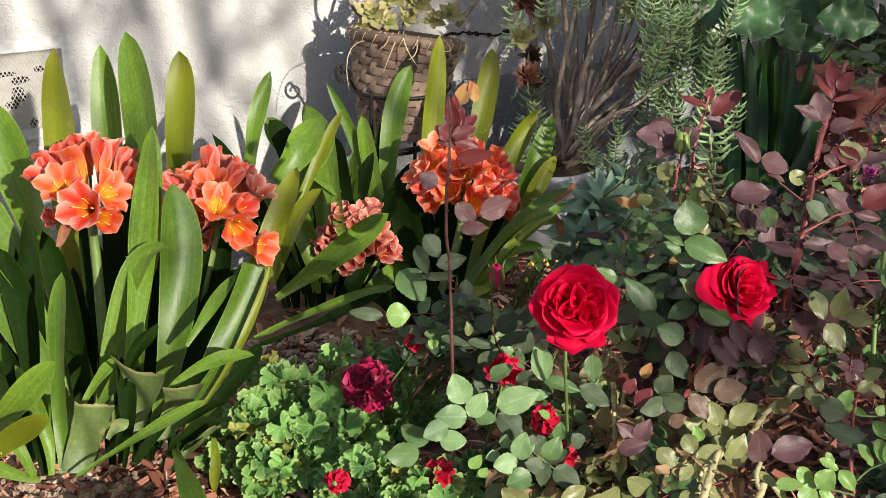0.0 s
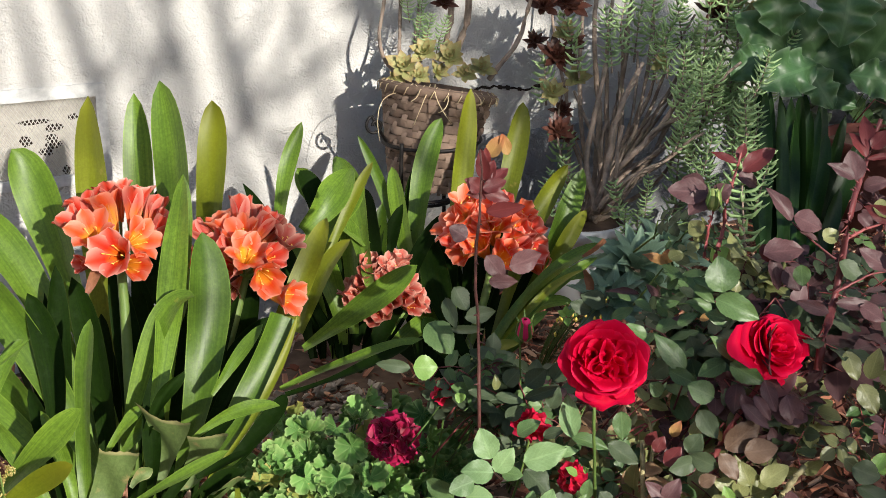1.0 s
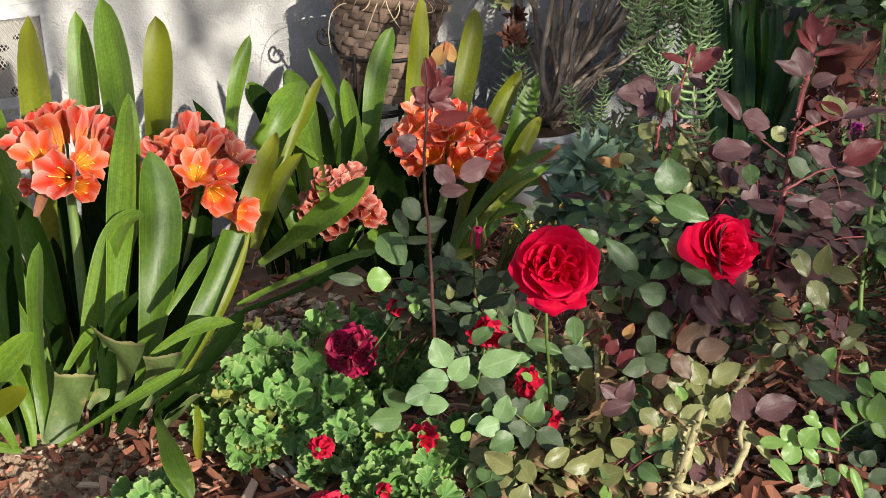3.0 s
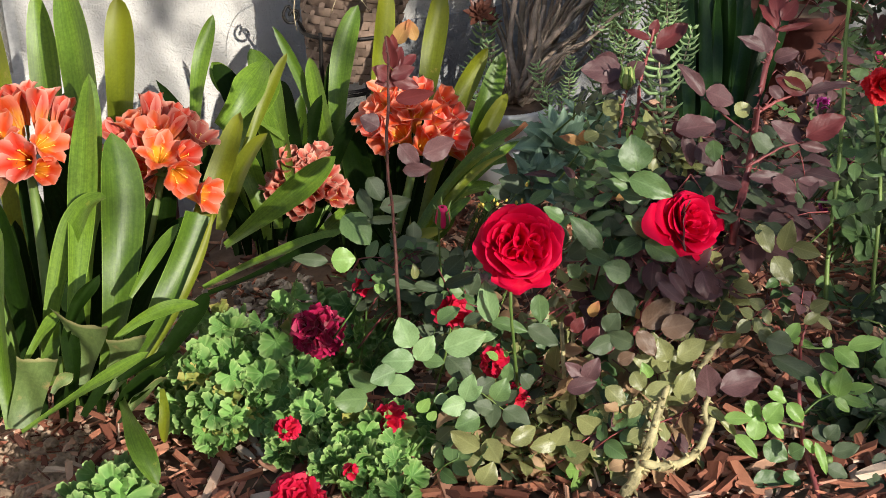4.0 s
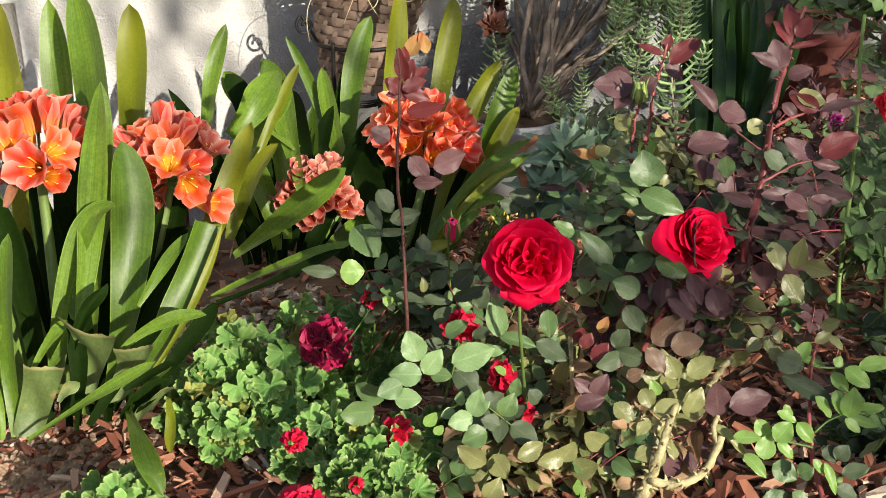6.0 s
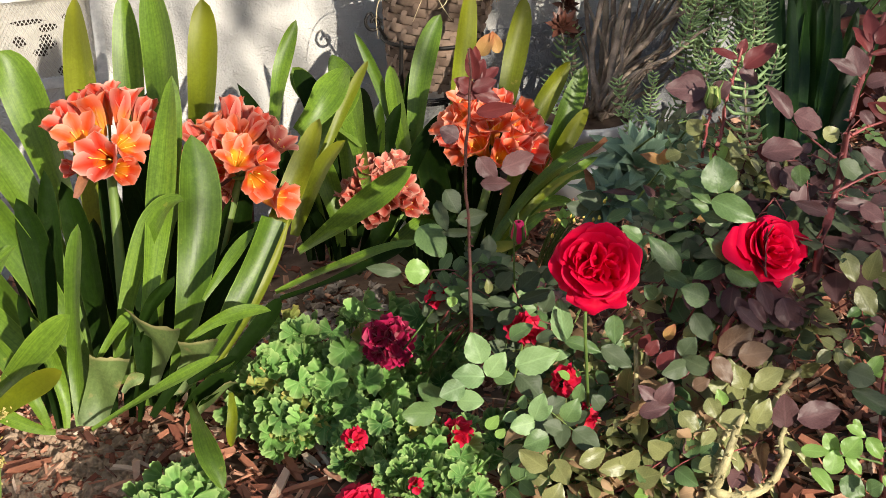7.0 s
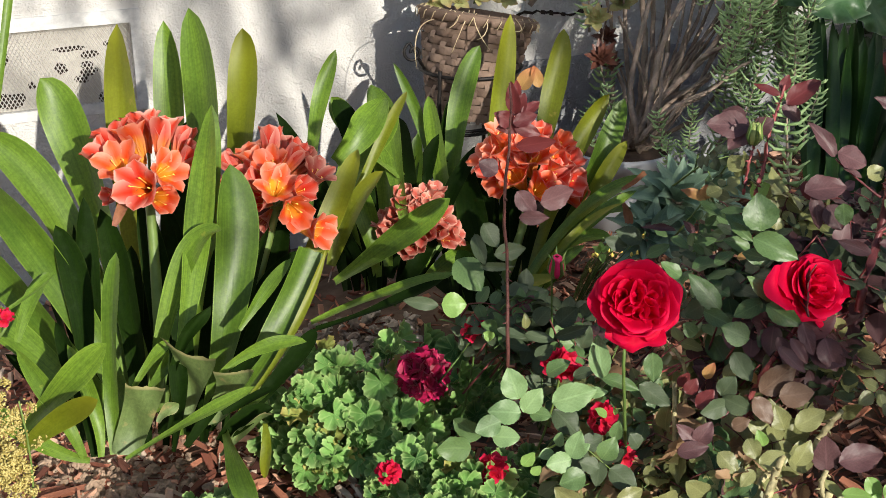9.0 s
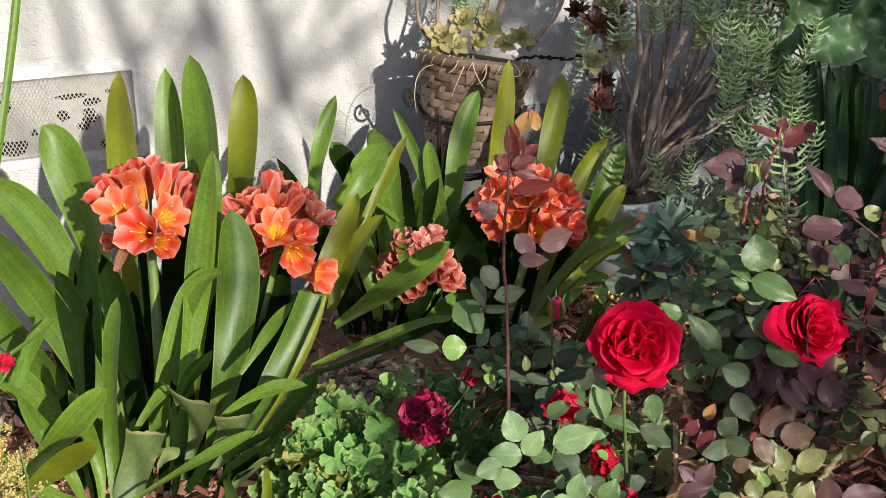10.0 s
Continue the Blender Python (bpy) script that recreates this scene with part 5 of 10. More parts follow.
strap_leaf(plant, (1.126, 1.845, 0.280), (1.131, 1.833, 0.263), (1.130, 1.824, 0.244), 0.016, M_STRAP_DRY, turn=20, cut=0.3, label="dry brown leaf end hanging down")
strap_leaf(plant, (0.930, 1.917, 0.104), (0.901, 1.977, 0.202), (0.917, 2.050, 0.299), 0.053, M_STRAP_SHADE, turn=10)
strap_leaf(plant, (0.931, 1.967, 0.083), (0.946, 2.036, 0.195), (0.971, 2.101, 0.309), 0.054, M_STRAP_SHADE, turn=-10)
strap_leaf(plant, (0.960, 1.953, 0.083), (0.998, 2.006, 0.185), (1.044, 2.051, 0.279), 0.048, M_STRAP_SHADE, turn=16)
strap_leaf(plant, (0.887, 1.829, 0.128), (0.858, 1.860, 0.165), (0.841, 1.921, 0.200), 0.041, M_STRAP_SHADE, turn=-16)
strap_leaf(plant, (0.931, 1.960, 0.044), (0.959, 2.000, 0.132), (0.992, 2.040, 0.200), 0.034, M_STRAP_SHADE, turn=26)
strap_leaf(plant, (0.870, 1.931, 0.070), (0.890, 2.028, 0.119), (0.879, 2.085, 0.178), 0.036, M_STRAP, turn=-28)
strap_leaf(plant, (0.900, 1.940, 0.060), (0.934, 2.001, 0.106), (0.958, 2.034, 0.153), 0.028, M_STRAP_SHADE, turn=12)
strap_leaf(plant, (0.972, 1.878, 0.071), (1.062, 1.968, 0.170), (1.148, 1.996, 0.270), 0.040, M_STRAP_SHADE, turn=-16)
strap_leaf(plant, (0.940, 1.911, 0.064), (0.981, 2.014, 0.185), (1.000, 2.081, 0.297), 0.041, M_STRAP_SHADE, turn=28)
strap_leaf(plant, (0.868, 1.920, 0.075), (0.882, 2.049, 0.157), (0.848, 2.132, 0.247), 0.035, M_STRAP_SHADE, turn=10)
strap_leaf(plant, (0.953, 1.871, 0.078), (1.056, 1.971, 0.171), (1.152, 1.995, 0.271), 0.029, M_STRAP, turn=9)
strap_leaf(plant, (0.890, 1.992, 0.039), (0.883, 2.032, 0.119), (0.867, 2.090, 0.177), 0.025, M_STRAP_SHADE, turn=-12)
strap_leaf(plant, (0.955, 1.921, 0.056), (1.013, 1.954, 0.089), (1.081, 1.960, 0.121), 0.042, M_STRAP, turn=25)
strap_leaf(plant, (0.944, 1.919, 0.059), (1.010, 2.002, 0.188), (1.072, 2.049, 0.304), 0.024, M_STRAP_SHADE, turn=21)
strap_leaf(plant, (0.954, 1.989, 0.027), (0.956, 1.982, 0.089), (0.978, 2.010, 0.122), 0.034, M_STRAP_SHADE, turn=-12)
strap_leaf(plant, (0.908, 1.974, 0.043), (0.904, 2.029, 0.137), (0.888, 2.095, 0.209), 0.040, M_STRAP_SHADE, turn=4)
strap_leaf(plant, (0.942, 1.859, 0.086), (1.013, 1.971, 0.124), (1.054, 2.003, 0.187), 0.033, M_STRAP_SHADE, turn=9)
strap_leaf(plant, (0.844, 1.923, 0.079), (0.884, 2.051, 0.163), (0.885, 2.118, 0.257), 0.034, M_STRAP_SHADE, turn=-3)
strap_leaf(plant, (0.992, 1.935, 0.042), (1.058, 1.964, 0.157), (1.149, 1.984, 0.246), 0.035, M_STRAP_SHADE, turn=28)
strap_leaf(plant, (0.899, 2.005, 0.031), (0.895, 2.038, 0.145), (0.892, 2.099, 0.224), 0.029, M_STRAP_SHADE, turn=23)
strap_leaf(plant, (0.895, 1.941, 0.060), (0.912, 2.049, 0.186), (0.897, 2.132, 0.300), 0.032, M_STRAP_SHADE, turn=14)
strap_leaf(plant, (0.831, 1.900, 0.092), (0.878, 2.043, 0.139), (0.877, 2.102, 0.213), 0.035, M_STRAP_SHADE, turn=-8)
strap_leaf(plant, (0.929, 1.903, 0.069), (0.964, 2.012, 0.163), (0.968, 2.078, 0.257), 0.038, M_STRAP_SHADE, turn=-11)
strap_leaf(plant, (0.945, 1.849, 0.089), (1.013, 1.984, 0.154), (1.039, 2.036, 0.241), 0.033, M_STRAP_SHADE, turn=-7)
strap_leaf(plant, (0.853, 1.930, 0.074), (0.849, 2.039, 0.098), (0.795, 2.107, 0.138), 0.039, M_STRAP_SHADE, turn=21)
strap_leaf(plant, (0.916, 1.947, 0.053), (0.953, 1.988, 0.098), (0.992, 2.012, 0.138), 0.026, M_STRAP_SHADE, turn=-20)
strap_leaf(plant, (0.906, 1.928, 0.063), (0.950, 1.997, 0.114), (0.981, 2.030, 0.168), 0.026, M_STRAP_SHADE, turn=3)
strap_leaf(plant, (0.934, 1.990, 0.030), (0.945, 2.020, 0.159), (0.965, 2.076, 0.251), 0.042, M_STRAP_SHADE, turn=8)
head = flower_head(plant, (0.936, 1.958, 0.076), (1.020, 2.001, 0.260))
floret(head, (1.020, 2.001, 0.260), (0.943, 1.988, 0.366), M_FLORET, 1.05)
floret(head, (1.020, 2.001, 0.260), (0.959, 1.945, 0.323), M_FLORET, 1.05)
floret(head, (1.020, 2.001, 0.260), (0.921, 2.006, 0.344), M_FLORET, 1.05)
floret(head, (1.020, 2.001, 0.260), (0.990, 1.960, 0.378), M_FLORET, 1.05)
floret(head, (1.020, 2.001, 0.260), (1.013, 1.958, 0.385), M_FLORET, 1.05)
floret(head, (1.020, 2.001, 0.260), (1.057, 1.941, 0.370), M_FLORET, 1.05)
floret(head, (1.020, 2.001, 0.260), (1.072, 1.929, 0.343), M_FLORET, 1.05)
floret(head, (1.020, 2.001, 0.260), (1.026, 1.918, 0.319), M_FLORET, 1.05)
floret(head, (1.020, 2.001, 0.260), (1.006, 1.918, 0.296), M_FLORET, 1.05)
floret(head, (1.020, 2.001, 0.260), (1.060, 1.915, 0.301), M_FLORET, 1.05)
floret(head, (1.020, 2.001, 0.260), (1.085, 1.925, 0.264), M_FLORET, 1.05)
floret(head, (1.020, 2.001, 0.260), (0.960, 1.993, 0.386), M_FLORET, 1.05)
floret(head, (1.020, 2.001, 0.260), (0.972, 1.952, 0.354), M_FLORET, 1.05)
floret(head, (1.020, 2.001, 0.260), (1.040, 1.928, 0.347), M_FLORET, 1.05)
floret(head, (1.020, 2.001, 0.260), (0.932, 1.963, 0.303), M_FLORET, 1.05)
floret(head, (1.020, 2.001, 0.260), (0.926, 1.978, 0.324), M_FLORET, 1.05)
floret(head, (1.020, 2.001, 0.260), (0.993, 1.944, 0.358), M_FLORET, 1.05)

# ---- roses ----
LEAVES = {}
for kind, mat in (("green", M_ROSE_LEAF), ("pale", M_ROSE_PALE), ("purple", M_ROSE_PURPLE), ("red", M_ROSE_RED), ("olive", M_ROSE_OLIVE), ("autumn", M_ROSE_AUTUMN), ("dry", M_ROSE_DRY)):
    LEAVES[kind] = [leaflet_mesh("leaflet", mat, s, curl=c, fold=fo) for s, c, fo in ((1, 0.10, 0.10), (2, 0.25, 0.2), (3, 0.4, 0.3), (4, -0.15, 0.15))]
LEAVES["fresh"] = [leaflet_mesh("leaflet", leaf_material("rose_leaf_soft_green", (0.085, 0.165, 0.060), (0.23, 0.35, 0.15), 0.45, 0.12, spec=0.35), s, curl=c, fold=fo) for s, c, fo in ((1, 0.10, 0.10), (2, 0.2, 0.15), (4, -0.1, 0.12))]
LEAVES["brown"] = [leaflet_mesh("leaflet", leaf_material("rose_leaf_bronze", (0.060, 0.034, 0.022), (0.17, 0.105, 0.068), 0.45, 0.12, spec=0.35), s, curl=c, fold=fo) for s, c, fo in ((1, 0.10, 0.10), (2, 0.2, 0.15), (4, -0.1, 0.12))]
LEAVES["dry"] = [leaflet_mesh("leaflet", M_ROSE_DRY, s, 0.12, c, fo) for s, c, fo in ((11, 0.9, 0.5), (12, -0.8, 0.6), (13, 0.6, -0.5), (14, 1.2, 0.3))]
LEAVES["dusk"] = [leaflet_mesh("leaflet", leaf_material("rose_leaf_grey_green", (0.024, 0.042, 0.020), (0.085, 0.115, 0.060), 0.5, 0.15, spec=0.3), s, curl=c) for s, c in ((5, 0.1), (6, 0.3), (7, -0.1))]


def leaf_at(plant, kind, x, y, z, rx, ry, rz, length, width):
    part("leaflet", pick.choice(LEAVES[kind]), plant, lay(x, y, z, rx, ry, rz, length, width))


def leaf_to(plant, kind, base, tip, width, lift=0.3):
    """A leaflet from its stalk to its tip; lift turns its face up to the sky."""
    base, tip = Vector(base), Vector(tip)
    way = (tip - base).normalized()
    face = VIEW + Vector([pick.uniform(-0.35, 0.35) for _ in range(3)]) + Vector((0, 0, lift))
    across = way.cross(face).normalized()
    m = Matrix((across, way, across.cross(way))).transposed().to_4x4()
    length = (tip - base).length
    part("leaflet", pick.choice(LEAVES[kind]), plant, Matrix.Translation(base) @ m @ Matrix.Diagonal((width, length, (length + width) / 2, 1)))


def stem(plant, name, a, m, b, r0, r1, mat, thorns=0):
    """A cane from a over m to b, with thorns along it."""
    a, pts = Vector(a), bezier3(a, m, b, 12)
    jig = random.Random(int(abs(a.x * 1e4 + a.z * 1e3)))
    pts = [p + Vector([jig.uniform(-1, 1) * r0 * 0.22 for _ in range(3)]) for p in pts]
    if mat is M_WOODY or thorns:
        side, ph = (pts[-1] - pts[0]).orthogonal().normalized(), jig.uniform(0, 6)
        sway = min(0.012, (pts[-1] - pts[0]).length * 0.03) * (1 if mat is M_WOODY else 0.32)
        pts = [p + (side * math.sin(0.8 * i + ph) + side.cross(pts[-1] - pts[0]).normalized() * math.cos(0.6 * i + 2 * ph)) * sway * min(1, i / 3) for i, p in enumerate(pts)]
    if mat in (M_STEM_RED, M_STEM_DARK) and name == "cane":
        kink = (pts[-1] - pts[0]).orthogonal().normalized()
        pts = [p + kink * r0 * (1.7 if (i // 3) % 2 else -1.7) * min(1, i / 3) for i, p in enumerate(pts)]
    pile = Pile()
    v, f = tube([p - a for p in pts], [(r0 + (r1 - r0) * i / 12) * jig.uniform(0.92, 1.1) for i in range(13)], 8)
    pile.add(v, f)
    for k in range(thorns * 2):
        q = jig.uniform(0.12, 0.95) * 12
        i = int(q)
        p = pts[i].lerp(pts[i + 1], q - i) - a
        d = (pts[i + 1] - pts[i]).normalized()
        o = (Matrix.Rotation(jig.uniform(0, 6.28), 3, d) @ d.orthogonal()).normalized()
        r = r0 + (r1 - r0) * q / 12
        s = 0.55 * r + 0.0022
        v, f = tube([p + o * r * 0.7, p + o * (r + s * 0.6) - d * s * 0.1, p + o * (r + s * 1.3) - d * s * 0.45], [s * 0.55, s * 0.28, 0.0002], 5)
        pile.add(v, f)
    part(name, pile.mesh(name, [mat]), plant, Matrix.Translation(a))


def scatter(plant, centre, radii, count, kinds, s0, s1, seed, joined=False):
    """Leaflets in sprays of three to five on thin twigs, within a rounded space."""
    rnd = random.Random(seed)
    kinds = kinds.split()
    twigs, made, c, mass = Pile(), 0, Vector(centre), Pile()
    slots = sorted(set(kinds))
    across, away = Vector((0.90, -0.44, 0)), Vector((0.44, 0.90, 0))
    while made < count:
        d = Vector([rnd.gauss(0, 0.5) for _ in range(3)])
        if d.length > 1.05:
            continue
        p = c + across * d.x * radii[0] + away * d.y * radii[1] + Vector((0, 0, d.z * radii[2]))
        if p.z < ground_z(p.x, p.y) + 0.012:
            p.z = ground_z(p.x, p.y) + rnd.uniform(0.012, 0.05)
        kind, size = rnd.choice(kinds), rnd.uniform(s0, s1)
        run = Vector((rnd.uniform(-1, 1), rnd.uniform(-1, 0.3), rnd.uniform(-0.5, 0.7))).normalized()
        up = (Vector((-0.12, -0.42, 0.92)) + Vector([rnd.uniform(-0.6, 0.6) for _ in range(3)])).normalized()
        side = run.cross(up).normalized()
        up = side.cross(run)
        start = p - run * size * 1.6
        v, f = tube([start - c, (start + p) / 2 - c + Vector((0, 0, 0.003)), p - c], [0.0011, 0.0009, 0.0007], 4)
        twigs.add(v, f)
        if rnd.random() < 0.45:
            foot = start + Vector((rnd.uniform(-0.03, 0.03), 0.05, -rnd.uniform(0.04, 0.09)))
            v, f = tube([foot - c, start - c], [0.0020, 0.0013], 5)
            twigs.add(v, f)
        for j in range(rnd.choice((3, 5, 5))):
            if j == 0:
                q, way = p, run
            else:
                s = 1 if j % 2 else -1
                q = p - run * size * (0.35 + 0.75 * ((j - 1) // 2))
                way = (run * 0.45 + side * s).normalized()
            n = (up + Vector([rnd.uniform(-0.3, 0.3) for _ in range(3)])).normalized()
            xa = way.cross(n).normalized()
            n = xa.cross(way)
            m = Matrix((xa, way, n)).transposed().to_4x4()
            ln = size * rnd.uniform(0.8, 1.15)
            shape, m = rnd.choice(LEAVES[kind]), Matrix.Translation(q) @ m @ Matrix.Diagonal((ln * rnd.uniform(0.6, 0.78), ln, ln * 0.8, 1))
            if joined:
                uv = [(0.5, 0.5)] * len(shape.vertices)
                for lp in shape.loops:
                    uv[lp.vertex_index] = tuple(shape.uv_layers[0].data[lp.index].uv)
                mass.add([m @ v.co - c for v in shape.vertices], [tuple(f.vertices) for f in shape.polygons], slots.index(kind), uv)
            else:
                part("leaflet", shape, plant, m)
            made += 1
    if joined:
        tagged(part("foliage", mass.mesh("foliage", [LEAVES[k][0].materials[0] for k in slots]), plant, Matrix.Translation(c)), kind="stuff")
    tagged(part("twig_tangle", twigs.mesh("twig_tangle", [M_STEM_RED if "purple" in kinds else M_STEM]), plant, Matrix.Translation(c)), kind="stuff")


PETALS = {m.name: [rose_petal_mesh("petal", m, s, r) for s, r in ((1, 0.0), (2, 0.15), (3, 0.5), (4, 0.9), (5, 1.2))] + [rose_petal_mesh("petal", m, s, r, f) for s, r, f in ((6, 0.4, 0.25), (7, 0.7, 0.35), (8, 0.2, 0.2))] for m in (M_SCARLET, M_PINK)}


def rose_bloom(plant, place, axis, size, mat=M_SCARLET, count=44, seed=3):
    """An open rose: a tight whorl inside, wide petals rolled back outside."""
    rnd = random.Random(seed)
    v, f = lathe([(0.001, -0.012), (0.006, -0.009), (0.009, -0.002), (0.006, 0.004)], 10)
    base = Matrix.Translation(place)
    head = part("rose_bloom", Pile().add(v, f).mesh("rose_bloom", [M_STEM]), plant, base)
    q = Vector(axis).to_track_quat("Z", "Y").to_matrix().to_4x4()
    def petal(k, centre, lean, h, w, r, shape):
        a = k * 2.39996 + rnd.uniform(-0.5, 0.5)
        m = Matrix.Translation(centre) @ Matrix.Rotation(a, 4, "Z") @ Matrix.Translation((0, r, 0)) @ Matrix.Rotation(-radians(lean), 4, "X") @ Matrix.Rotation(rnd.uniform(-0.25, 0.25), 4, "Y") @ Matrix.Diagonal((w, (w + h) / 2 * 0.75, h, 1))
        part("petal", PETALS[mat.name][shape], head, base @ q @ m)
    # several small whorls off the middle, then looser rings
    eyes = [Vector((rnd.uniform(-1, 1) * size * 0.13, rnd.uniform(-1, 1) * size * 0.13, size * 0.05)) for _ in range(1 if count < 25 else 3)]
    inner = int(count * 0.5)
    for k in range(inner):
        u = k / inner
        petal(k, eyes[k % len(eyes)], 2 + 40 * u + rnd.uniform(-10, 10), size * rnd.uniform(0.36, 0.46), size * (0.18 + 0.22 * u), size * (0.01 + 0.05 * u), rnd.choice((0, 1, 2)))
    for k in range(count - inner):
        u = k / (count - inner - 1)
        petal(k + 40, Vector((0, 0, 0.02 * size * (1 - u))), 40 + 48 * u + rnd.uniform(-12, 10), size * rnd.uniform(0.46, 0.62), size * rnd.uniform(0.44, 0.70), size * (0.05 + 0.05 * u), rnd.choice((2, 3, 3, 4)))
    return head


def soft_petal_mesh(seed, cup, roll, point):
    """A broad satin petal, 1 wide and 1 high from its base at the origin up z, hollow towards -y, its rim rolled back and drawn to a blunt point."""
    rnd = random.Random(seed)
    n, m, ph, lean = 16, 18, rnd.uniform(0, 6), rnd.uniform(-0.3, 0.3)
    verts, uvs, faces = [], [], []
    for i in range(n + 1):
        v = i / n
        half = 0.5 * (0.26 + 0.74 * math.sin(math.pi / 2 * min(1, v * 1.2)) ** 0.8)
        for j in range(m + 1):
            s = 2 * j / m - 1
            top = 1 - 0.20 * abs(s) ** 2.4 + point * max(0, 1 - abs(s - lean) * 2.2) - 0.03 * math.cos(5 * s + ph)
            curl = roll * max(0, v - 0.62) ** 2 * (1.4 + 0.6 * math.sin(2.6 * s + ph))
            ripple = 0.022 * math.sin(4 * s + ph) * v ** 3
            verts.append((s * half, -cup * s * s * (1 - 0.35 * v) + 0.16 * math.sin(math.pi * v) + curl + ripple, v * top - 0.5 * curl))
            uvs.append((j / m, v))
    for i in range(n):
        for j in range(m):
            q = i * (m + 1) + j
            faces.append((q, q + 1, q + m + 2, q + m + 1))
    return mesh_of("petal", verts, faces, [M_ROSE], uvs)


def whorl_mesh(seed):
    """A heart petal wound round itself, about 1 across and 1 high, its rim turned out a little."""
    rnd = random.Random(seed)
    n, m, turns, ph = 44, 6, rnd.uniform(1.5, 1.9), rnd.uniform(0, 6)
    verts, uvs, faces = [], [], []
    for i in range(n + 1):
        q = i / n
        a = 2 * math.pi * turns * q + ph
        r = 0.07 + 0.40 * q ** 0.9
        high = (1.0 - 0.22 * q + 0.05 * math.sin(3.1 * a + ph)) * (1 - 0.55 * max(0, q - 0.82) / 0.18)
        for j in range(m + 1):
            v = j / m
            s = r * (0.72 + 0.28 * v) + 0.10 * q * max(0, v - 0.6) ** 2 / 0.16 + 0.02 * math.sin(2 * a)
            verts.append((s * math.cos(a), s * math.sin(a) * 0.92, high * v))
            uvs.append((q, v))
    for i in range(n):
        for j in range(m):
            k = i * (m + 1) + j
            faces.append((k, k + m + 1, k + m + 2, k + 1))
    return mesh_of("petal", verts, faces, [M_ROSE], uvs)


SOFT = {"outer": [soft_petal_mesh(s, 0.16, 1.5, p) for s, p in ((1, 0.10), (2, 0.0), (3, 0.16), (4, 0.05))],
        "ring": [soft_petal_mesh(s, 0.34, 0.8, p) for s, p in ((5, 0.0), (6, 0.05), (7, 0.0))],
        "heart": [whorl_mesh(s) for s in (8, 9, 10)]}


def quartered_rose(plant, place, axis, size, outer, rings, whorls, seed):
    """A full rose: outer petals by (angle, length, width, lean); rings by (count, lean, length, width, height); small whorls off the middle."""
    rnd = random.Random(seed)
    v, f = lathe([(0.001, -0.012), (0.006, -0.009), (0.009, -0.002), (0.006, 0.004)], 10)
    base = Matrix.Translation(place)
    head = part("rose_bloom", Pile().add(v, f).mesh("rose_bloom", [M_STEM]), plant, base, "fully open velvety rose bloom with broad satin petals")
    n = Vector(axis).normalized()
    u = (Vector((0, 0, 1)) - n * n.z).normalized()
    q = Matrix((u.cross(n), u, n)).transposed().to_4x4()
    def petal(kind, angle, lean, h, w, r, centre=(0, 0, 0), skew=0.12):
        m = Matrix.Translation(Vector(centre) * size) @ Matrix.Rotation(radians(angle - 90), 4, "Z") @ Matrix.Translation((0, r * size, 0)) @ Matrix.Rotation(-radians(lean), 4, "X")
        m = m @ Matrix.Rotation(rnd.uniform(-skew, skew), 4, "Y") @ Matrix.Diagonal((w * size, (w + h) / 2 * 0.8 * size, h * size, 1))
        part("petal", rnd.choice(SOFT[kind]), head, base @ q @ m)
    for angle, h, w, lean in outer:
        petal("outer", angle, lean, h, w, 0.05)
    for count, lean, h, w, z, first in rings:
        for k in range(count):
            petal("ring", first + 360 * (k + rnd.uniform(-0.22, 0.22)) / count, lean + rnd.uniform(-9, 9), h * rnd.uniform(0.9, 1.1), w * rnd.uniform(0.85, 1.15), 0.06, (rnd.uniform(-0.04, 0.04), rnd.uniform(-0.04, 0.04), z))
    for ex, ey, wide in whorls:
        m = Matrix.Translation(Vector((ex, ey, 0.06)) * size) @ Euler((-0.7 * ey, 0.7 * ex, rnd.uniform(0, 6))).to_matrix().to_4x4() @ Matrix.Diagonal((wide * size, wide * size, 0.38 * size, 1))
        part("petal", rnd.choice(SOFT["heart"]), head, base @ q @ m)
        for k in range(3):
            petal("ring", 120 * k + 90 * ex + 30, 14 + rnd.uniform(-4, 6), 0.44, wide * 1.25, wide * 0.42, (ex, ey, 0.05))
    return head


plant = thing("rose_bush", (0.86, 1.30, ground_z(0.86, 1.30)), "thorny rose bush with two open red blooms and purple shoots", "rose bush", "rose bushes")
quartered_rose(plant, (0.784, 1.222, 0.424), (-0.36, -0.76, 0.54), 0.091, ((-90, 0.64, 0.82, 88), (-138, 0.56, 0.70, 80), (172, 0.66, 0.66, 78), (135, 0.58, 0.72, 70), (90, 0.54, 0.80, 60), (45, 0.58, 0.76, 64), (4, 0.62, 0.70, 76), (-42, 0.58, 0.66, 82)),
               ((6, 60, 0.52, 0.68, 0.03, 20), (6, 40, 0.48, 0.60, 0.05, 50)), ((-0.19, 0.05, 0.30), (0.14, 0.02, 0.28), (-0.02, -0.20, 0.32)), 5)
quartered_rose(plant, (1.026, 1.206, 0.404), (0.06, -0.62, 0.58), 0.078, ((-84, 0.74, 0.42, 80), (-128, 0.60, 0.66, 66), (176, 0.90, 0.80, 68), (146, 0.70, 0.76, 58), (100, 0.54, 0.72, 50), (52, 0.60, 0.66, 60), (8, 0.98, 0.66, 76), (-38, 0.70, 0.56, 76)),
               ((6, 46, 0.54, 0.70, 0.03, 10), (5, 30, 0.52, 0.60, 0.05, 40)), ((0.06, 0.10, 0.34), (-0.04, -0.14, 0.30)), 12)
leaf_at(plant, "green", 0.613, 1.301, 0.227, 65, -65, -19, 0.043, 0.031)
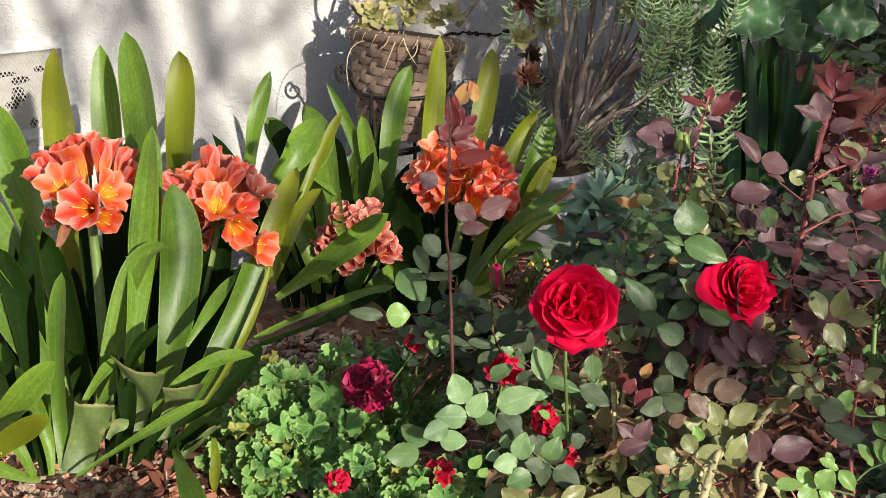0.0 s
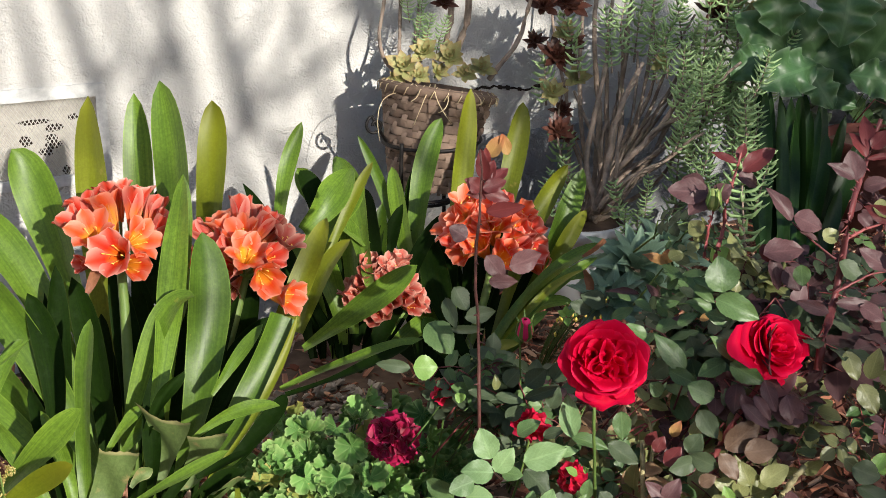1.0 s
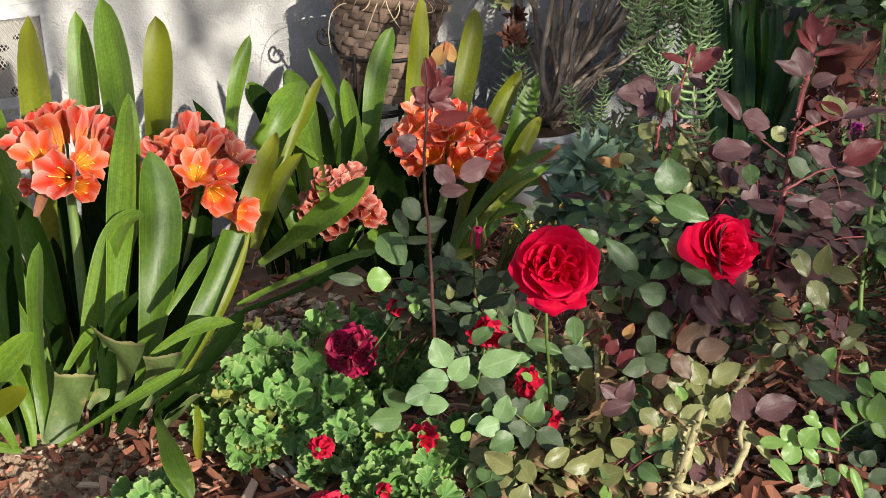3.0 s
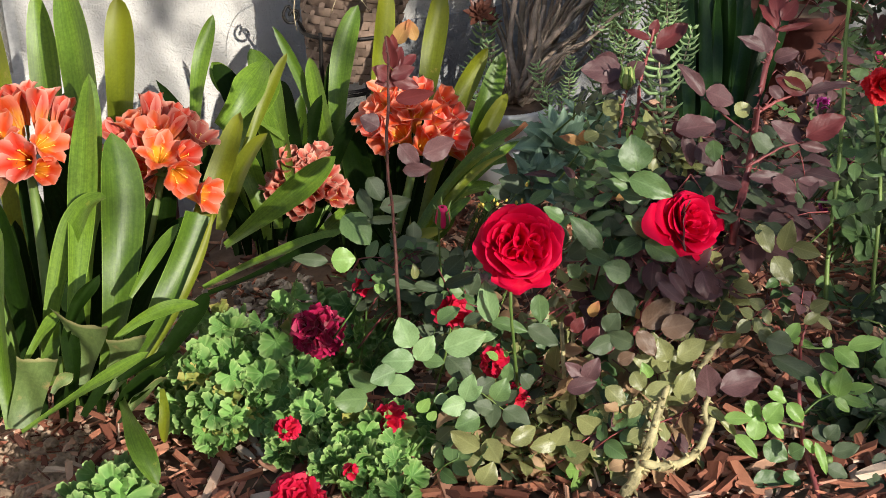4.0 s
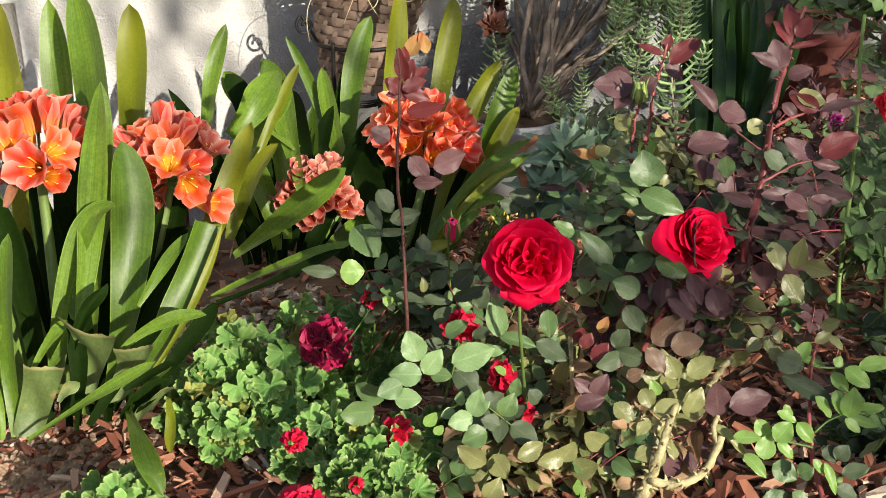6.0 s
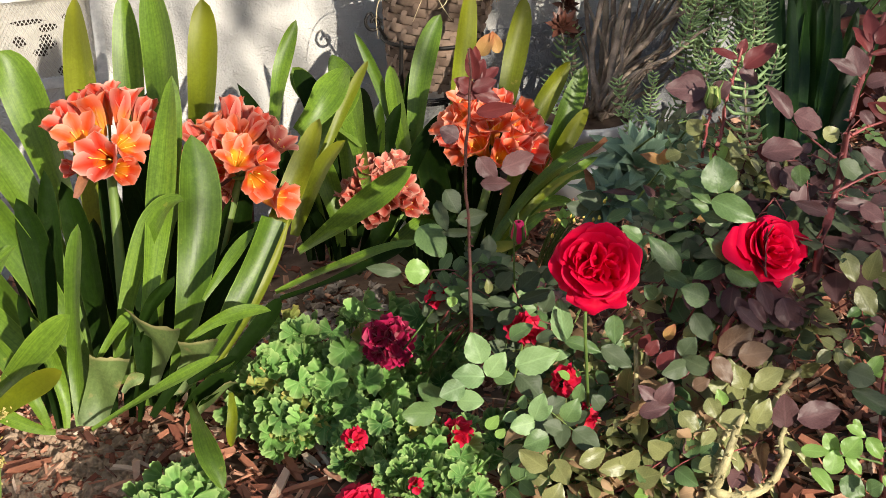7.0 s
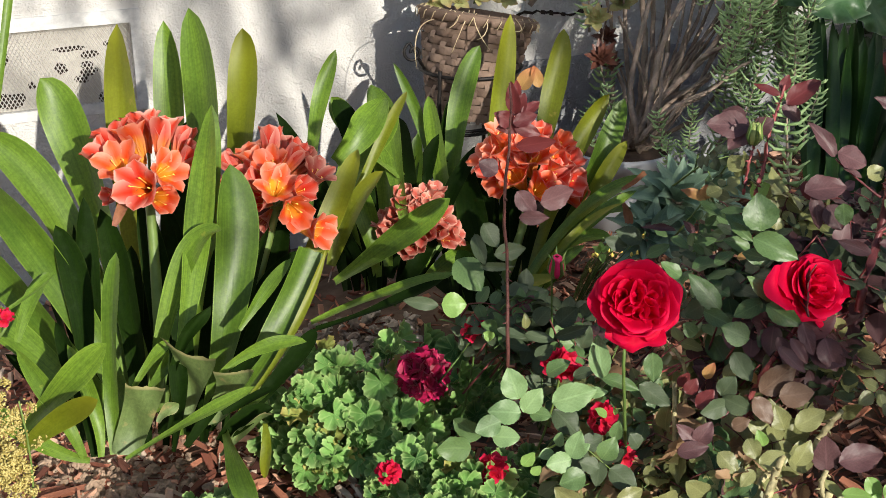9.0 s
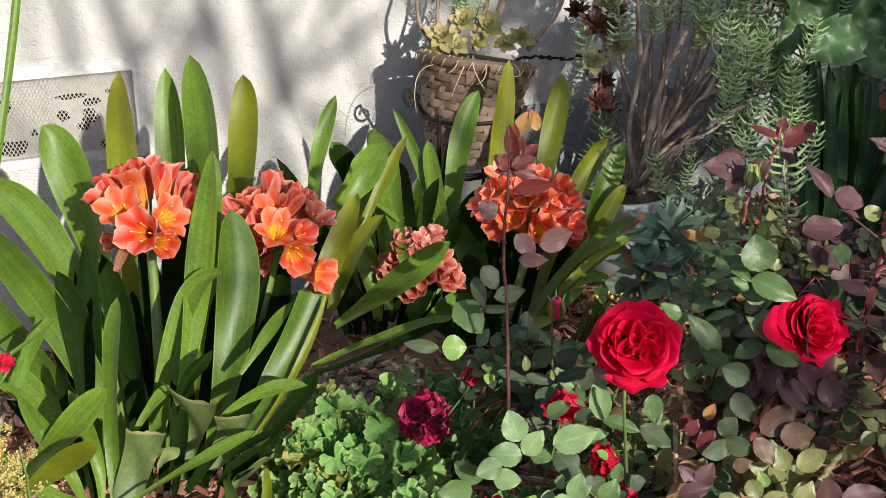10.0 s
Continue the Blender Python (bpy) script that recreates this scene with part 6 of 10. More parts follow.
leaf_at(plant, "green", 0.603, 1.308, 0.210, 49, -85, 28, 0.046, 0.037)
leaf_to(plant, "green", (0.985, 1.259, 0.472), (0.986, 1.274, 0.519), 0.046, 0.20)
leaf_to(plant, "green", (0.964, 1.246, 0.472), (1.005, 1.204, 0.453), 0.034, 0.20)
leaf_to(plant, "green", (0.976, 1.315, 0.473), (1.008, 1.281, 0.459), 0.016, 0.60)
leaf_to(plant, "green", (0.986, 1.326, 0.457), (1.004, 1.298, 0.440), 0.016, 0.50)
leaf_to(plant, "green", (0.997, 1.419, 0.454), (1.022, 1.386, 0.436), 0.014, 0.60)
leaf_to(plant, "autumn", (1.034, 1.454, 0.439), (0.998, 1.470, 0.453), 0.018, 0.30)
leaf_to(plant, "autumn", (1.033, 1.454, 0.439), (1.032, 1.456, 0.460), 0.020, 0.30)
leaf_to(plant, "green", (0.942, 1.460, 0.362), (0.971, 1.445, 0.381), 0.018, 0.50)
leaf_to(plant, "dusk", (0.965, 1.511, 0.362), (0.930, 1.528, 0.378), 0.029, 0.20)
leaf_to(plant, "dusk", (0.944, 1.517, 0.353), (0.913, 1.530, 0.366), 0.024, 0.20)
leaf_to(plant, "purple", (0.987, 1.456, 0.397), (0.940, 1.474, 0.403), 0.011, 0.40)
leaf_to(plant, "green", (1.003, 1.301, 0.428), (0.970, 1.316, 0.441), 0.020, 0.40)
leaf_to(plant, "green", (0.957, 1.315, 0.408), (0.980, 1.303, 0.426), 0.017, 0.40)
leaf_to(plant, "green", (1.001, 1.254, 0.431), (0.966, 1.268, 0.441), 0.024, 0.20)
leaf_to(plant, "green", (0.963, 1.432, 0.399), (0.979, 1.408, 0.389), 0.015, 0.50)
leaf_to(plant, "purple", (0.994, 1.419, 0.406), (0.979, 1.427, 0.423), 0.011, 0.40)
leaf_to(plant, "green", (0.985, 1.396, 0.400), (1.005, 1.380, 0.410), 0.012, 0.50)
leaf_to(plant, "green", (0.937, 1.356, 0.373), (0.910, 1.372, 0.394), 0.022, 0.40)
leaf_to(plant, "green", (0.922, 1.242, 0.378), (0.890, 1.273, 0.423), 0.028, 0.25)
leaf_to(plant, "dusk", (0.910, 1.313, 0.360), (0.904, 1.323, 0.390), 0.019, 0.20)
leaf_to(plant, "green", (0.986, 1.215, 0.392), (0.956, 1.238, 0.423), 0.022, 0.30)
leaf_to(plant, "dusk", (0.972, 1.285, 0.367), (0.965, 1.295, 0.398), 0.026, 0.10)
leaf_to(plant, "green", (0.982, 1.237, 0.381), (0.942, 1.240, 0.366), 0.026, 0.30)
leaf_to(plant, "green", (0.964, 1.205, 0.396), (0.994, 1.168, 0.377), 0.027, 0.20)
leaf_to(plant, "green", (0.926, 1.182, 0.365), (0.894, 1.198, 0.381), 0.031, 0.40)
leaf_to(plant, "green", (0.903, 1.251, 0.377), (0.927, 1.222, 0.365), 0.022, 0.30)
leaf_to(plant, "dusk", (0.924, 1.285, 0.367), (0.896, 1.284, 0.356), 0.027, 0.20)
leaf_to(plant, "green", (0.899, 1.258, 0.339), (0.883, 1.265, 0.356), 0.020, 0.30)
leaf_to(plant, "pale", (1.088, 1.414, 0.442), (1.107, 1.411, 0.473), 0.017, 0.30)
leaf_to(plant, "pale", (1.092, 1.425, 0.441), (1.091, 1.427, 0.464), 0.010, 0.30)
leaf_to(plant, "green", (1.010, 1.385, 0.449), (1.036, 1.363, 0.455), 0.012, 0.60)
leaf_to(plant, "dusk", (0.970, 1.373, 0.390), (0.945, 1.381, 0.399), 0.013, 0.60)
leaf_to(plant, "green", (0.979, 1.371, 0.395), (0.963, 1.377, 0.410), 0.012, 0.50)
leaf_to(plant, "purple", (0.995, 1.339, 0.397), (0.969, 1.346, 0.403), 0.011, 0.50)
leaf_to(plant, "pale", (0.932, 1.571, 0.325), (0.918, 1.573, 0.335), 0.011, 0.50)
leaf_to(plant, "pale", (0.932, 1.571, 0.325), (0.941, 1.562, 0.336), 0.011, 0.50)
leaf_to(plant, "pale", (0.932, 1.570, 0.323), (0.928, 1.557, 0.314), 0.011, 0.40)
leaf_to(plant, "pale", (0.932, 1.571, 0.325), (0.930, 1.571, 0.342), 0.011, 0.40)
leaf_to(plant, "dusk", (1.031, 1.379, 0.414), (1.008, 1.389, 0.428), 0.015, 0.50)
leaf_to(plant, "green", (1.020, 1.432, 0.407), (1.033, 1.425, 0.426), 0.011, 0.40)
leaf_to(plant, "green", (0.984, 1.510, 0.379), (0.996, 1.490, 0.372), 0.013, 0.50)
leaf_to(plant, "autumn", (0.996, 1.319, 0.407), (1.011, 1.307, 0.418), 0.011, 0.40)
leaf_to(plant, "dusk", (1.036, 1.293, 0.445), (1.053, 1.281, 0.456), 0.011, 0.50)
leaf_to(plant, "dusk", (1.080, 1.449, 0.452), (1.096, 1.429, 0.448), 0.012, 0.60)
leaf_to(plant, "fresh", (0.662, 1.293, 0.277), (0.653, 1.308, 0.317), 0.034, 0.25)
leaf_to(plant, "fresh", (0.669, 1.293, 0.256), (0.693, 1.289, 0.289), 0.028, 0.25)
leaf_to(plant, "fresh", (0.659, 1.278, 0.266), (0.618, 1.292, 0.270), 0.032, 0.25)
leaf_to(plant, "fresh", (0.621, 1.283, 0.237), (0.651, 1.263, 0.240), 0.028, 0.25)
leaf_to(plant, "fresh", (0.630, 1.277, 0.261), (0.596, 1.281, 0.251), 0.028, 0.25)
leaf_to(plant, "fresh", (0.700, 1.274, 0.274), (0.752, 1.251, 0.294), 0.037, 0.25)
leaf_to(plant, "fresh", (0.758, 1.251, 0.309), (0.758, 1.268, 0.363), 0.028, 0.25)
leaf_to(plant, "green", (0.816, 1.228, 0.346), (0.809, 1.210, 0.313), 0.024, 0.25)
leaf_to(plant, "green", (0.771, 1.274, 0.296), (0.811, 1.244, 0.285), 0.019, 0.25)
leaf_to(plant, "dusk", (0.823, 1.266, 0.278), (0.853, 1.235, 0.256), 0.027, 0.25)
leaf_to(plant, "fresh", (0.746, 1.268, 0.281), (0.769, 1.252, 0.287), 0.015, 0.25)
leaf_to(plant, "green", (0.680, 1.297, 0.251), (0.703, 1.279, 0.251), 0.022, 0.25)
leaf_to(plant, "dusk", (0.726, 1.316, 0.235), (0.749, 1.286, 0.208), 0.038, 0.25)
leaf_to(plant, "dusk", (0.680, 1.401, 0.323), (0.712, 1.375, 0.315), 0.014, 0.25)
leaf_to(plant, "dusk", (0.713, 1.383, 0.318), (0.746, 1.358, 0.313), 0.015, 0.25)
leaf_to(plant, "dusk", (0.748, 1.365, 0.314), (0.792, 1.345, 0.332), 0.017, 0.25)
leaf_to(plant, "dusk", (0.736, 1.398, 0.322), (0.754, 1.393, 0.345), 0.027, 0.25)
leaf_to(plant, "dusk", (0.762, 1.385, 0.321), (0.788, 1.377, 0.346), 0.028, 0.25)
leaf_to(plant, "dusk", (0.797, 1.373, 0.329), (0.816, 1.368, 0.355), 0.027, 0.25)
leaf_to(plant, "dusk", (0.778, 1.346, 0.302), (0.791, 1.345, 0.331), 0.023, 0.25)
leaf_to(plant, "dusk", (0.721, 1.366, 0.288), (0.743, 1.357, 0.307), 0.020, 0.25)
leaf_to(plant, "green", (0.715, 1.321, 0.287), (0.743, 1.310, 0.308), 0.023, 0.25)
leaf_to(plant, "dusk", (0.755, 1.321, 0.276), (0.780, 1.307, 0.289), 0.018, 0.25)
leaf_to(plant, "olive", (0.715, 1.385, 0.324), (0.715, 1.388, 0.347), 0.012, 0.25)
leaf_to(plant, "pale", (0.674, 1.399, 0.311), (0.661, 1.402, 0.321), 0.015, 0.25)
leaf_to(plant, "fresh", (0.695, 1.209, 0.231), (0.709, 1.211, 0.266), 0.024, 0.25)
leaf_to(plant, "fresh", (0.696, 1.208, 0.229), (0.664, 1.214, 0.225), 0.027, 0.25)
leaf_to(plant, "fresh", (0.695, 1.210, 0.232), (0.717, 1.201, 0.251), 0.017, 0.25)
leaf_to(plant, "fresh", (0.685, 1.236, 0.227), (0.665, 1.237, 0.223), 0.015, 0.25)
leaf_to(plant, "fresh", (0.691, 1.236, 0.233), (0.695, 1.236, 0.253), 0.015, 0.25)
leaf_to(plant, "green", (0.709, 1.194, 0.212), (0.676, 1.199, 0.203), 0.029, 0.25)
leaf_to(plant, "green", (0.730, 1.193, 0.230), (0.747, 1.190, 0.259), 0.027, 0.25)
leaf_to(plant, "green", (0.766, 1.224, 0.231), (0.772, 1.226, 0.257), 0.018, 0.25)
leaf_to(plant, "dusk", (0.802, 1.222, 0.212), (0.792, 1.229, 0.233), 0.022, 0.25)
leaf_to(plant, "dusk", (0.743, 1.219, 0.197), (0.719, 1.229, 0.208), 0.022, 0.25)
leaf_to(plant, "pale", (0.647, 1.246, 0.209), (0.661, 1.241, 0.229), 0.017, 0.25)
leaf_to(plant, "pale", (0.656, 1.237, 0.199), (0.666, 1.232, 0.213), 0.013, 0.25)
leaf_to(plant, "pale", (0.771, 1.254, 0.249), (0.755, 1.259, 0.261), 0.013, 0.25)
leaf_to(plant, "pale", (0.782, 1.249, 0.251), (0.777, 1.250, 0.263), 0.007, 0.25)
leaf_to(plant, "red", (0.857, 1.207, 0.288), (0.869, 1.204, 0.310), 0.018, 0.25)
leaf_to(plant, "red", (0.861, 1.188, 0.277), (0.881, 1.183, 0.302), 0.021, 0.25)
leaf_to(plant, "red", (0.860, 1.229, 0.287), (0.871, 1.225, 0.307), 0.015, 0.25)
leaf_to(plant, "red", (0.896, 1.196, 0.253), (0.912, 1.187, 0.264), 0.012, 0.25)
leaf_to(plant, "purple", (0.855, 1.172, 0.235), (0.833, 1.187, 0.260), 0.019, 0.25)
leaf_to(plant, "purple", (0.854, 1.172, 0.234), (0.873, 1.169, 0.264), 0.024, 0.25)
leaf_to(plant, "purple", (0.826, 1.171, 0.229), (0.860, 1.153, 0.241), 0.022, 0.25)
leaf_to(plant, "brown", (0.930, 1.155, 0.302), (0.974, 1.144, 0.339), 0.036, 0.25)
leaf_to(plant, "brown", (0.945, 1.136, 0.303), (0.982, 1.116, 0.312), 0.032, 0.25)
leaf_to(plant, "brown", (0.923, 1.156, 0.297), (0.935, 1.131, 0.269), 0.025, 0.25)
leaf_to(plant, "purple", (0.947, 1.152, 0.365), (0.969, 1.122, 0.339), 0.016, 0.25)
leaf_to(plant, "purple", (0.968, 1.156, 0.371), (0.980, 1.132, 0.344), 0.014, 0.25)
leaf_to(plant, "olive", (0.957, 1.132, 0.254), (0.948, 1.144, 0.285), 0.026, 0.25)
leaf_to(plant, "olive", (0.964, 1.121, 0.263), (0.997, 1.109, 0.286), 0.028, 0.25)
leaf_to(plant, "olive", (0.908, 1.141, 0.248), (0.913, 1.122, 0.227), 0.023, 0.25)
leaf_to(plant, "olive", (0.911, 1.117, 0.224), (0.945, 1.100, 0.239), 0.025, 0.25)
leaf_to(plant, "olive", (0.946, 1.091, 0.229), (0.965, 1.090, 0.261), 0.024, 0.25)
leaf_to(plant, "olive", (0.873, 1.150, 0.231), (0.888, 1.126, 0.210), 0.025, 0.25)
leaf_to(plant, "olive", (0.885, 1.135, 0.209), (0.905, 1.113, 0.199), 0.020, 0.25)
leaf_to(plant, "olive", (0.905, 1.117, 0.217), (0.883, 1.112, 0.200), 0.017, 0.25)
leaf_to(plant, "autumn", (0.891, 1.219, 0.297), (0.902, 1.216, 0.319), 0.015, 0.25)
leaf_to(plant, "autumn", (0.944, 1.182, 0.297), (0.935, 1.188, 0.318), 0.011, 0.25)
leaf_to(plant, "pale", (0.926, 1.129, 0.239), (0.918, 1.135, 0.261), 0.017, 0.25)
leaf_to(plant, "dusk", (0.918, 1.201, 0.339), (0.930, 1.174, 0.308), 0.027, 0.25)
leaf_to(plant, "olive", (0.915, 1.207, 0.295), (0.928, 1.206, 0.323), 0.018, 0.25)
leaf_to(plant, "brown", (0.903, 1.168, 0.250), (0.922, 1.158, 0.263), 0.019, 0.25)
leaf_at(plant, "green", 0.655, 1.483, 0.396, -44, 22, -167, 0.055, 0.045)
leaf_at(plant, "pale", 0.619, 1.449, 0.349, -1, 68, -113, 0.034, 0.034)
leaf_at(plant, "dusk", 0.608, 1.433, 0.357, 17, -64, 48, 0.048, 0.018)
leaf_at(plant, "dusk", 0.678, 1.446, 0.460, -64, 19, -169, 0.037, 0.028)
leaf_at(plant, "dusk", 0.671, 1.459, 0.440, -41, 30, 155, 0.051, 0.020)
leaf_at(plant, "dusk", 0.683, 1.422, 0.424, 1, 68, -88, 0.047, 0.024)
leaf_at(plant, "purple", 0.750, 1.423, 0.487, 62, 77, -28, 0.052, 0.034)
leaf_at(plant, "purple", 0.725, 1.443, 0.500, -76, 37, 170, 0.041, 0.026)
leaf_at(plant, "purple", 0.724, 1.433, 0.466, -5, 82, -117, 0.041, 0.020)
leaf_at(plant, "purple", 0.706, 1.465, 0.521, 43, -43, 27, 0.029, 0.027)
leaf_at(plant, "dusk", 0.666, 1.431, 0.406, -2, 87, -115, 0.048, 0.013)
leaf_at(plant, "red", 0.709, 1.420, 0.615, 94, -8, -32, 0.044, 0.019)
leaf_at(plant, "red", 0.705, 1.415, 0.603, 65, -50, 27, 0.032, 0.022)
leaf_at(plant, "red", 0.701, 1.410, 0.607, 35, 57, -75, 0.033, 0.019)
leaf_at(plant, "red", 0.706, 1.408, 0.576, 64, 73, -70, 0.055, 0.020)
leaf_at(plant, "autumn", 0.727, 1.444, 0.639, 81, 27, -50, 0.035, 0.021)
leaf_at(plant, "autumn", 0.750, 1.435, 0.642, 89, -18, -13, 0.031, 0.016)
scatter(plant, (1.046, 1.147, 0.319), (0.036, 0.030, 0.086), 36, "purple olive dusk purple", 0.026, 0.042, 84)
leaf_at(plant, "red", 0.710, 1.420, 0.612, 64, 10, -51, 0.032, 0.019)
leaf_at(plant, "red", 0.719, 1.420, 0.600, 2, -70, 92, 0.037, 0.019)
leaf_at(plant, "red", 0.715, 1.413, 0.615, 33, 36, -56, 0.032, 0.016)
leaf_at(plant, "red", 0.705, 1.417, 0.603, -49, 63, -163, 0.038, 0.019)
leaf_at(plant, "red", 0.717, 1.431, 0.631, 90, -4, -34, 0.026, 0.012)
leaf_at(plant, "purple", 0.994, 1.089, 0.211, 87, -8, -23, 0.051, 0.035)
leaf_at(plant, "purple", 1.001, 1.077, 0.229, 13, 48, -95, 0.059, 0.036)
leaf_at(plant, "purple", 0.960, 1.172, 0.367, -66, 19, -176, 0.052, 0.020)
leaf_at(plant, "purple", 0.995, 1.171, 0.381, -61, 24, 149, 0.044, 0.020)
leaf_at(plant, "purple", 1.017, 1.151, 0.364, -60, 24, 149, 0.044, 0.030)
leaf_at(plant, "olive", 1.103, 1.145, 0.413, -52, 9, 172, 0.040, 0.026)
leaf_at(plant, "olive", 1.127, 1.123, 0.378, 89, 10, -43, 0.045, 0.024)
leaf_at(plant, "olive", 1.138, 1.118, 0.385, -23, 73, -172, 0.039, 0.023)
leaf_at(plant, "olive", 1.109, 1.119, 0.376, -58, 25, 168, 0.043, 0.028)
leaf_at(plant, "olive", 0.962, 1.096, 0.210, 46, -14, -43, 0.043, 0.032)
leaf_at(plant, "olive", 0.885, 1.110, 0.170, -6, 62, -98, 0.056, 0.028)
leaf_at(plant, "olive", 0.862, 1.144, 0.170, 97, -54, -31, 0.039, 0.031)
leaf_at(plant, "olive", 0.860, 1.158, 0.185, 55, 54, -93, 0.039, 0.025)
leaf_at(plant, "olive", 0.814, 1.156, 0.140, 52, 56, -86, 0.040, 0.030)
leaf_at(plant, "olive", 0.849, 1.141, 0.161, -52, 6, 176, 0.033, 0.023)
leaf_at(plant, "olive", 0.876, 1.135, 0.152, -33, -25, 157, 0.044, 0.026)
leaf_at(plant, "olive", 0.859, 1.113, 0.114, 44, 56, -84, 0.035, 0.025)
leaf_at(plant, "olive", 0.809, 1.166, 0.163, -32, -72, 115, 0.038, 0.026)
leaf_at(plant, "olive", 0.878, 1.116, 0.136, 80, 29, -37, 0.034, 0.024)
leaf_at(plant, "olive", 0.805, 1.166, 0.153, 90, 28, -32, 0.036, 0.025)
leaf_at(plant, "olive", 0.726, 1.208, 0.164, -64, 37, 145, 0.037, 0.032)
leaf_at(plant, "olive", 0.750, 1.184, 0.164, 29, 52, -66, 0.041, 0.025)
leaf_at(plant, "olive", 0.714, 1.205, 0.154, 73, -61, -23, 0.044, 0.031)
leaf_at(plant, "olive", 0.707, 1.189, 0.110, 78, 30, -33, 0.035, 0.030)
leaf_at(plant, "green", 1.062, 1.202, 0.520, -82, 9, 147, 0.029, 0.023)
leaf_at(plant, "dusk", 0.879, 1.108, 0.148, 10, 76, -116, 0.056, 0.016)
leaf_at(plant, "dusk", 0.916, 1.153, 0.281, 66, -72, -17, 0.037, 0.028)
leaf_at(plant, "dusk", 0.898, 1.174, 0.282, -23, -74, 113, 0.040, 0.027)
leaf_at(plant, "dusk", 0.891, 1.181, 0.292, 73, 25, -56, 0.031, 0.027)
stem(plant, "cane", (0.677, 1.359, 0.271), (0.678, 1.372, 0.483), (0.686, 1.393, 0.668), 0.0028, 0.0014, M_STEM_DARK, thorns=6)
stem(plant, "cane", (0.832, 1.063, 0.083), (0.870, 1.081, 0.123), (0.893, 1.079, 0.186), 0.0090, 0.0072, M_CANE, thorns=9)
stem(plant, "cane", (0.882, 1.080, 0.154), (0.926, 1.047, 0.159), (0.970, 1.050, 0.209), 0.0066, 0.0048, M_CANE, thorns=8)
stem(plant, "cane", (0.886, 1.075, 0.173), (0.904, 1.083, 0.206), (0.939, 1.105, 0.234), 0.0062, 0.0045, M_CANE, thorns=7)
stem(plant, "cane", (0.963, 1.050, 0.202), (0.963, 1.059, 0.217), (0.971, 1.063, 0.234), 0.0040, 0.0030, M_CANE, thorns=4)
stem(plant, "cane", (0.893, 1.113, 0.181), (0.912, 1.113, 0.198), (0.939, 1.119, 0.213), 0.0055, 0.0045, M_CANE, thorns=5)
stem(plant, "cane", (0.979, 1.108, 0.207), (1.000, 1.115, 0.240), (1.035, 1.124, 0.269), 0.0052, 0.0040, M_CANE, thorns=7)
stem(plant, "cane", (0.841, 1.159, 0.005), (0.852, 1.201, 0.096), (0.867, 1.245, 0.283), 0.0040, 0.0030, M_CANE, thorns=6)
stem(plant, "cane", (0.805, 1.261, 0.195), (0.767, 1.212, 0.315), (0.760, 1.205, 0.374), 0.0024, 0.0022, M_STEM)
stem(plant, "cane", (0.955, 1.219, 0.183), (0.973, 1.209, 0.286), (1.020, 1.200, 0.364), 0.0045, 0.0030, M_STEM_RED, thorns=6)
stem(plant, "cane", (0.878, 1.275, 0.133), (0.912, 1.288, 0.224), (0.913, 1.325, 0.284), 0.0032, 0.0024, M_CANE, thorns=4)
leaf_to(plant, "purple", (1.086, 1.255, 0.561), (1.061, 1.282, 0.603), 0.021)
leaf_to(plant, "purple", (1.089, 1.256, 0.567), (1.119, 1.234, 0.552), 0.034)
leaf_to(plant, "purple", (1.090, 1.248, 0.552), (1.109, 1.227, 0.539), 0.011)
leaf_to(plant, "olive", (1.117, 1.226, 0.538), (1.138, 1.224, 0.549), 0.023)
leaf_to(plant, "purple", (1.173, 1.237, 0.612), (1.174, 1.259, 0.647), 0.030)
leaf_to(plant, "purple", (1.170, 1.239, 0.614), (1.136, 1.255, 0.635), 0.018)
leaf_to(plant, "purple", (1.177, 1.229, 0.603), (1.201, 1.209, 0.616), 0.021)
leaf_to(plant, "red", (1.190, 1.243, 0.641), (1.183, 1.272, 0.669), 0.020)
leaf_to(plant, "red", (1.189, 1.242, 0.638), (1.229, 1.219, 0.647), 0.009)
leaf_to(plant, "red", (1.199, 1.244, 0.650), (1.218, 1.239, 0.675), 0.021)
leaf_to(plant, "red", (1.194, 1.247, 0.651), (1.207, 1.275, 0.689), 0.020)
leaf_to(plant, "red", (1.205, 1.193, 0.563), (1.175, 1.218, 0.581), 0.023)
leaf_to(plant, "olive", (1.183, 1.214, 0.580), (1.220, 1.199, 0.569), 0.029)
leaf_to(plant, "purple", (1.205, 1.193, 0.562), (1.262, 1.169, 0.575), 0.017)
leaf_to(plant, "purple", (1.186, 1.172, 0.504), (1.158, 1.203, 0.528), 0.026)
leaf_to(plant, "red", (1.180, 1.157, 0.517), (1.226, 1.137, 0.543), 0.035)
leaf_to(plant, "purple", (1.184, 1.171, 0.501), (1.217, 1.153, 0.493), 0.015)
leaf_to(plant, "dusk", (1.130, 1.206, 0.513), (1.157, 1.188, 0.486), 0.027)
leaf_to(plant, "purple", (1.165, 1.219, 0.571), (1.178, 1.203, 0.553), 0.017)
leaf_to(plant, "purple", (1.115, 1.187, 0.463), (1.165, 1.166, 0.459), 0.018)
leaf_to(plant, "purple", (1.171, 1.155, 0.458), (1.208, 1.137, 0.452), 0.014)
leaf_to(plant, "purple", (1.142, 1.171, 0.461), (1.160, 1.142, 0.447), 0.023)
leaf_to(plant, "purple", (1.104, 1.186, 0.451), (1.073, 1.216, 0.462), 0.018)
leaf_to(plant, "purple", (1.066, 1.413, 0.557), (1.014, 1.443, 0.558), 0.039)
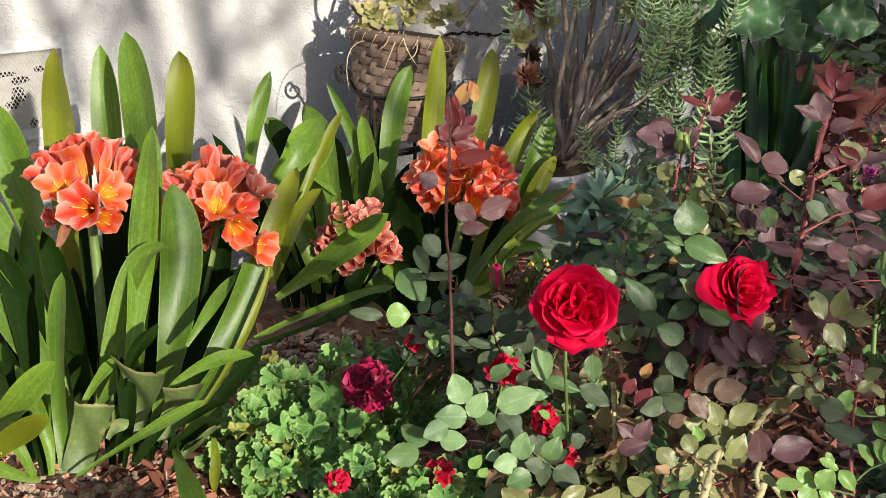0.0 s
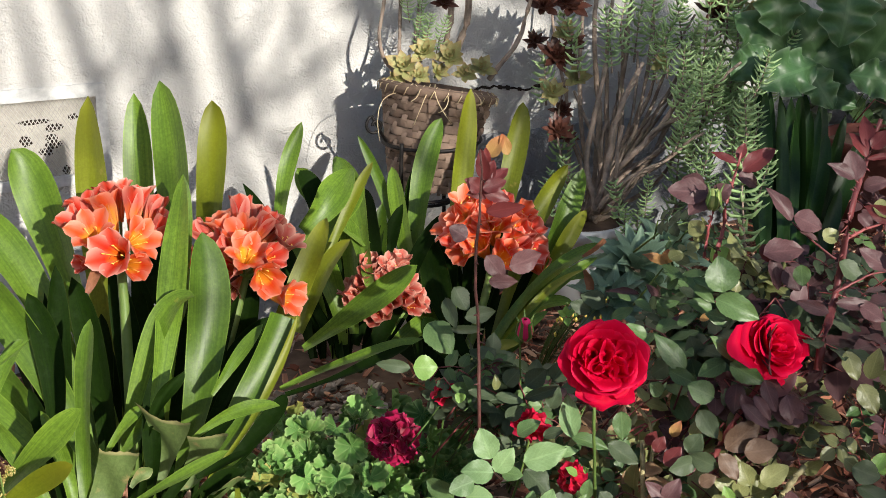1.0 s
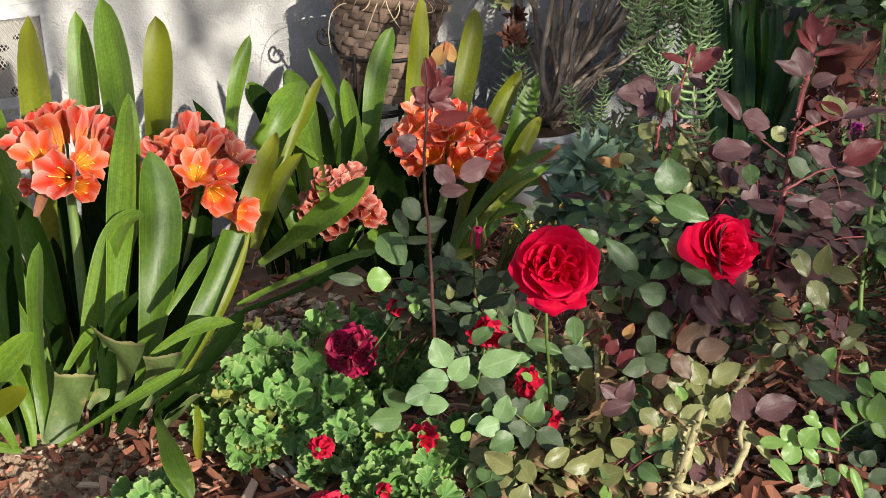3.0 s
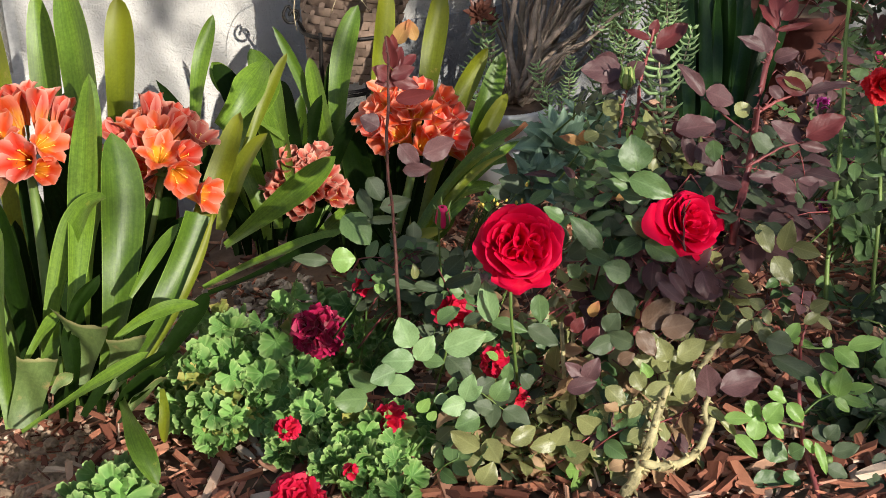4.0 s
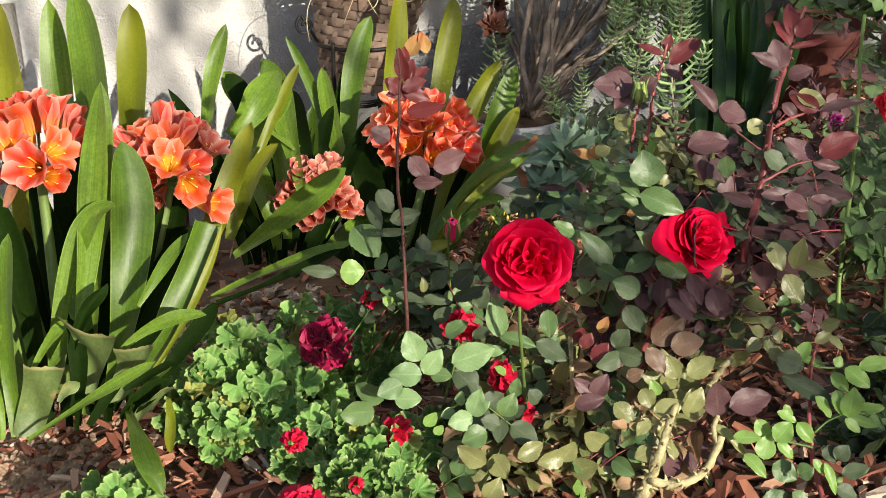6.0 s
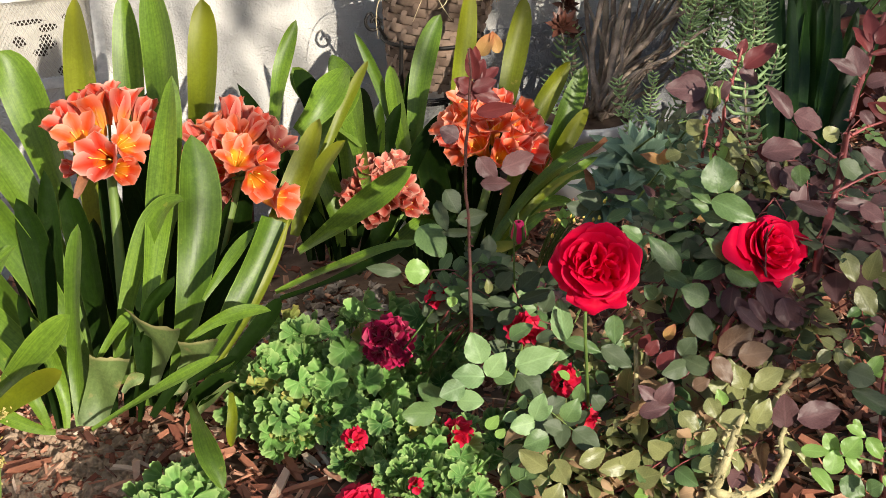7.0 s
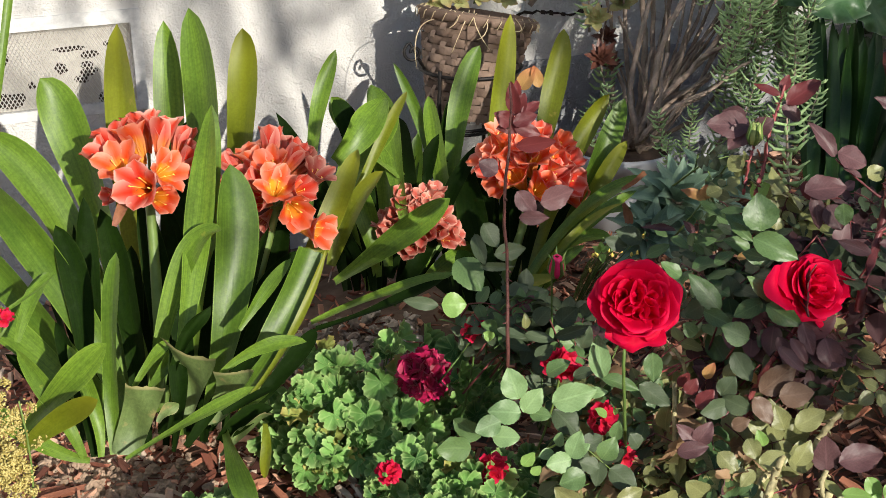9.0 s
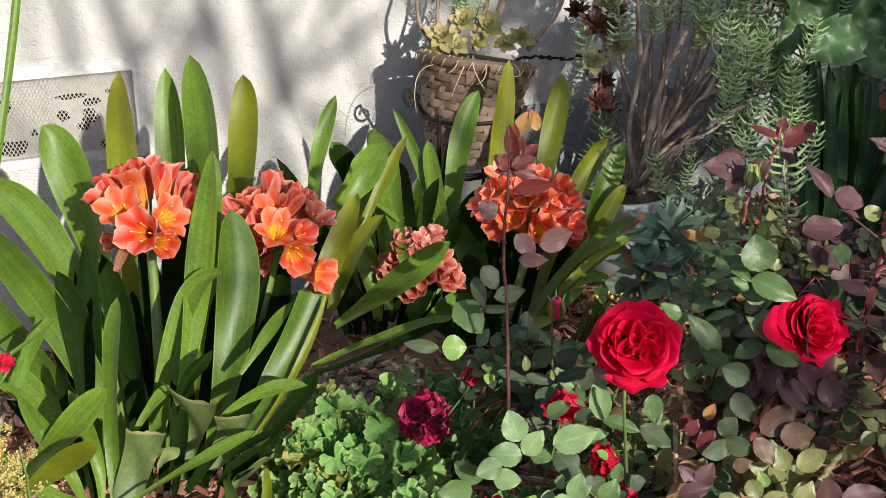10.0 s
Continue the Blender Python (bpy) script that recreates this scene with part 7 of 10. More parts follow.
leaf_to(plant, "purple", (1.068, 1.412, 0.557), (1.031, 1.411, 0.530), 0.033)
leaf_to(plant, "purple", (1.072, 1.407, 0.551), (1.089, 1.394, 0.570), 0.026)
leaf_to(plant, "purple", (1.074, 1.436, 0.560), (1.052, 1.462, 0.567), 0.025)
leaf_to(plant, "red", (1.127, 1.418, 0.580), (1.175, 1.410, 0.612), 0.030)
leaf_to(plant, "red", (1.122, 1.427, 0.591), (1.094, 1.455, 0.604), 0.013)
leaf_to(plant, "purple", (1.121, 1.420, 0.577), (1.147, 1.407, 0.557), 0.023)
leaf_to(plant, "red", (1.124, 1.428, 0.596), (1.141, 1.437, 0.616), 0.015)
leaf_to(plant, "purple", (1.043, 1.255, 0.520), (1.099, 1.241, 0.525), 0.037)
leaf_to(plant, "red", (1.056, 1.276, 0.524), (1.063, 1.256, 0.502), 0.020)
leaf_to(plant, "purple", (1.052, 1.248, 0.516), (1.056, 1.232, 0.474), 0.021)
leaf_to(plant, "purple", (1.066, 1.235, 0.505), (1.075, 1.213, 0.477), 0.029)
leaf_to(plant, "olive", (1.045, 1.394, 0.501), (1.039, 1.418, 0.516), 0.025)
leaf_to(plant, "olive", (0.997, 1.402, 0.469), (1.022, 1.403, 0.475), 0.021)
stem(plant, "cane", (1.088, 1.178, 0.374), (1.144, 1.213, 0.541), (1.214, 1.255, 0.685), 0.0058, 0.0030, M_STEM_RED, thorns=12)
stem(plant, "twig", (1.126, 1.209, 0.516), (1.106, 1.230, 0.535), (1.085, 1.254, 0.559), 0.0016, 0.0010, M_STEM_RED, thorns=0)
stem(plant, "twig", (1.141, 1.214, 0.539), (1.168, 1.207, 0.552), (1.194, 1.199, 0.562), 0.0024, 0.0014, M_STEM_RED, thorns=2)
stem(plant, "twig", (1.114, 1.193, 0.474), (1.151, 1.184, 0.493), (1.190, 1.170, 0.505), 0.0020, 0.0012, M_STEM_RED, thorns=1)
stem(plant, "cane", (1.065, 1.385, 0.457), (1.093, 1.407, 0.527), (1.130, 1.430, 0.603), 0.0034, 0.0018, M_STEM_RED, thorns=6)
scatter(plant, (0.946, 1.174, 0.182), (0.099, 0.060, 0.099), 60, "olive olive olive green dry olive purple", 0.024, 0.045, 4)
scatter(plant, (0.828, 1.244, 0.153), (0.085, 0.060, 0.085), 30, "dusk green olive dry", 0.024, 0.044, 5)
scatter(plant, (1.098, 1.400, 0.334), (0.154, 0.100, 0.056), 150, "green dusk dusk", 0.022, 0.038, 31, joined=True)
scatter(plant, (1.027, 1.265, 0.332), (0.119, 0.100, 0.079), 110, "green dusk dusk purple", 0.030, 0.050, 2, joined=True)
scatter(plant, (1.169, 1.229, 0.405), (0.103, 0.100, 0.095), 100, "purple purple dusk", 0.030, 0.052, 3, joined=True)
scatter(plant, (0.905, 1.194, 0.137), (0.115, 0.060, 0.108), 300, "olive olive olive green dry olive purple", 0.022, 0.042, 32, joined=True)
scatter(plant, (0.810, 1.289, 0.125), (0.111, 0.070, 0.103), 220, "dusk dusk green olive dry", 0.022, 0.042, 33, joined=True)
scatter(plant, (0.779, 1.520, 0.245), (0.118, 0.080, 0.059), 190, "dusk dusk green", 0.022, 0.042, 6, joined=True)
scatter(plant, (0.857, 1.199, 0.049), (0.102, 0.080, 0.047), 120, "olive dry dry pale", 0.018, 0.036, 7, joined=True)
scatter(plant, (1.060, 1.219, 0.260), (0.071, 0.060, 0.095), 60, "purple dusk olive", 0.026, 0.045, 34, joined=True)
scatter(plant, (0.900, 1.133, 0.150), (0.100, 0.050, 0.082), 150, "olive olive green dry purple", 0.020, 0.036, 35, joined=True)
scatter(plant, (0.786, 1.218, 0.109), (0.115, 0.050, 0.061), 130, "olive dry green dusk", 0.020, 0.036, 36, joined=True)
scatter(plant, (1.038, 1.176, 0.309), (0.099, 0.060, 0.046), 90, "purple olive dusk", 0.022, 0.040, 37, joined=True)
scatter(plant, (1.104, 1.527, 0.365), (0.096, 0.080, 0.033), 36, "green green dusk", 0.018, 0.030, 71, joined=True)
scatter(plant, (1.121, 1.433, 0.353), (0.117, 0.080, 0.059), 120, "green dusk purple", 0.018, 0.032, 72, joined=True)
scatter(plant, (1.130, 1.336, 0.297), (0.089, 0.080, 0.089), 200, "purple purple dusk olive", 0.020, 0.036, 74, joined=True)
scatter(plant, (0.991, 1.291, 0.223), (0.133, 0.060, 0.086), 260, "olive olive olive green dry olive purple", 0.020, 0.036, 75, joined=True)
scatter(plant, (0.797, 1.498, 0.252), (0.108, 0.070, 0.058), 190, "dusk dusk purple green", 0.016, 0.030, 76, joined=True)
scatter(plant, (0.836, 1.360, 0.185), (0.111, 0.060, 0.063), 170, "olive green dry olive", 0.018, 0.034, 77, joined=True)
scatter(plant, (1.293, 1.436, 0.278), (0.070, 0.100, 0.105), 170, "purple dusk green", 0.022, 0.038, 78, joined=True)
scatter(plant, (0.856, 1.226, 0.074), (0.116, 0.050, 0.062), 200, "dry dry olive", 0.012, 0.030, 79, joined=True)
scatter(plant, (1.298, 1.249, 0.166), (0.095, 0.080, 0.095), 16, "purple dusk green olive", 0.020, 0.034, 80, joined=True)
scatter(plant, (1.343, 1.298, 0.217), (0.097, 0.080, 0.061), 18, "purple dusk dusk", 0.020, 0.036, 81, joined=True)
scatter(plant, (1.130, 1.391, 0.416), (0.090, 0.050, 0.060), 110, "dusk dusk purple olive", 0.022, 0.036, 91, joined=True)
scatter(plant, (1.253, 1.360, 0.407), (0.080, 0.060, 0.080), 120, "purple purple dusk", 0.018, 0.032, 92, joined=True)
scatter(plant, (1.134, 1.530, 0.445), (0.060, 0.040, 0.040), 50, "dusk green olive", 0.020, 0.032, 93, joined=True)
plant = thing("rose_bush", (1.13, 1.08, ground_z(1.13, 1.08)), "young rose shoot with pale lime-green leaves in the mulch", "rose bush", "rose bushes")
leaf_to(plant, "pale", (1.078, 1.008, 0.260), (1.094, 0.991, 0.233), 0.018, 0.5)
leaf_to(plant, "pale", (1.099, 0.997, 0.269), (1.101, 0.981, 0.240), 0.018, 0.5)
leaf_to(plant, "pale", (1.105, 0.976, 0.239), (1.115, 0.981, 0.277), 0.027, 0.5)
leaf_to(plant, "pale", (1.139, 0.997, 0.227), (1.167, 0.976, 0.236), 0.018, 0.5)
leaf_to(plant, "pale", (1.121, 0.989, 0.227), (1.149, 0.965, 0.218), 0.015, 0.5)
leaf_to(plant, "pale", (1.108, 1.016, 0.282), (1.120, 0.995, 0.262), 0.018, 0.5)
leaf_to(plant, "pale", (1.107, 1.010, 0.294), (1.117, 1.013, 0.305), 0.015, 0.5)
leaf_to(plant, "pale", (1.115, 1.001, 0.295), (1.132, 0.972, 0.277), 0.024, 0.5)
leaf_to(plant, "pale", (1.128, 0.992, 0.298), (1.165, 0.969, 0.308), 0.021, 0.5)
leaf_to(plant, "pale", (1.011, 1.036, 0.230), (1.022, 1.021, 0.203), 0.020, 0.5)
leaf_to(plant, "pale", (0.980, 1.041, 0.211), (1.005, 1.017, 0.215), 0.017, 0.5)
leaf_to(plant, "pale", (1.004, 1.009, 0.188), (1.020, 1.022, 0.213), 0.026, 0.5)
leaf_to(plant, "pale", (1.018, 1.006, 0.213), (1.040, 1.005, 0.235), 0.027, 0.5)
leaf_to(plant, "pale", (1.055, 1.010, 0.227), (1.067, 0.991, 0.204), 0.020, 0.5)
leaf_to(plant, "pale", (1.026, 1.011, 0.205), (1.041, 0.994, 0.187), 0.015, 0.5)
leaf_to(plant, "pale", (1.038, 1.030, 0.237), (1.058, 1.013, 0.225), 0.014, 0.5)
leaf_to(plant, "pale", (1.058, 1.040, 0.236), (1.062, 1.027, 0.221), 0.012, 0.5)
leaf_to(plant, "pale", (0.982, 1.020, 0.197), (0.995, 0.989, 0.176), 0.018, 0.5)
leaf_to(plant, "olive", (0.972, 1.075, 0.214), (1.003, 1.035, 0.178), 0.014, 0.5)
leaf_to(plant, "pale", (1.066, 1.035, 0.301), (1.089, 1.040, 0.321), 0.018, 0.5)
leaf_to(plant, "olive", (1.047, 1.067, 0.307), (1.062, 1.054, 0.294), 0.020, 0.5)
leaf_to(plant, "pale", (1.088, 1.052, 0.290), (1.110, 1.029, 0.285), 0.011, 0.5)
leaf_to(plant, "pale", (1.109, 0.984, 0.232), (1.124, 0.970, 0.214), 0.014, 0.5)
leaf_to(plant, "pale", (1.057, 0.977, 0.191), (1.066, 0.965, 0.173), 0.012, 0.5)
leaf_to(plant, "pale", (1.068, 0.968, 0.188), (1.073, 0.946, 0.150), 0.013, 0.5)
leaf_to(plant, "green", (1.001, 1.000, 0.126), (1.042, 0.986, 0.128), 0.033, 0.5)
leaf_to(plant, "green", (1.028, 1.016, 0.170), (1.049, 0.992, 0.153), 0.029, 0.5)
leaf_to(plant, "green", (1.038, 0.980, 0.172), (1.051, 0.969, 0.186), 0.023, 0.5)
leaf_to(plant, "green", (1.035, 0.983, 0.144), (1.050, 0.965, 0.131), 0.018, 0.5)
leaf_to(plant, "dusk", (1.041, 1.045, 0.308), (1.072, 1.027, 0.294), 0.031, 0.5)
leaf_to(plant, "dusk", (1.053, 1.045, 0.277), (1.108, 0.999, 0.245), 0.026, 0.5)
leaf_to(plant, "dusk", (1.078, 0.978, 0.205), (1.078, 0.960, 0.189), 0.023, 0.5)
leaf_to(plant, "dusk", (1.079, 0.961, 0.193), (1.093, 0.957, 0.212), 0.022, 0.5)
leaf_to(plant, "dusk", (1.088, 0.957, 0.171), (1.118, 0.941, 0.181), 0.021, 0.5)
leaf_to(plant, "dusk", (1.081, 0.957, 0.154), (1.105, 0.940, 0.139), 0.021, 0.5)
leaf_to(plant, "dusk", (1.108, 0.950, 0.120), (1.109, 0.929, 0.102), 0.021, 0.5)
leaf_to(plant, "dusk", (1.116, 0.932, 0.141), (1.138, 0.906, 0.133), 0.023, 0.5)
leaf_to(plant, "dusk", (1.141, 0.940, 0.154), (1.168, 0.926, 0.143), 0.023, 0.5)
leaf_to(plant, "olive", (1.090, 1.033, 0.322), (1.114, 1.030, 0.333), 0.015, 0.5)
leaf_to(plant, "olive", (1.103, 1.039, 0.336), (1.120, 1.024, 0.350), 0.017, 0.5)
leaf_to(plant, "olive", (1.123, 1.043, 0.318), (1.131, 1.024, 0.306), 0.014, 0.5)
stem(plant, "cane", (1.035, 0.903, 0.115), (1.075, 0.998, 0.190), (1.088, 1.036, 0.296), 0.0042, 0.0020, M_STEM_RED, thorns=5)
stem(plant, "cane", (1.039, 0.907, 0.115), (1.101, 0.975, 0.103), (1.087, 0.963, 0.159), 0.0075, 0.0060, M_STEM, thorns=3)
stem(plant, "twig", (1.068, 0.992, 0.196), (1.033, 1.015, 0.203), (0.988, 1.038, 0.204), 0.0016, 0.0010, M_STEM, thorns=0)
stem(plant, "twig", (1.073, 0.998, 0.212), (1.103, 0.993, 0.231), (1.136, 0.978, 0.237), 0.0016, 0.0010, M_STEM, thorns=0)
stem(plant, "twig", (1.088, 1.032, 0.290), (1.110, 1.019, 0.287), (1.149, 1.000, 0.290), 0.0016, 0.0010, M_STEM, thorns=0)
stem(plant, "cane", (1.087, 1.033, 0.290), (1.101, 1.039, 0.316), (1.116, 1.049, 0.348), 0.0022, 0.0014, M_STEM_RED, thorns=1)
plant = thing("rose_bush", (1.50, 1.48, ground_z(1.50, 1.48)), "leafy green rose bush with red and pink blooms", "rose bush", "rose bushes")
rose_bloom(plant, (1.585, 1.419, 0.445), (-0.3, -0.8, 0.5), 0.047, M_SCARLET, 54, 5)
rose_bloom(plant, (1.614, 1.457, 0.483), (-0.3, -0.6, 0.5), 0.016, M_PINK, 9, 6)
rose_bloom(plant, (1.673, 1.464, 0.497), (-0.3, -0.6, 0.5), 0.014, M_PINK, 9, 7)
scatter(plant, (1.554, 1.402, 0.268), (0.085, 0.150, 0.208), 110, "green green dusk", 0.030, 0.050, 21)
scatter(plant, (1.758, 1.518, 0.216), (0.135, 0.150, 0.331), 300, "green dusk dusk", 0.030, 0.050, 24, joined=True)
scatter(plant, (1.462, 1.228, 0.087), (0.054, 0.150, 0.180), 24, "green dusk", 0.030, 0.050, 22)
scatter(plant, (1.646, 1.298, 0.163), (0.076, 0.150, 0.236), 40, "green green dusk", 0.030, 0.050, 23, joined=True)
stem(plant, "cane", (1.457, 1.348, 0.073), (1.523, 1.434, 0.344), (1.584, 1.503, 0.576), 0.0042, 0.0030, M_STEM, thorns=6)
stem(plant, "cane", (1.507, 1.284, 0.003), (1.555, 1.358, 0.233), (1.575, 1.411, 0.420), 0.0040, 0.0030, M_STEM, thorns=4)
scatter(plant, (1.344, 1.114, 0.041), (0.059, 0.080, 0.093), 36, "dusk green dusk", 0.026, 0.044, 83, joined=True)
scatter(plant, (1.207, 1.023, 0.063), (0.059, 0.050, 0.059), 110, "dusk green dusk", 0.022, 0.036, 84, joined=True)

# ---- geraniums ----
SCALLOPS = [scallop_leaf_mesh("leaf", M_GERANIUM, s, n, r, c) for s, n, r, c in ((1, 7, 0.09, 0.3), (2, 6, 0.12, 0.5), (3, 7, 0.10, -0.25), (4, 6, 0.10, 0.25), (5, 7, 0.12, 0.65), (8, 6, 0.10, 0.4))]
SCALLOPS_OLD = [scallop_leaf_mesh("leaf", M_GERANIUM_OLD, s, 7, 0.15, 0.2) for s in (6, 7)]
ACROSS, AWAY = Vector((0.90, -0.44, 0)), Vector((0.36, 0.74, -0.57))
RISE = ACROSS.cross(AWAY).normalized()


def dome(plant, centre, rx, ry, rd, count, s0, s1, seed, old=0.05):
    """Scalloped leaves over the sunny side of a rounded mound, each on its stalk."""
    rnd = random.Random(seed)
    c, stalks = Vector(centre), Pile()
    for k in range(count):
        while True:
            a, b = rnd.uniform(-1, 1), rnd.uniform(-1, 1)
            if a * a + b * b < 1:
                break
        out = ACROSS * a * rx + RISE * b * ry - AWAY * rd * math.sqrt(1 - a * a - b * b)
        p = c + out * rnd.uniform(0.62, 1.08)
        low = ground_z(p.x, p.y) + 0.015
        if p.z < low:
            p.z = low + rnd.uniform(0, 0.03)
        nor = (out.normalized() * 0.4 + Vector((0.0, -0.55, 0.75)) + Vector([rnd.uniform(-0.9, 0.9) for _ in range(3)])).normalized()
        size = rnd.uniform(s0, s1)
        mesh = rnd.choice(SCALLOPS_OLD if rnd.random() < old else SCALLOPS)
        part("leaf", mesh, plant, aim(p, nor, rnd.uniform(0, 6.28), size))
        foot = c + out * 0.25 + Vector((0, 0, -0.02))
        v, f = tube(bezier3(foot, p.lerp(foot, 0.5) - nor * 0.012, p - nor * size * 0.03, 4), 0.0014, 4, False)
        stalks.add([q - c for q in v], f)
    tagged(part("stalk_tangle", stalks.mesh("stalk_tangle", [M_STEM]), plant, Matrix.Translation(c)), kind="stuff")


def carpet(plant, cx, cy, ra, rb, high, count, s0, s1, seed, old=0.05):
    """Scalloped leaves on stalks over a low mound that stands on the bed."""
    rnd = random.Random(seed)
    foot, stalks = Vector((cx, cy, ground_z(cx, cy))), Pile()
    for k in range(count):
        r, a = math.sqrt(rnd.random()), rnd.uniform(0, 6.283)
        flat = Vector((0.90, -0.44, 0)) * ra * r * math.cos(a) + Vector((0.44, 0.90, 0)) * rb * r * math.sin(a)
        x, y = cx + flat.x, cy + flat.y
        p = Vector((x, y, ground_z(x, y) + 0.02 + high * (1 - r * r) ** 0.6 * rnd.uniform(0.45, 1.0)))
        nor = (flat * 2.0 + Vector((0.0, -0.60, 0.75)) + Vector([rnd.uniform(-0.8, 0.8) for _ in range(3)])).normalized()
        size = rnd.uniform(s0, s1)
        part("leaf", rnd.choice(SCALLOPS_OLD if rnd.random() < old else SCALLOPS), plant, aim(p, nor, rnd.uniform(0, 6.28), size))
        low = foot + flat * 0.4
        v, f = tube(bezier3(low, p.lerp(low, 0.4) - nor * 0.012, p - nor * size * 0.03, 4), 0.0014, 4, False)
        stalks.add([q - foot for q in v], f)
    tagged(part("stalk_tangle", stalks.mesh("stalk_tangle", [M_STEM]), plant, Matrix.Translation(foot)), kind="stuff")


def pompon(plant, place, radius, mat, count=24, seed=1, foot=None):
    me = clump_mesh("flower_head", mat, seed, count, radius * 0.72, radius * 0.55)
    part("flower_head", me, plant, aim(place, (-0.25, -0.6, 0.75)))
    if foot:
        a = Vector(foot)
        v, f = tube(bezier3(a, (a + Vector(place)) / 2 + Vector((0.01, 0, 0.01)), place, 6), 0.0018, 5)
        part("flower_stalk", Pile().add([q - a for q in v], f).mesh("flower_stalk", [M_STEM]), plant, Matrix.Translation(a))


plant = thing("geranium", (0.61, 1.70, ground_z(0.61, 1.70)), "bushy geranium with ruffled leaves and dark red flowers", "geranium", "geraniums in the mulch")
dome(plant, (0.609, 1.735, -0.010), 0.185, 0.165, 0.15, 62, 0.044, 0.064, 41)
dome(plant, (0.737, 1.68, 0.040), 0.105, 0.11, 0.08, 30, 0.044, 0.064, 42, 0.0)
carpet(plant, 0.543, 1.637, 0.135, 0.130, 0.15, 92, 0.044, 0.066, 61, 0.05)
carpet(plant, 0.485, 1.572, 0.075, 0.060, 0.10, 38, 0.042, 0.062, 62, 0.12)
carpet(plant, 0.585, 1.450, 0.075, 0.060, 0.09, 34, 0.038, 0.058, 63, 0.08)
carpet(plant, 0.610, 1.361, 0.075, 0.075, 0.08, 38, 0.036, 0.056, 64, 0.06)
carpet(plant, 0.601, 1.280, 0.060, 0.050, 0.06, 20, 0.040, 0.060, 65, 0.06)
carpet(plant, 0.703, 1.391, 0.060, 0.060, 0.07, 18, 0.036, 0.056, 66, 0.00)
pompon(plant, (0.637, 1.573, 0.172), 0.036, M_DARKRED, 46, 2, (0.65, 1.66, 0.03))
pompon(plant, (0.527, 1.415, 0.125), 0.017, M_CRIMSON, 12, 3, (0.58, 1.58, 0.0))
pompon(plant, (0.579, 1.509, 0.026), 0.009, M_PINK, 6, 4)
pompon(plant, (0.484, 1.278, 0.106), 0.034, M_CRIMSON, 40, 5, (0.53, 1.40, 0.03))
pompon(plant, (0.562, 1.280, 0.125), 0.011, M_CRIMSON, 7, 6, (0.60, 1.40, 0.03))
plant = thing("geranium", (0.28, 1.49, ground_z(0.28, 1.49)), "small bright green geranium seedling in the mulch", "geranium", "geraniums in the mulch")
carpet(plant, 0.262, 1.440, 0.068, 0.085, 0.075, 26, 0.050, 0.074, 44, 0.0)

plant = thing("red_flower", (0.66, 1.42, ground_z(0.66, 1.42)), "low plant with small crimson flowers among the leaves", "flower", "small red flowers")
pompon(plant, (0.658, 1.363, 0.130), 0.022, M_CRIMSON, 12, 7, (0.66, 1.40, 0.05))
pompon(plant, (0.758, 1.360, 0.273), 0.024, M_CRIMSON, 12, 8, (0.74, 1.42, 0.06))
pompon(plant, (0.792, 1.299, 0.216), 0.021, M_CRIMSON, 12, 9, (0.78, 1.35, 0.06))
pompon(plant, (0.809, 1.272, 0.170), 0.018, M_CRIMSON, 9, 10, (0.80, 1.33, 0.06))
pompon(plant, (0.700, 1.52, 0.262), 0.018, M_CRIMSON, 8, 11, (0.69, 1.58, 0.03))


# ---- rose buds ----
def rose_bud(plant, place, axis, size, mat):
    p = Vector(place)
    m = aim(p, axis, 0.4, size)
    v, f = lathe([(0.02, -0.5), (0.22, -0.44), (0.34, -0.18), (0.31, 0.10), (0.24, 0.40), (0.20, 0.55), (0.08, 0.58)], 12)
    bud = part("bud", Pile().add([m.to_3x3() @ Vector(q) for q in v], f).mesh("bud", [mat]), plant, Matrix.Translation(p))
    for k in range(5):
        a = k * 2 * math.pi / 5
        o = Vector((math.cos(a), math.sin(a), 0))
        up = 0.75 + 0.25 * math.sin(2.7 * k)
        pts = [o * 0.12 + Vector((0, 0, -0.45)), o * 0.34 + Vector((0, 0, -0.15)), o * 0.26 + Vector((0, 0, 0.40)), o * 0.42 + Vector((0, 0, 0.40 + 0.5 * up))]
        v, f = tube([m.to_3x3() @ q for q in pts], [0.10 * size, 0.10 * size, 0.07 * size, 0.012 * size], 5)
        part("sepal", Pile().add(v, f).mesh("sepal", [M_STEM]), bud, Matrix.Translation(p))


plant = next(o for o in scene.objects if o.name == "rose_bush")
rose_bud(plant, (1.057, 1.390, 0.553), (0.05, 0, 1), 0.030, M_HIP)
rose_bud(plant, (0.787, 1.440, 0.379), (-0.1, -0.2, 1), 0.033, M_PINK)
stem(plant, "cane", (1.041, 1.380, 0.472), (1.049, 1.385, 0.511), (1.055, 1.387, 0.545), 0.0024, 0.0020, M_STEM_RED, thorns=2)
stem(plant, "cane", (0.80, 1.46, 0.20), (0.79, 1.455, 0.30), (0.787, 1.452, 0.37), 0.0016, 0.0014, M_STEM)


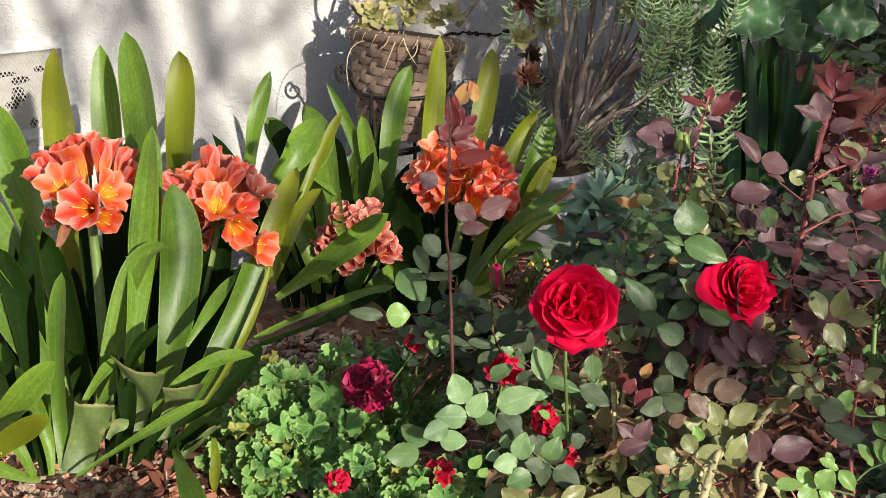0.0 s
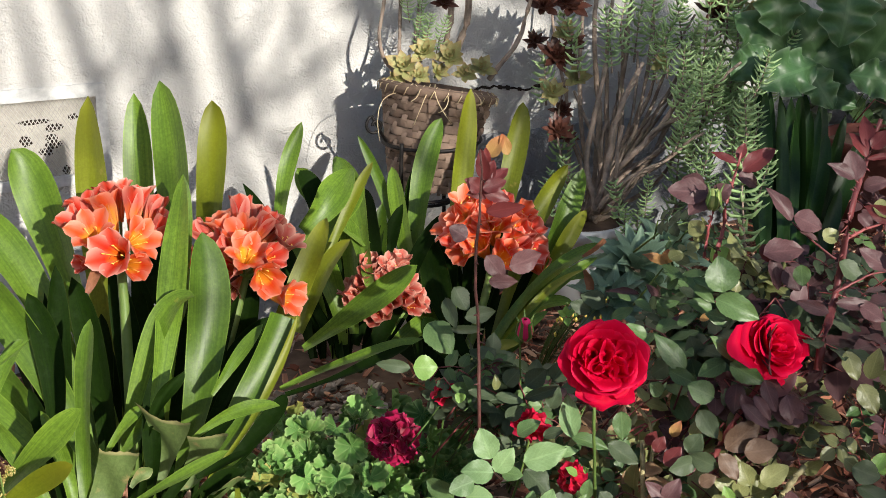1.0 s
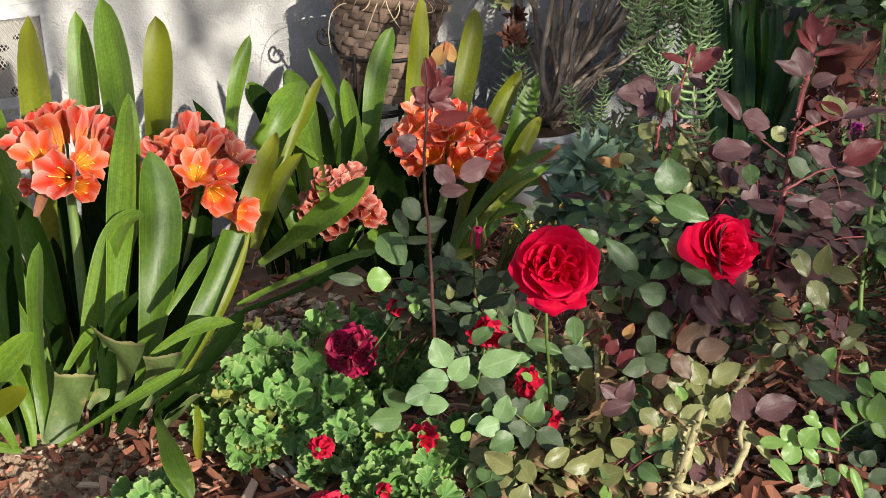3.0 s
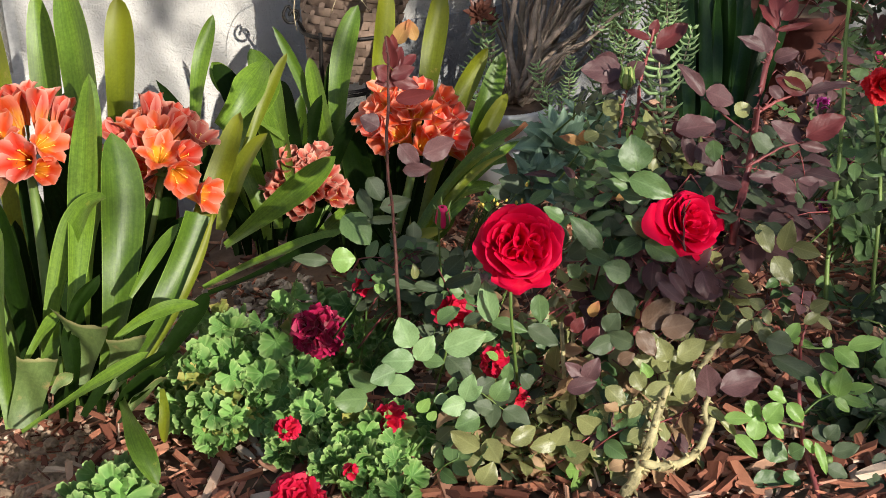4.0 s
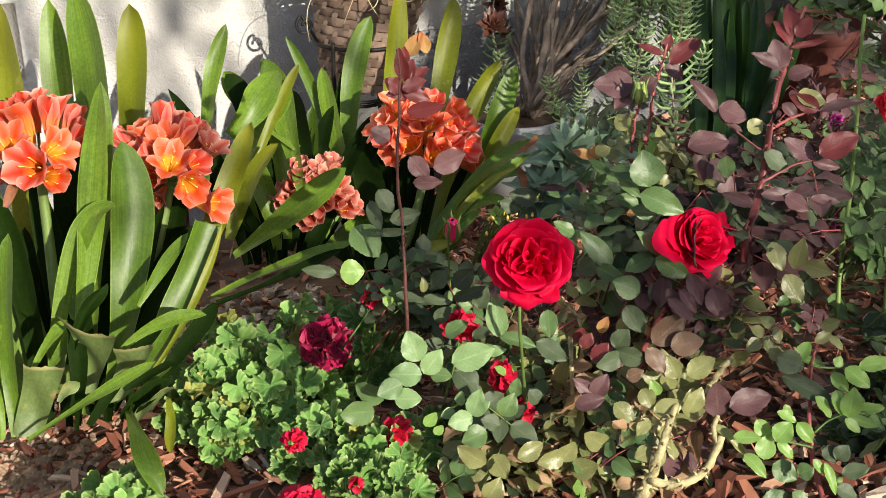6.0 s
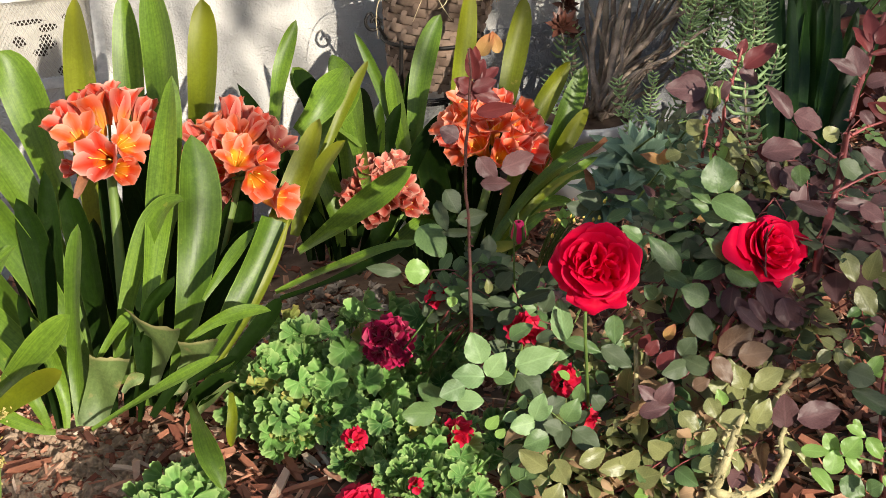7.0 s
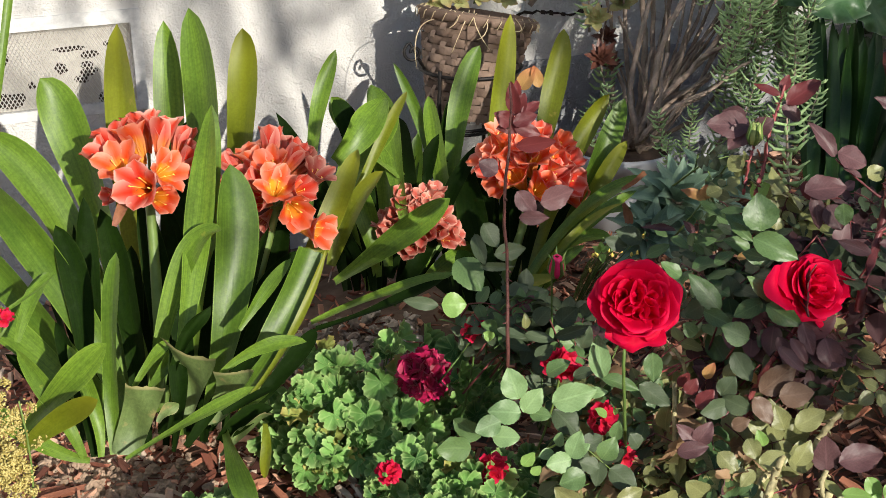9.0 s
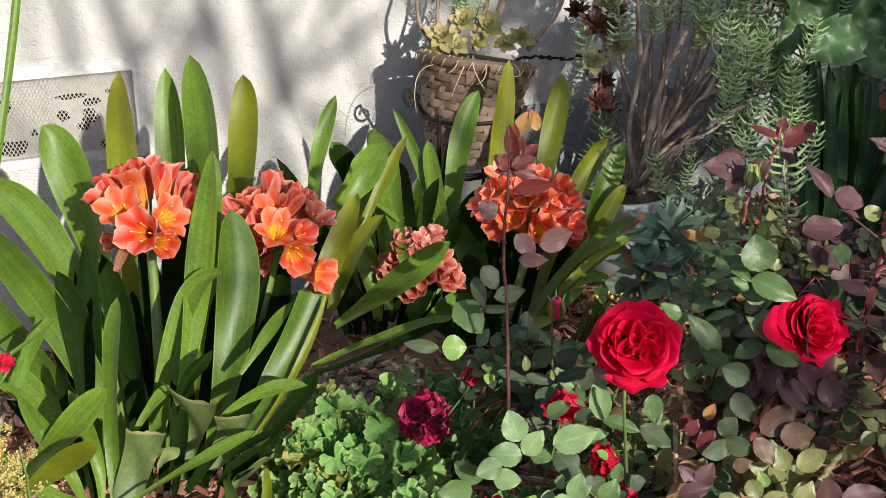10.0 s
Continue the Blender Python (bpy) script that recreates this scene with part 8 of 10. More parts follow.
# ---- basket on its iron stand ----
def build_basket():
    top, low = Vector((1.118, 2.470, 0.488)), Vector((1.072, 2.445, 0.262))
    axis = (top - low).normalized()
    m = aim(low, axis, 0.3)
    height, r0, r1 = (top - low).length, 0.072, 0.124
    basket = thing("wicker_basket", low, "brown woven splint basket tapering down, held in an iron stand", "basket")
    mm = Matrix.Translation(-low) @ m
    def radius(z):
        q = z / height
        return r0 + (r1 - r0) * (q ** 0.8)
    rows, cols = 11, 24
    step = (height - 0.022) / rows
    def put(verts, faces, name, mat=M_BASKET, label=""):
        ob = new(name, mesh_of(name, [mm @ Vector(v) for v in verts], faces, [mat]))
        ob.parent = basket
        return tagged(ob, label)
    rnd = random.Random(2)
    for i in range(rows):
        z0 = 0.004 + i * step
        verts, faces, n = [], [], cols * 6
        for k in range(n):
            a = 2 * math.pi * k / n
            wave = math.cos(cols / 2 * a + math.pi * i) * 0.0034
            for dz, dr in ((0.0008, -0.0006), (step * 0.5, 0.0012), (step - 0.0008, -0.0006)):
                r = radius(z0 + dz) + wave + dr
                verts.append((r * math.cos(a), r * math.sin(a), z0 + dz))
        for k in range(n):
            k2 = (k + 1) % n
            faces += [(k * 3, k2 * 3, k2 * 3 + 1, k * 3 + 1), (k * 3 + 1, k2 * 3 + 1, k2 * 3 + 2, k * 3 + 2)]
        put(verts, faces, "weft_strip")
    for k in range(cols):
        a = 2 * math.pi * k / cols
        verts, faces, n = [], [], rows * 4
        wid = 0.0052
        for i in range(n + 1):
            z = (height - 0.02) * i / n
            wave = -math.cos(math.pi * k) * math.cos(math.pi * z / step - 0.5 * math.pi + math.pi / 2) * 0.0040
            r = radius(z) + wave
            w = wid * (0.8 + 0.9 * z / height)
            for s in (-1, 0, 1):
                b = a + s * w / r
                verts.append((r * math.cos(b) * (1 - 0.004 * abs(s)), r * math.sin(b) * (1 - 0.004 * abs(s)), z))
        for i in range(n):
            for j in range(2):
                q = i * 3 + j
                faces.append((q, q + 1, q + 4, q + 3))
        put(verts, faces, "stake")
    for dr, z0, z1 in ((0.005, height - 0.024, height - 0.003), (-0.005, height - 0.024, height)):
        v, f = lathe([(radius(z0) + dr - 0.002, z0), (radius(z0) + dr + 0.003, z0 + 0.002), (radius(z1) + dr + 0.003, z1 - 0.002), (radius(z1) + dr - 0.002, z1), (radius(z0) + dr - 0.002, z0)], 56)
        put(v, f, "rim_hoop")
    for k in range(28):
        a = 2 * math.pi * k / 28
        r = radius(height)
        pts = [Vector(((r + 0.009) * math.cos(a), (r + 0.009) * math.sin(a), height - 0.026)), Vector(((r + 0.010) * math.cos(a + 0.05), (r + 0.010) * math.sin(a + 0.05), height - 0.01)), Vector(((r - 0.004) * math.cos(a + 0.09), (r - 0.004) * math.sin(a + 0.09), height + 0.001))]
        v, f = tube(pts, 0.0011, 4)
        put(v, f, "lashing", M_STRAW)
    v, f = lathe([(0.0, height - 0.035), (0.06, height - 0.03), (r1 - 0.012, height - 0.04), (r0 - 0.006, 0.006), (0.0, 0.004)], 30)
    put(v, f, "soil", M_SOIL, "dry potting soil")

    base = Vector((1.07, 2.45, ground_z(1.07, 2.45)))
    stand = thing("plant_stand", base, "black wrought iron plant stand with scrolled arms", "plant stand")
    def iron(pts, r, name):
        v, f = tube([p - base for p in pts], r, 6)
        part(name, Pile().add(v, f).mesh(name, [M_IRON]), stand, Matrix.Translation(base))
    def ring(c, r, name, thick):
        iron([c + Vector((r * math.cos(a), r * math.sin(a), 0)) for a in [2 * math.pi * k / 36 for k in range(37)]], thick, name)
    mid = low.lerp(top, 0.50)
    ring(mid, radius(height * 0.5) + 0.007, "upper_ring", 0.0045)
    ring(low + Vector((0, 0, -0.004)), r0 + 0.006, "lower_ring", 0.004)
    ring(low + Vector((0, 0, -0.016)), r0 - 0.004, "lower_ring", 0.004)
    for k in range(4):
        a = 0.55 + k * math.pi / 2
        o = Vector((math.cos(a), math.sin(a), 0))
        p0 = mid + o * (radius(height * 0.5) + 0.009)
        p1 = low + o * (r0 + 0.009)
        foot = base + o * 0.13
        iron([p0 + Vector((0, 0, 0.012)), p0, p0.lerp(p1, 0.5) + o * 0.004, p1, p1.lerp(foot, 0.5) - o * 0.02, foot], 0.0048, "leg")
    for cx, cz, turns, sgn in ((0.962, 0.418, 1.2, 1),):
        c = Vector((cx, 2.452, cz))
        pts = []
        for i in range(34):
            q = i / 33
            a = 2 * math.pi * turns * q
            r = 0.007 + 0.015 * q
            pts.append(c + Vector((sgn * -r * math.cos(a), 0.004 * q, r * math.sin(a))))
        pts.append(mid + Vector((-sgn * (radius(height * 0.5) + 0.004), 0, 0.002)))
        iron(pts, 0.0034, "scroll")


build_basket()
FLESHY = {"yellow": (fleshy_leaf_mesh("leaf", M_AEON, 0.58), 18, 0.036), "dark": (fleshy_leaf_mesh("leaf", M_AEON_DARK, 0.40), 24, 0.040)}
SPRIGS = [sprig_mesh("sprig", M_SEDUM, M_WOODY, s, ln, lf, n) for s, ln, lf, n in ((1, 0.15, 0.040, 11), (2, 0.12, 0.038, 9), (3, 0.18, 0.040, 13), (4, 0.10, 0.034, 8))]


def rosette(plant, kind, place, axis, scale):
    """A rosette: a short stub with fleshy leaves wound round it."""
    mesh, count, length = FLESHY[kind]
    v, f = lathe([(0.002, -0.02), (0.004, -0.01), (0.005, 0.0), (0.001, 0.006)], 8)
    m = aim(place, axis, pick.uniform(0, 6), scale)
    core = part("rosette", Pile().add([m.to_3x3() @ Vector(q) for q in v], f).mesh("rosette", [M_STEM]), plant, Matrix.Translation(place))
    for k in range(count):
        q = (k + 1) / count
        lift = radians(80 - 72 * q ** 0.8 + pick.uniform(-6, 6))
        ln = length * (0.35 + 0.65 * q) * pick.uniform(0.9, 1.1)
        turn = Matrix.Rotation(k * 2.39996, 4, "Z") @ Matrix.Rotation(-lift, 4, "Y") @ Matrix.Diagonal((ln, ln, ln, 1))
        part("leaf", mesh, core, m @ turn)


def sprig(plant, place, axis, scale):
    part("sprig", pick.choice(SPRIGS), plant, aim(place, axis, pick.uniform(0, 6), scale))


plant = thing("basket_succulents", (1.115, 2.468, 0.455), "yellow-green succulent rosettes and bare stems in a basket", "succulents")
rosette(plant, "yellow", (1.044, 2.489, 0.533), (-0.386, -0.700, 0.700), 1.26)
rosette(plant, "yellow", (1.090, 2.480, 0.563), (-0.359, -0.700, 0.700), 1.15)
rosette(plant, "yellow", (1.138, 2.453, 0.552), (-0.483, -0.700, 0.700), 1.32)
rosette(plant, "yellow", (1.196, 2.418, 0.530), (-0.339, -0.700, 0.700), 1.03)
rosette(plant, "yellow", (1.161, 2.429, 0.518), (-0.445, -0.700, 0.700), 0.92)
rosette(plant, "yellow", (1.071, 2.468, 0.514), (-0.219, -0.700, 0.700), 0.92)
rosette(plant, "yellow", (1.109, 2.454, 0.520), (0.182, -0.700, 0.700), 0.92)
rosette(plant, "yellow", (1.024, 2.488, 0.507), (-0.245, -0.700, 0.700), 0.69)
stem(plant, "stem", (1.038, 2.521, 0.518), (1.026, 2.557, 0.594), (1.050, 2.649, 0.849), 0.0050, 0.0035, M_WOODY)
stem(plant, "stem", (1.028, 2.513, 0.517), (1.062, 2.540, 0.594), (1.099, 2.626, 0.850), 0.0050, 0.0035, M_WOODY)
stem(plant, "stem", (1.095, 2.513, 0.534), (1.105, 2.552, 0.614), (1.152, 2.636, 0.847), 0.0040, 0.0028, M_WOODY)
stem(plant, "stem", (1.156, 2.507, 0.531), (1.170, 2.544, 0.611), (1.227, 2.625, 0.846), 0.0080, 0.0056, M_WOODY)
stem(plant, "stem", (1.168, 2.479, 0.535), (1.196, 2.511, 0.615), (1.251, 2.591, 0.848), 0.0090, 0.0063, M_WOODY)
stem(plant, "stem", (1.208, 2.404, 0.509), (1.272, 2.407, 0.590), (1.346, 2.424, 0.717), 0.0060, 0.0042, M_WOODY)
sprig(plant, (1.081, 2.511, 0.573), (0.05, -0.1, 1.0), 0.55)
sprig(plant, (1.101, 2.497, 0.562), (0.05, -0.1, 1.0), 0.55)
sprig(plant, (1.120, 2.487, 0.556), (0.05, -0.1, 1.0), 0.55)
sprig(plant, (1.076, 2.532, 0.619), (0.05, -0.1, 1.0), 0.55)
sprig(plant, (1.099, 2.522, 0.619), (0.05, -0.1, 1.0), 0.55)
rosette(plant, "dark", (1.141, 2.497, 0.663), (-0.3, -0.6, 0.7), 0.9)
rosette(plant, "dark", (1.355, 2.406, 0.683), (-0.3, -0.6, 0.7), 0.9)
rosette(plant, "dark", (1.380, 2.387, 0.666), (-0.3, -0.6, 0.7), 0.9)
stem(plant, "dry_root", (1.067, 2.399, 0.510), (1.019, 2.338, 0.479), (1.000, 2.333, 0.444), 0.0012, 0.0008, M_STRAW)
stem(plant, "dry_root", (1.076, 2.395, 0.510), (1.052, 2.327, 0.490), (1.072, 2.300, 0.446), 0.0012, 0.0008, M_STRAW)
stem(plant, "dry_root", (1.096, 2.381, 0.499), (1.069, 2.317, 0.485), (1.050, 2.319, 0.468), 0.0012, 0.0008, M_STRAW)
stem(plant, "dry_root", (0.997, 2.424, 0.492), (0.948, 2.392, 0.474), (0.931, 2.351, 0.412), 0.0012, 0.0008, M_STRAW)
stem(plant, "dry_root", (1.150, 2.354, 0.494), (1.131, 2.289, 0.485), (1.095, 2.308, 0.491), 0.0012, 0.0008, M_STRAW)
stem(plant, "dry_root", (1.030, 2.394, 0.514), (1.027, 2.367, 0.502), (1.002, 2.350, 0.490), 0.0012, 0.0008, M_STRAW)

# ---- pot with the needle-leaved shrub ----
def build_pot(place, height, r_top, r_low, mat, name, label, ribs=0):
    pot = thing(name, place, label, "plant pot")
    v, f = lathe([(0.0, 0.003), (r_low, 0.0), (r_low + (r_top - r_low) * 0.5, height * 0.5), (r_top - 0.004, height - 0.035), (r_top - 0.002, height - 0.033), (r_top + 0.005, height - 0.03), (r_top + 0.007, height - 0.004), (r_top + 0.004, height), (r_top - 0.002, height), (r_top - 0.004, height - 0.006), (r_top - 0.012, height - 0.03)], 56)
    part("body", Pile().add(v, f).mesh("body", [mat]), pot, Matrix.Translation(place))
    v, f = lathe([(0.0, height - 0.018), (r_top * 0.5, height - 0.014), (r_top - 0.006, height - 0.024)], 30)
    part("soil", Pile().add(v, f).mesh("soil", [M_SOIL]), pot, Matrix.Translation(place))
    return pot


build_pot(Vector((1.445, 2.40, -0.03)), 0.198, 0.120, 0.090, M_PLASTIC, "plastic_pot", "grey-white plastic nursery pot with a rolled rim")
plant = thing("needle_shrub", (1.46, 2.41, 0.12), "tall woody succulent shrub with green needle leaves in a pot", "shrub")
stem(plant, "stem", (1.480, 2.439, 0.140), (1.474, 2.525, 0.337), (1.499, 2.629, 0.633), 0.0060, 0.0033, M_WOODY)
stem(plant, "stem", (1.483, 2.427, 0.143), (1.521, 2.516, 0.361), (1.550, 2.619, 0.657), 0.0070, 0.0039, M_WOODY)
stem(plant, "stem", (1.480, 2.405, 0.144), (1.528, 2.477, 0.356), (1.588, 2.582, 0.659), 0.0090, 0.0050, M_WOODY)
stem(plant, "stem", (1.492, 2.421, 0.137), (1.565, 2.487, 0.336), (1.645, 2.613, 0.651), 0.0080, 0.0044, M_WOODY)
stem(plant, "stem", (1.488, 2.402, 0.144), (1.572, 2.448, 0.331), (1.656, 2.543, 0.634), 0.0080, 0.0044, M_WOODY)
stem(plant, "stem", (1.494, 2.399, 0.144), (1.594, 2.434, 0.319), (1.705, 2.524, 0.634), 0.0070, 0.0039, M_WOODY)
stem(plant, "stem", (1.472, 2.368, 0.157), (1.576, 2.379, 0.308), (1.711, 2.405, 0.524), 0.0070, 0.0039, M_WOODY)
stem(plant, "stem", (1.459, 2.355, 0.169), (1.568, 2.341, 0.293), (1.679, 2.320, 0.403), 0.0060, 0.0033, M_WOODY)
stem(plant, "stem", (1.464, 2.376, 0.169), (1.553, 2.362, 0.276), (1.646, 2.308, 0.345), 0.0068, 0.0038, M_WOODY)
stem(plant, "stem", (1.493, 2.402, 0.150), (1.618, 2.398, 0.312), (1.778, 2.388, 0.495), 0.0060, 0.0033, M_WOODY)
stem(plant, "stem", (1.471, 2.391, 0.156), (1.504, 2.403, 0.270), (1.533, 2.437, 0.378), 0.0060, 0.0033, M_WOODY)
stem(plant, "stem", (1.736, 2.334, 0.381), (1.821, 2.318, 0.480), (1.893, 2.307, 0.577), 0.0054, 0.0030, M_WOODY)
stem(plant, "stem", (1.461, 2.395, 0.156), (1.455, 2.418, 0.259), (1.446, 2.463, 0.355), 0.0068, 0.0038, M_WOODY)
sprig(plant, (1.411, 2.445, 0.250), (0.062, 0.128, 1.019), 1.12)
sprig(plant, (1.643, 2.255, 0.314), (-0.057, 0.068, 1.056), 1.06)
sprig(plant, (1.660, 2.213, 0.284), (-0.032, 0.130, 1.029), 0.81)
sprig(plant, (1.667, 2.266, 0.216), (0.190, 0.445, 0.884), 0.75)
sprig(plant, (1.769, 2.357, 0.365), (0.342, -0.090, 0.990), 0.87)
sprig(plant, (1.830, 2.354, 0.426), (0.547, -0.003, 0.846), 1.02)
sprig(plant, (1.686, 2.299, 0.490), (0.020, 0.024, 1.064), 1.03)
sprig(plant, (1.890, 2.346, 0.461), (0.590, -0.274, 0.831), 0.87)
sprig(plant, (1.517, 2.399, 0.497), (0.019, 0.485, 0.880), 0.81)
sprig(plant, (1.422, 2.383, 0.497), (0.072, 0.386, 0.920), 0.99)
sprig(plant, (1.609, 2.247, 0.383), (0.382, 0.010, 0.947), 0.89)
sprig(plant, (1.726, 2.226, 0.311), (0.204, 0.016, 1.021), 0.94)
sprig(plant, (1.771, 2.234, 0.369), (0.350, 0.152, 0.928), 1.03)
sprig(plant, (1.714, 2.130, 0.186), (0.171, -0.065, 1.056), 0.76)
sprig(plant, (1.605, 2.447, 0.506), (0.298, 0.250, 0.921), 0.98)
sprig(plant, (1.599, 2.301, 0.497), (0.365, 0.416, 0.851), 0.82)
sprig(plant, (1.799, 2.396, 0.499), (0.483, 0.259, 0.840), 1.05)
sprig(plant, (1.727, 2.427, 0.512), (0.019, 0.023, 1.064), 0.89)
sprig(plant, (1.367, 2.430, 0.429), (-0.219, 0.348, 0.919), 1.06)
sprig(plant, (1.666, 2.231, 0.355), (0.218, 0.053, 1.006), 1.07)
sprig(plant, (1.722, 2.176, 0.287), (0.225, 0.300, 0.927), 0.99)
sprig(plant, (1.694, 2.319, 0.395), (0.151, 0.349, 0.925), 0.88)
sprig(plant, (1.519, 2.360, 0.542), (-0.071, 0.032, 1.071), 0.96)
sprig(plant, (1.621, 2.384, 0.542), (0.247, 0.353, 0.904), 0.99)
sprig(plant, (1.843, 2.316, 0.407), (0.564, 0.041, 0.828), 0.92)
sprig(plant, (1.827, 2.235, 0.539), (0.468, -0.198, 0.930), 0.76)
sprig(plant, (1.749, 2.292, 0.409), (0.349, -0.073, 0.982), 0.80)
sprig(plant, (1.638, 2.287, 0.186), (0.098, -0.015, 1.062), 1.00)
sprig(plant, (1.732, 2.273, 0.219), (0.113, 0.487, 0.877), 0.92)
sprig(plant, (1.359, 2.310, 0.230), (0.198, 0.003, 1.027), 0.87)
sprig(plant, (1.256, 1.550, 0.375), (0.077, 0.166, 1.003), 1.00)
rosette(plant, "dark", (1.458, 2.503, 0.514), (-0.3, -0.6, 0.7), 0.9)
rosette(plant, "dark", (1.431, 2.466, 0.402), (-0.3, -0.6, 0.7), 0.9)
rosette(plant, "dark", (1.429, 2.443, 0.348), (-0.3, -0.6, 0.7), 0.9)
rosette(plant, "dark", (1.771, 2.344, 0.438), (-0.3, -0.6, 0.7), 0.9)
rosette(plant, "dark", (1.395, 2.544, 0.551), (-0.3, -0.6, 0.7), 0.9)
rosette(plant, "dark", (1.480, 2.509, 0.550), (-0.3, -0.6, 0.7), 0.9)
stem(plant, "stem", (1.498, 2.398, 0.144), (1.567, 2.395, 0.223), (1.624, 2.398, 0.285), 0.0054, 0.0024, M_WOODY)
stem(plant, "stem", (1.460, 2.413, 0.144), (1.539, 2.402, 0.253), (1.577, 2.485, 0.483), 0.0055, 0.0024, M_WOODY)
stem(plant, "stem", (1.467, 2.411, 0.144), (1.585, 2.467, 0.388), (1.626, 2.533, 0.581), 0.0069, 0.0031, M_WOODY)
stem(plant, "stem", (1.493, 2.400, 0.144), (1.603, 2.364, 0.277), (1.726, 2.367, 0.401), 0.0069, 0.0031, M_WOODY)
stem(plant, "stem", (1.503, 2.396, 0.144), (1.633, 2.404, 0.376), (1.749, 2.418, 0.519), 0.0043, 0.0019, M_WOODY)
stem(plant, "stem", (1.496, 2.398, 0.144), (1.642, 2.390, 0.316), (1.740, 2.413, 0.462), 0.0068, 0.0031, M_WOODY)
stem(plant, "stem", (1.498, 2.398, 0.144), (1.705, 2.404, 0.289), (1.840, 2.435, 0.488), 0.0057, 0.0026, M_WOODY)
stem(plant, "stem", (1.497, 2.398, 0.144), (1.608, 2.437, 0.364), (1.700, 2.482, 0.557), 0.0068, 0.0030, M_WOODY)
stem(plant, "stem", (1.484, 2.404, 0.144), (1.491, 2.439, 0.237), (1.517, 2.479, 0.356), 0.0062, 0.0028, M_WOODY)
stem(plant, "stem", (1.461, 2.413, 0.144), (1.622, 2.430, 0.375), (1.787, 2.461, 0.602), 0.0062, 0.0028, M_WOODY)
stem(plant, "stem", (1.464, 2.412, 0.144), (1.400, 2.403, 0.292), (1.435, 2.467, 0.476), 0.0039, 0.0018, M_WOODY)
stem(plant, "stem", (1.473, 2.408, 0.144), (1.492, 2.492, 0.314), (1.483, 2.556, 0.455), 0.0030, 0.0014, M_WOODY)
stem(plant, "stem", (1.474, 2.407, 0.144), (1.512, 2.346, 0.319), (1.587, 2.409, 0.540), 0.0061, 0.0027, M_WOODY)
stem(plant, "stem", (1.470, 2.409, 0.144), (1.490, 2.395, 0.268), (1.471, 2.478, 0.444), 0.0072, 0.0032, M_WOODY)
stem(plant, "stem", (1.460, 2.413, 0.144), (1.613, 2.432, 0.263), (1.759, 2.467, 0.482), 0.0061, 0.0027, M_WOODY)
stem(plant, "stem", (1.452, 2.417, 0.144), (1.461, 2.341, 0.222), (1.542, 2.360, 0.342), 0.0062, 0.0028, M_WOODY)
stem(plant, "stem", (1.475, 2.407, 0.144), (1.573, 2.348, 0.253), (1.816, 2.354, 0.497), 0.0080, 0.0035, M_WOODY)
stem(plant, "stem", (1.466, 2.411, 0.144), (1.657, 2.334, 0.323), (1.809, 2.318, 0.428), 0.0080, 0.0036, M_WOODY)
stem(plant, "stem", (1.478, 2.406, 0.144), (1.529, 2.373, 0.303), (1.644, 2.424, 0.530), 0.0070, 0.0031, M_WOODY)
stem(plant, "stem", (1.481, 2.405, 0.144), (1.621, 2.339, 0.327), (1.795, 2.392, 0.617), 0.0043, 0.0019, M_WOODY)
sprig(plant, (1.700, 2.199, 0.415), (-0.039, 0.425, 0.904), 0.84)
sprig(plant, (1.673, 2.302, 0.451), (0.212, 0.293, 0.932), 0.94)
sprig(plant, (1.736, 2.279, 0.579), (0.104, 0.003, 1.054), 1.00)
sprig(plant, (1.776, 2.356, 0.568), (0.199, 0.168, 0.976), 0.92)
sprig(plant, (1.796, 2.321, 0.448), (0.274, 0.246, 0.930), 0.98)
sprig(plant, (1.661, 2.358, 0.441), (0.437, -0.125, 0.940), 0.91)
sprig(plant, (1.734, 2.345, 0.501), (-0.140, 0.546, 0.834), 0.82)
sprig(plant, (1.715, 2.254, 0.465), (0.424, 0.045, 0.917), 0.97)
sprig(plant, (1.627, 2.381, 0.468), (-0.143, 0.246, 0.979), 0.61)
sprig(plant, (1.811, 2.277, 0.320), (0.066, 0.538, 0.858), 0.98)
sprig(plant, (1.860, 2.279, 0.539), (0.298, 0.377, 0.883), 0.88)
sprig(plant, (1.588, 2.342, 0.531), (0.596, 0.281, 0.771), 0.86)
sprig(plant, (1.735, 2.174, 0.382), (0.251, 0.305, 0.919), 0.87)
sprig(plant, (1.686, 2.228, 0.358), (0.474, -0.058, 0.905), 0.67)
sprig(plant, (1.795, 2.319, 0.442), (0.078, 0.193, 0.993), 0.72)
sprig(plant, (1.766, 2.330, 0.510), (0.214, 0.431, 0.885), 0.71)
sprig(plant, (1.623, 2.190, 0.295), (-0.071, 0.228, 0.990), 0.64)
sprig(plant, (1.743, 2.249, 0.569), (0.123, 0.404, 0.908), 0.99)
sprig(plant, (1.747, 2.338, 0.491), (0.487, -0.085, 0.900), 0.62)
sprig(plant, (1.593, 2.249, 0.186), (0.467, 0.319, 0.835), 1.04)
sprig(plant, (1.716, 2.188, 0.396), (0.071, 0.355, 0.932), 0.71)
sprig(plant, (1.636, 2.233, 0.335), (0.327, 0.378, 0.874), 0.97)
sprig(plant, (1.741, 2.229, 0.387), (-0.166, 0.338, 0.933), 0.87)
sprig(plant, (1.719, 2.238, 0.405), (0.582, 0.305, 0.775), 0.69)
sprig(plant, (1.815, 2.217, 0.432), (0.266, 0.429, 0.875), 0.67)
sprig(plant, (1.642, 2.296, 0.513), (0.381, 0.135, 0.919), 0.61)
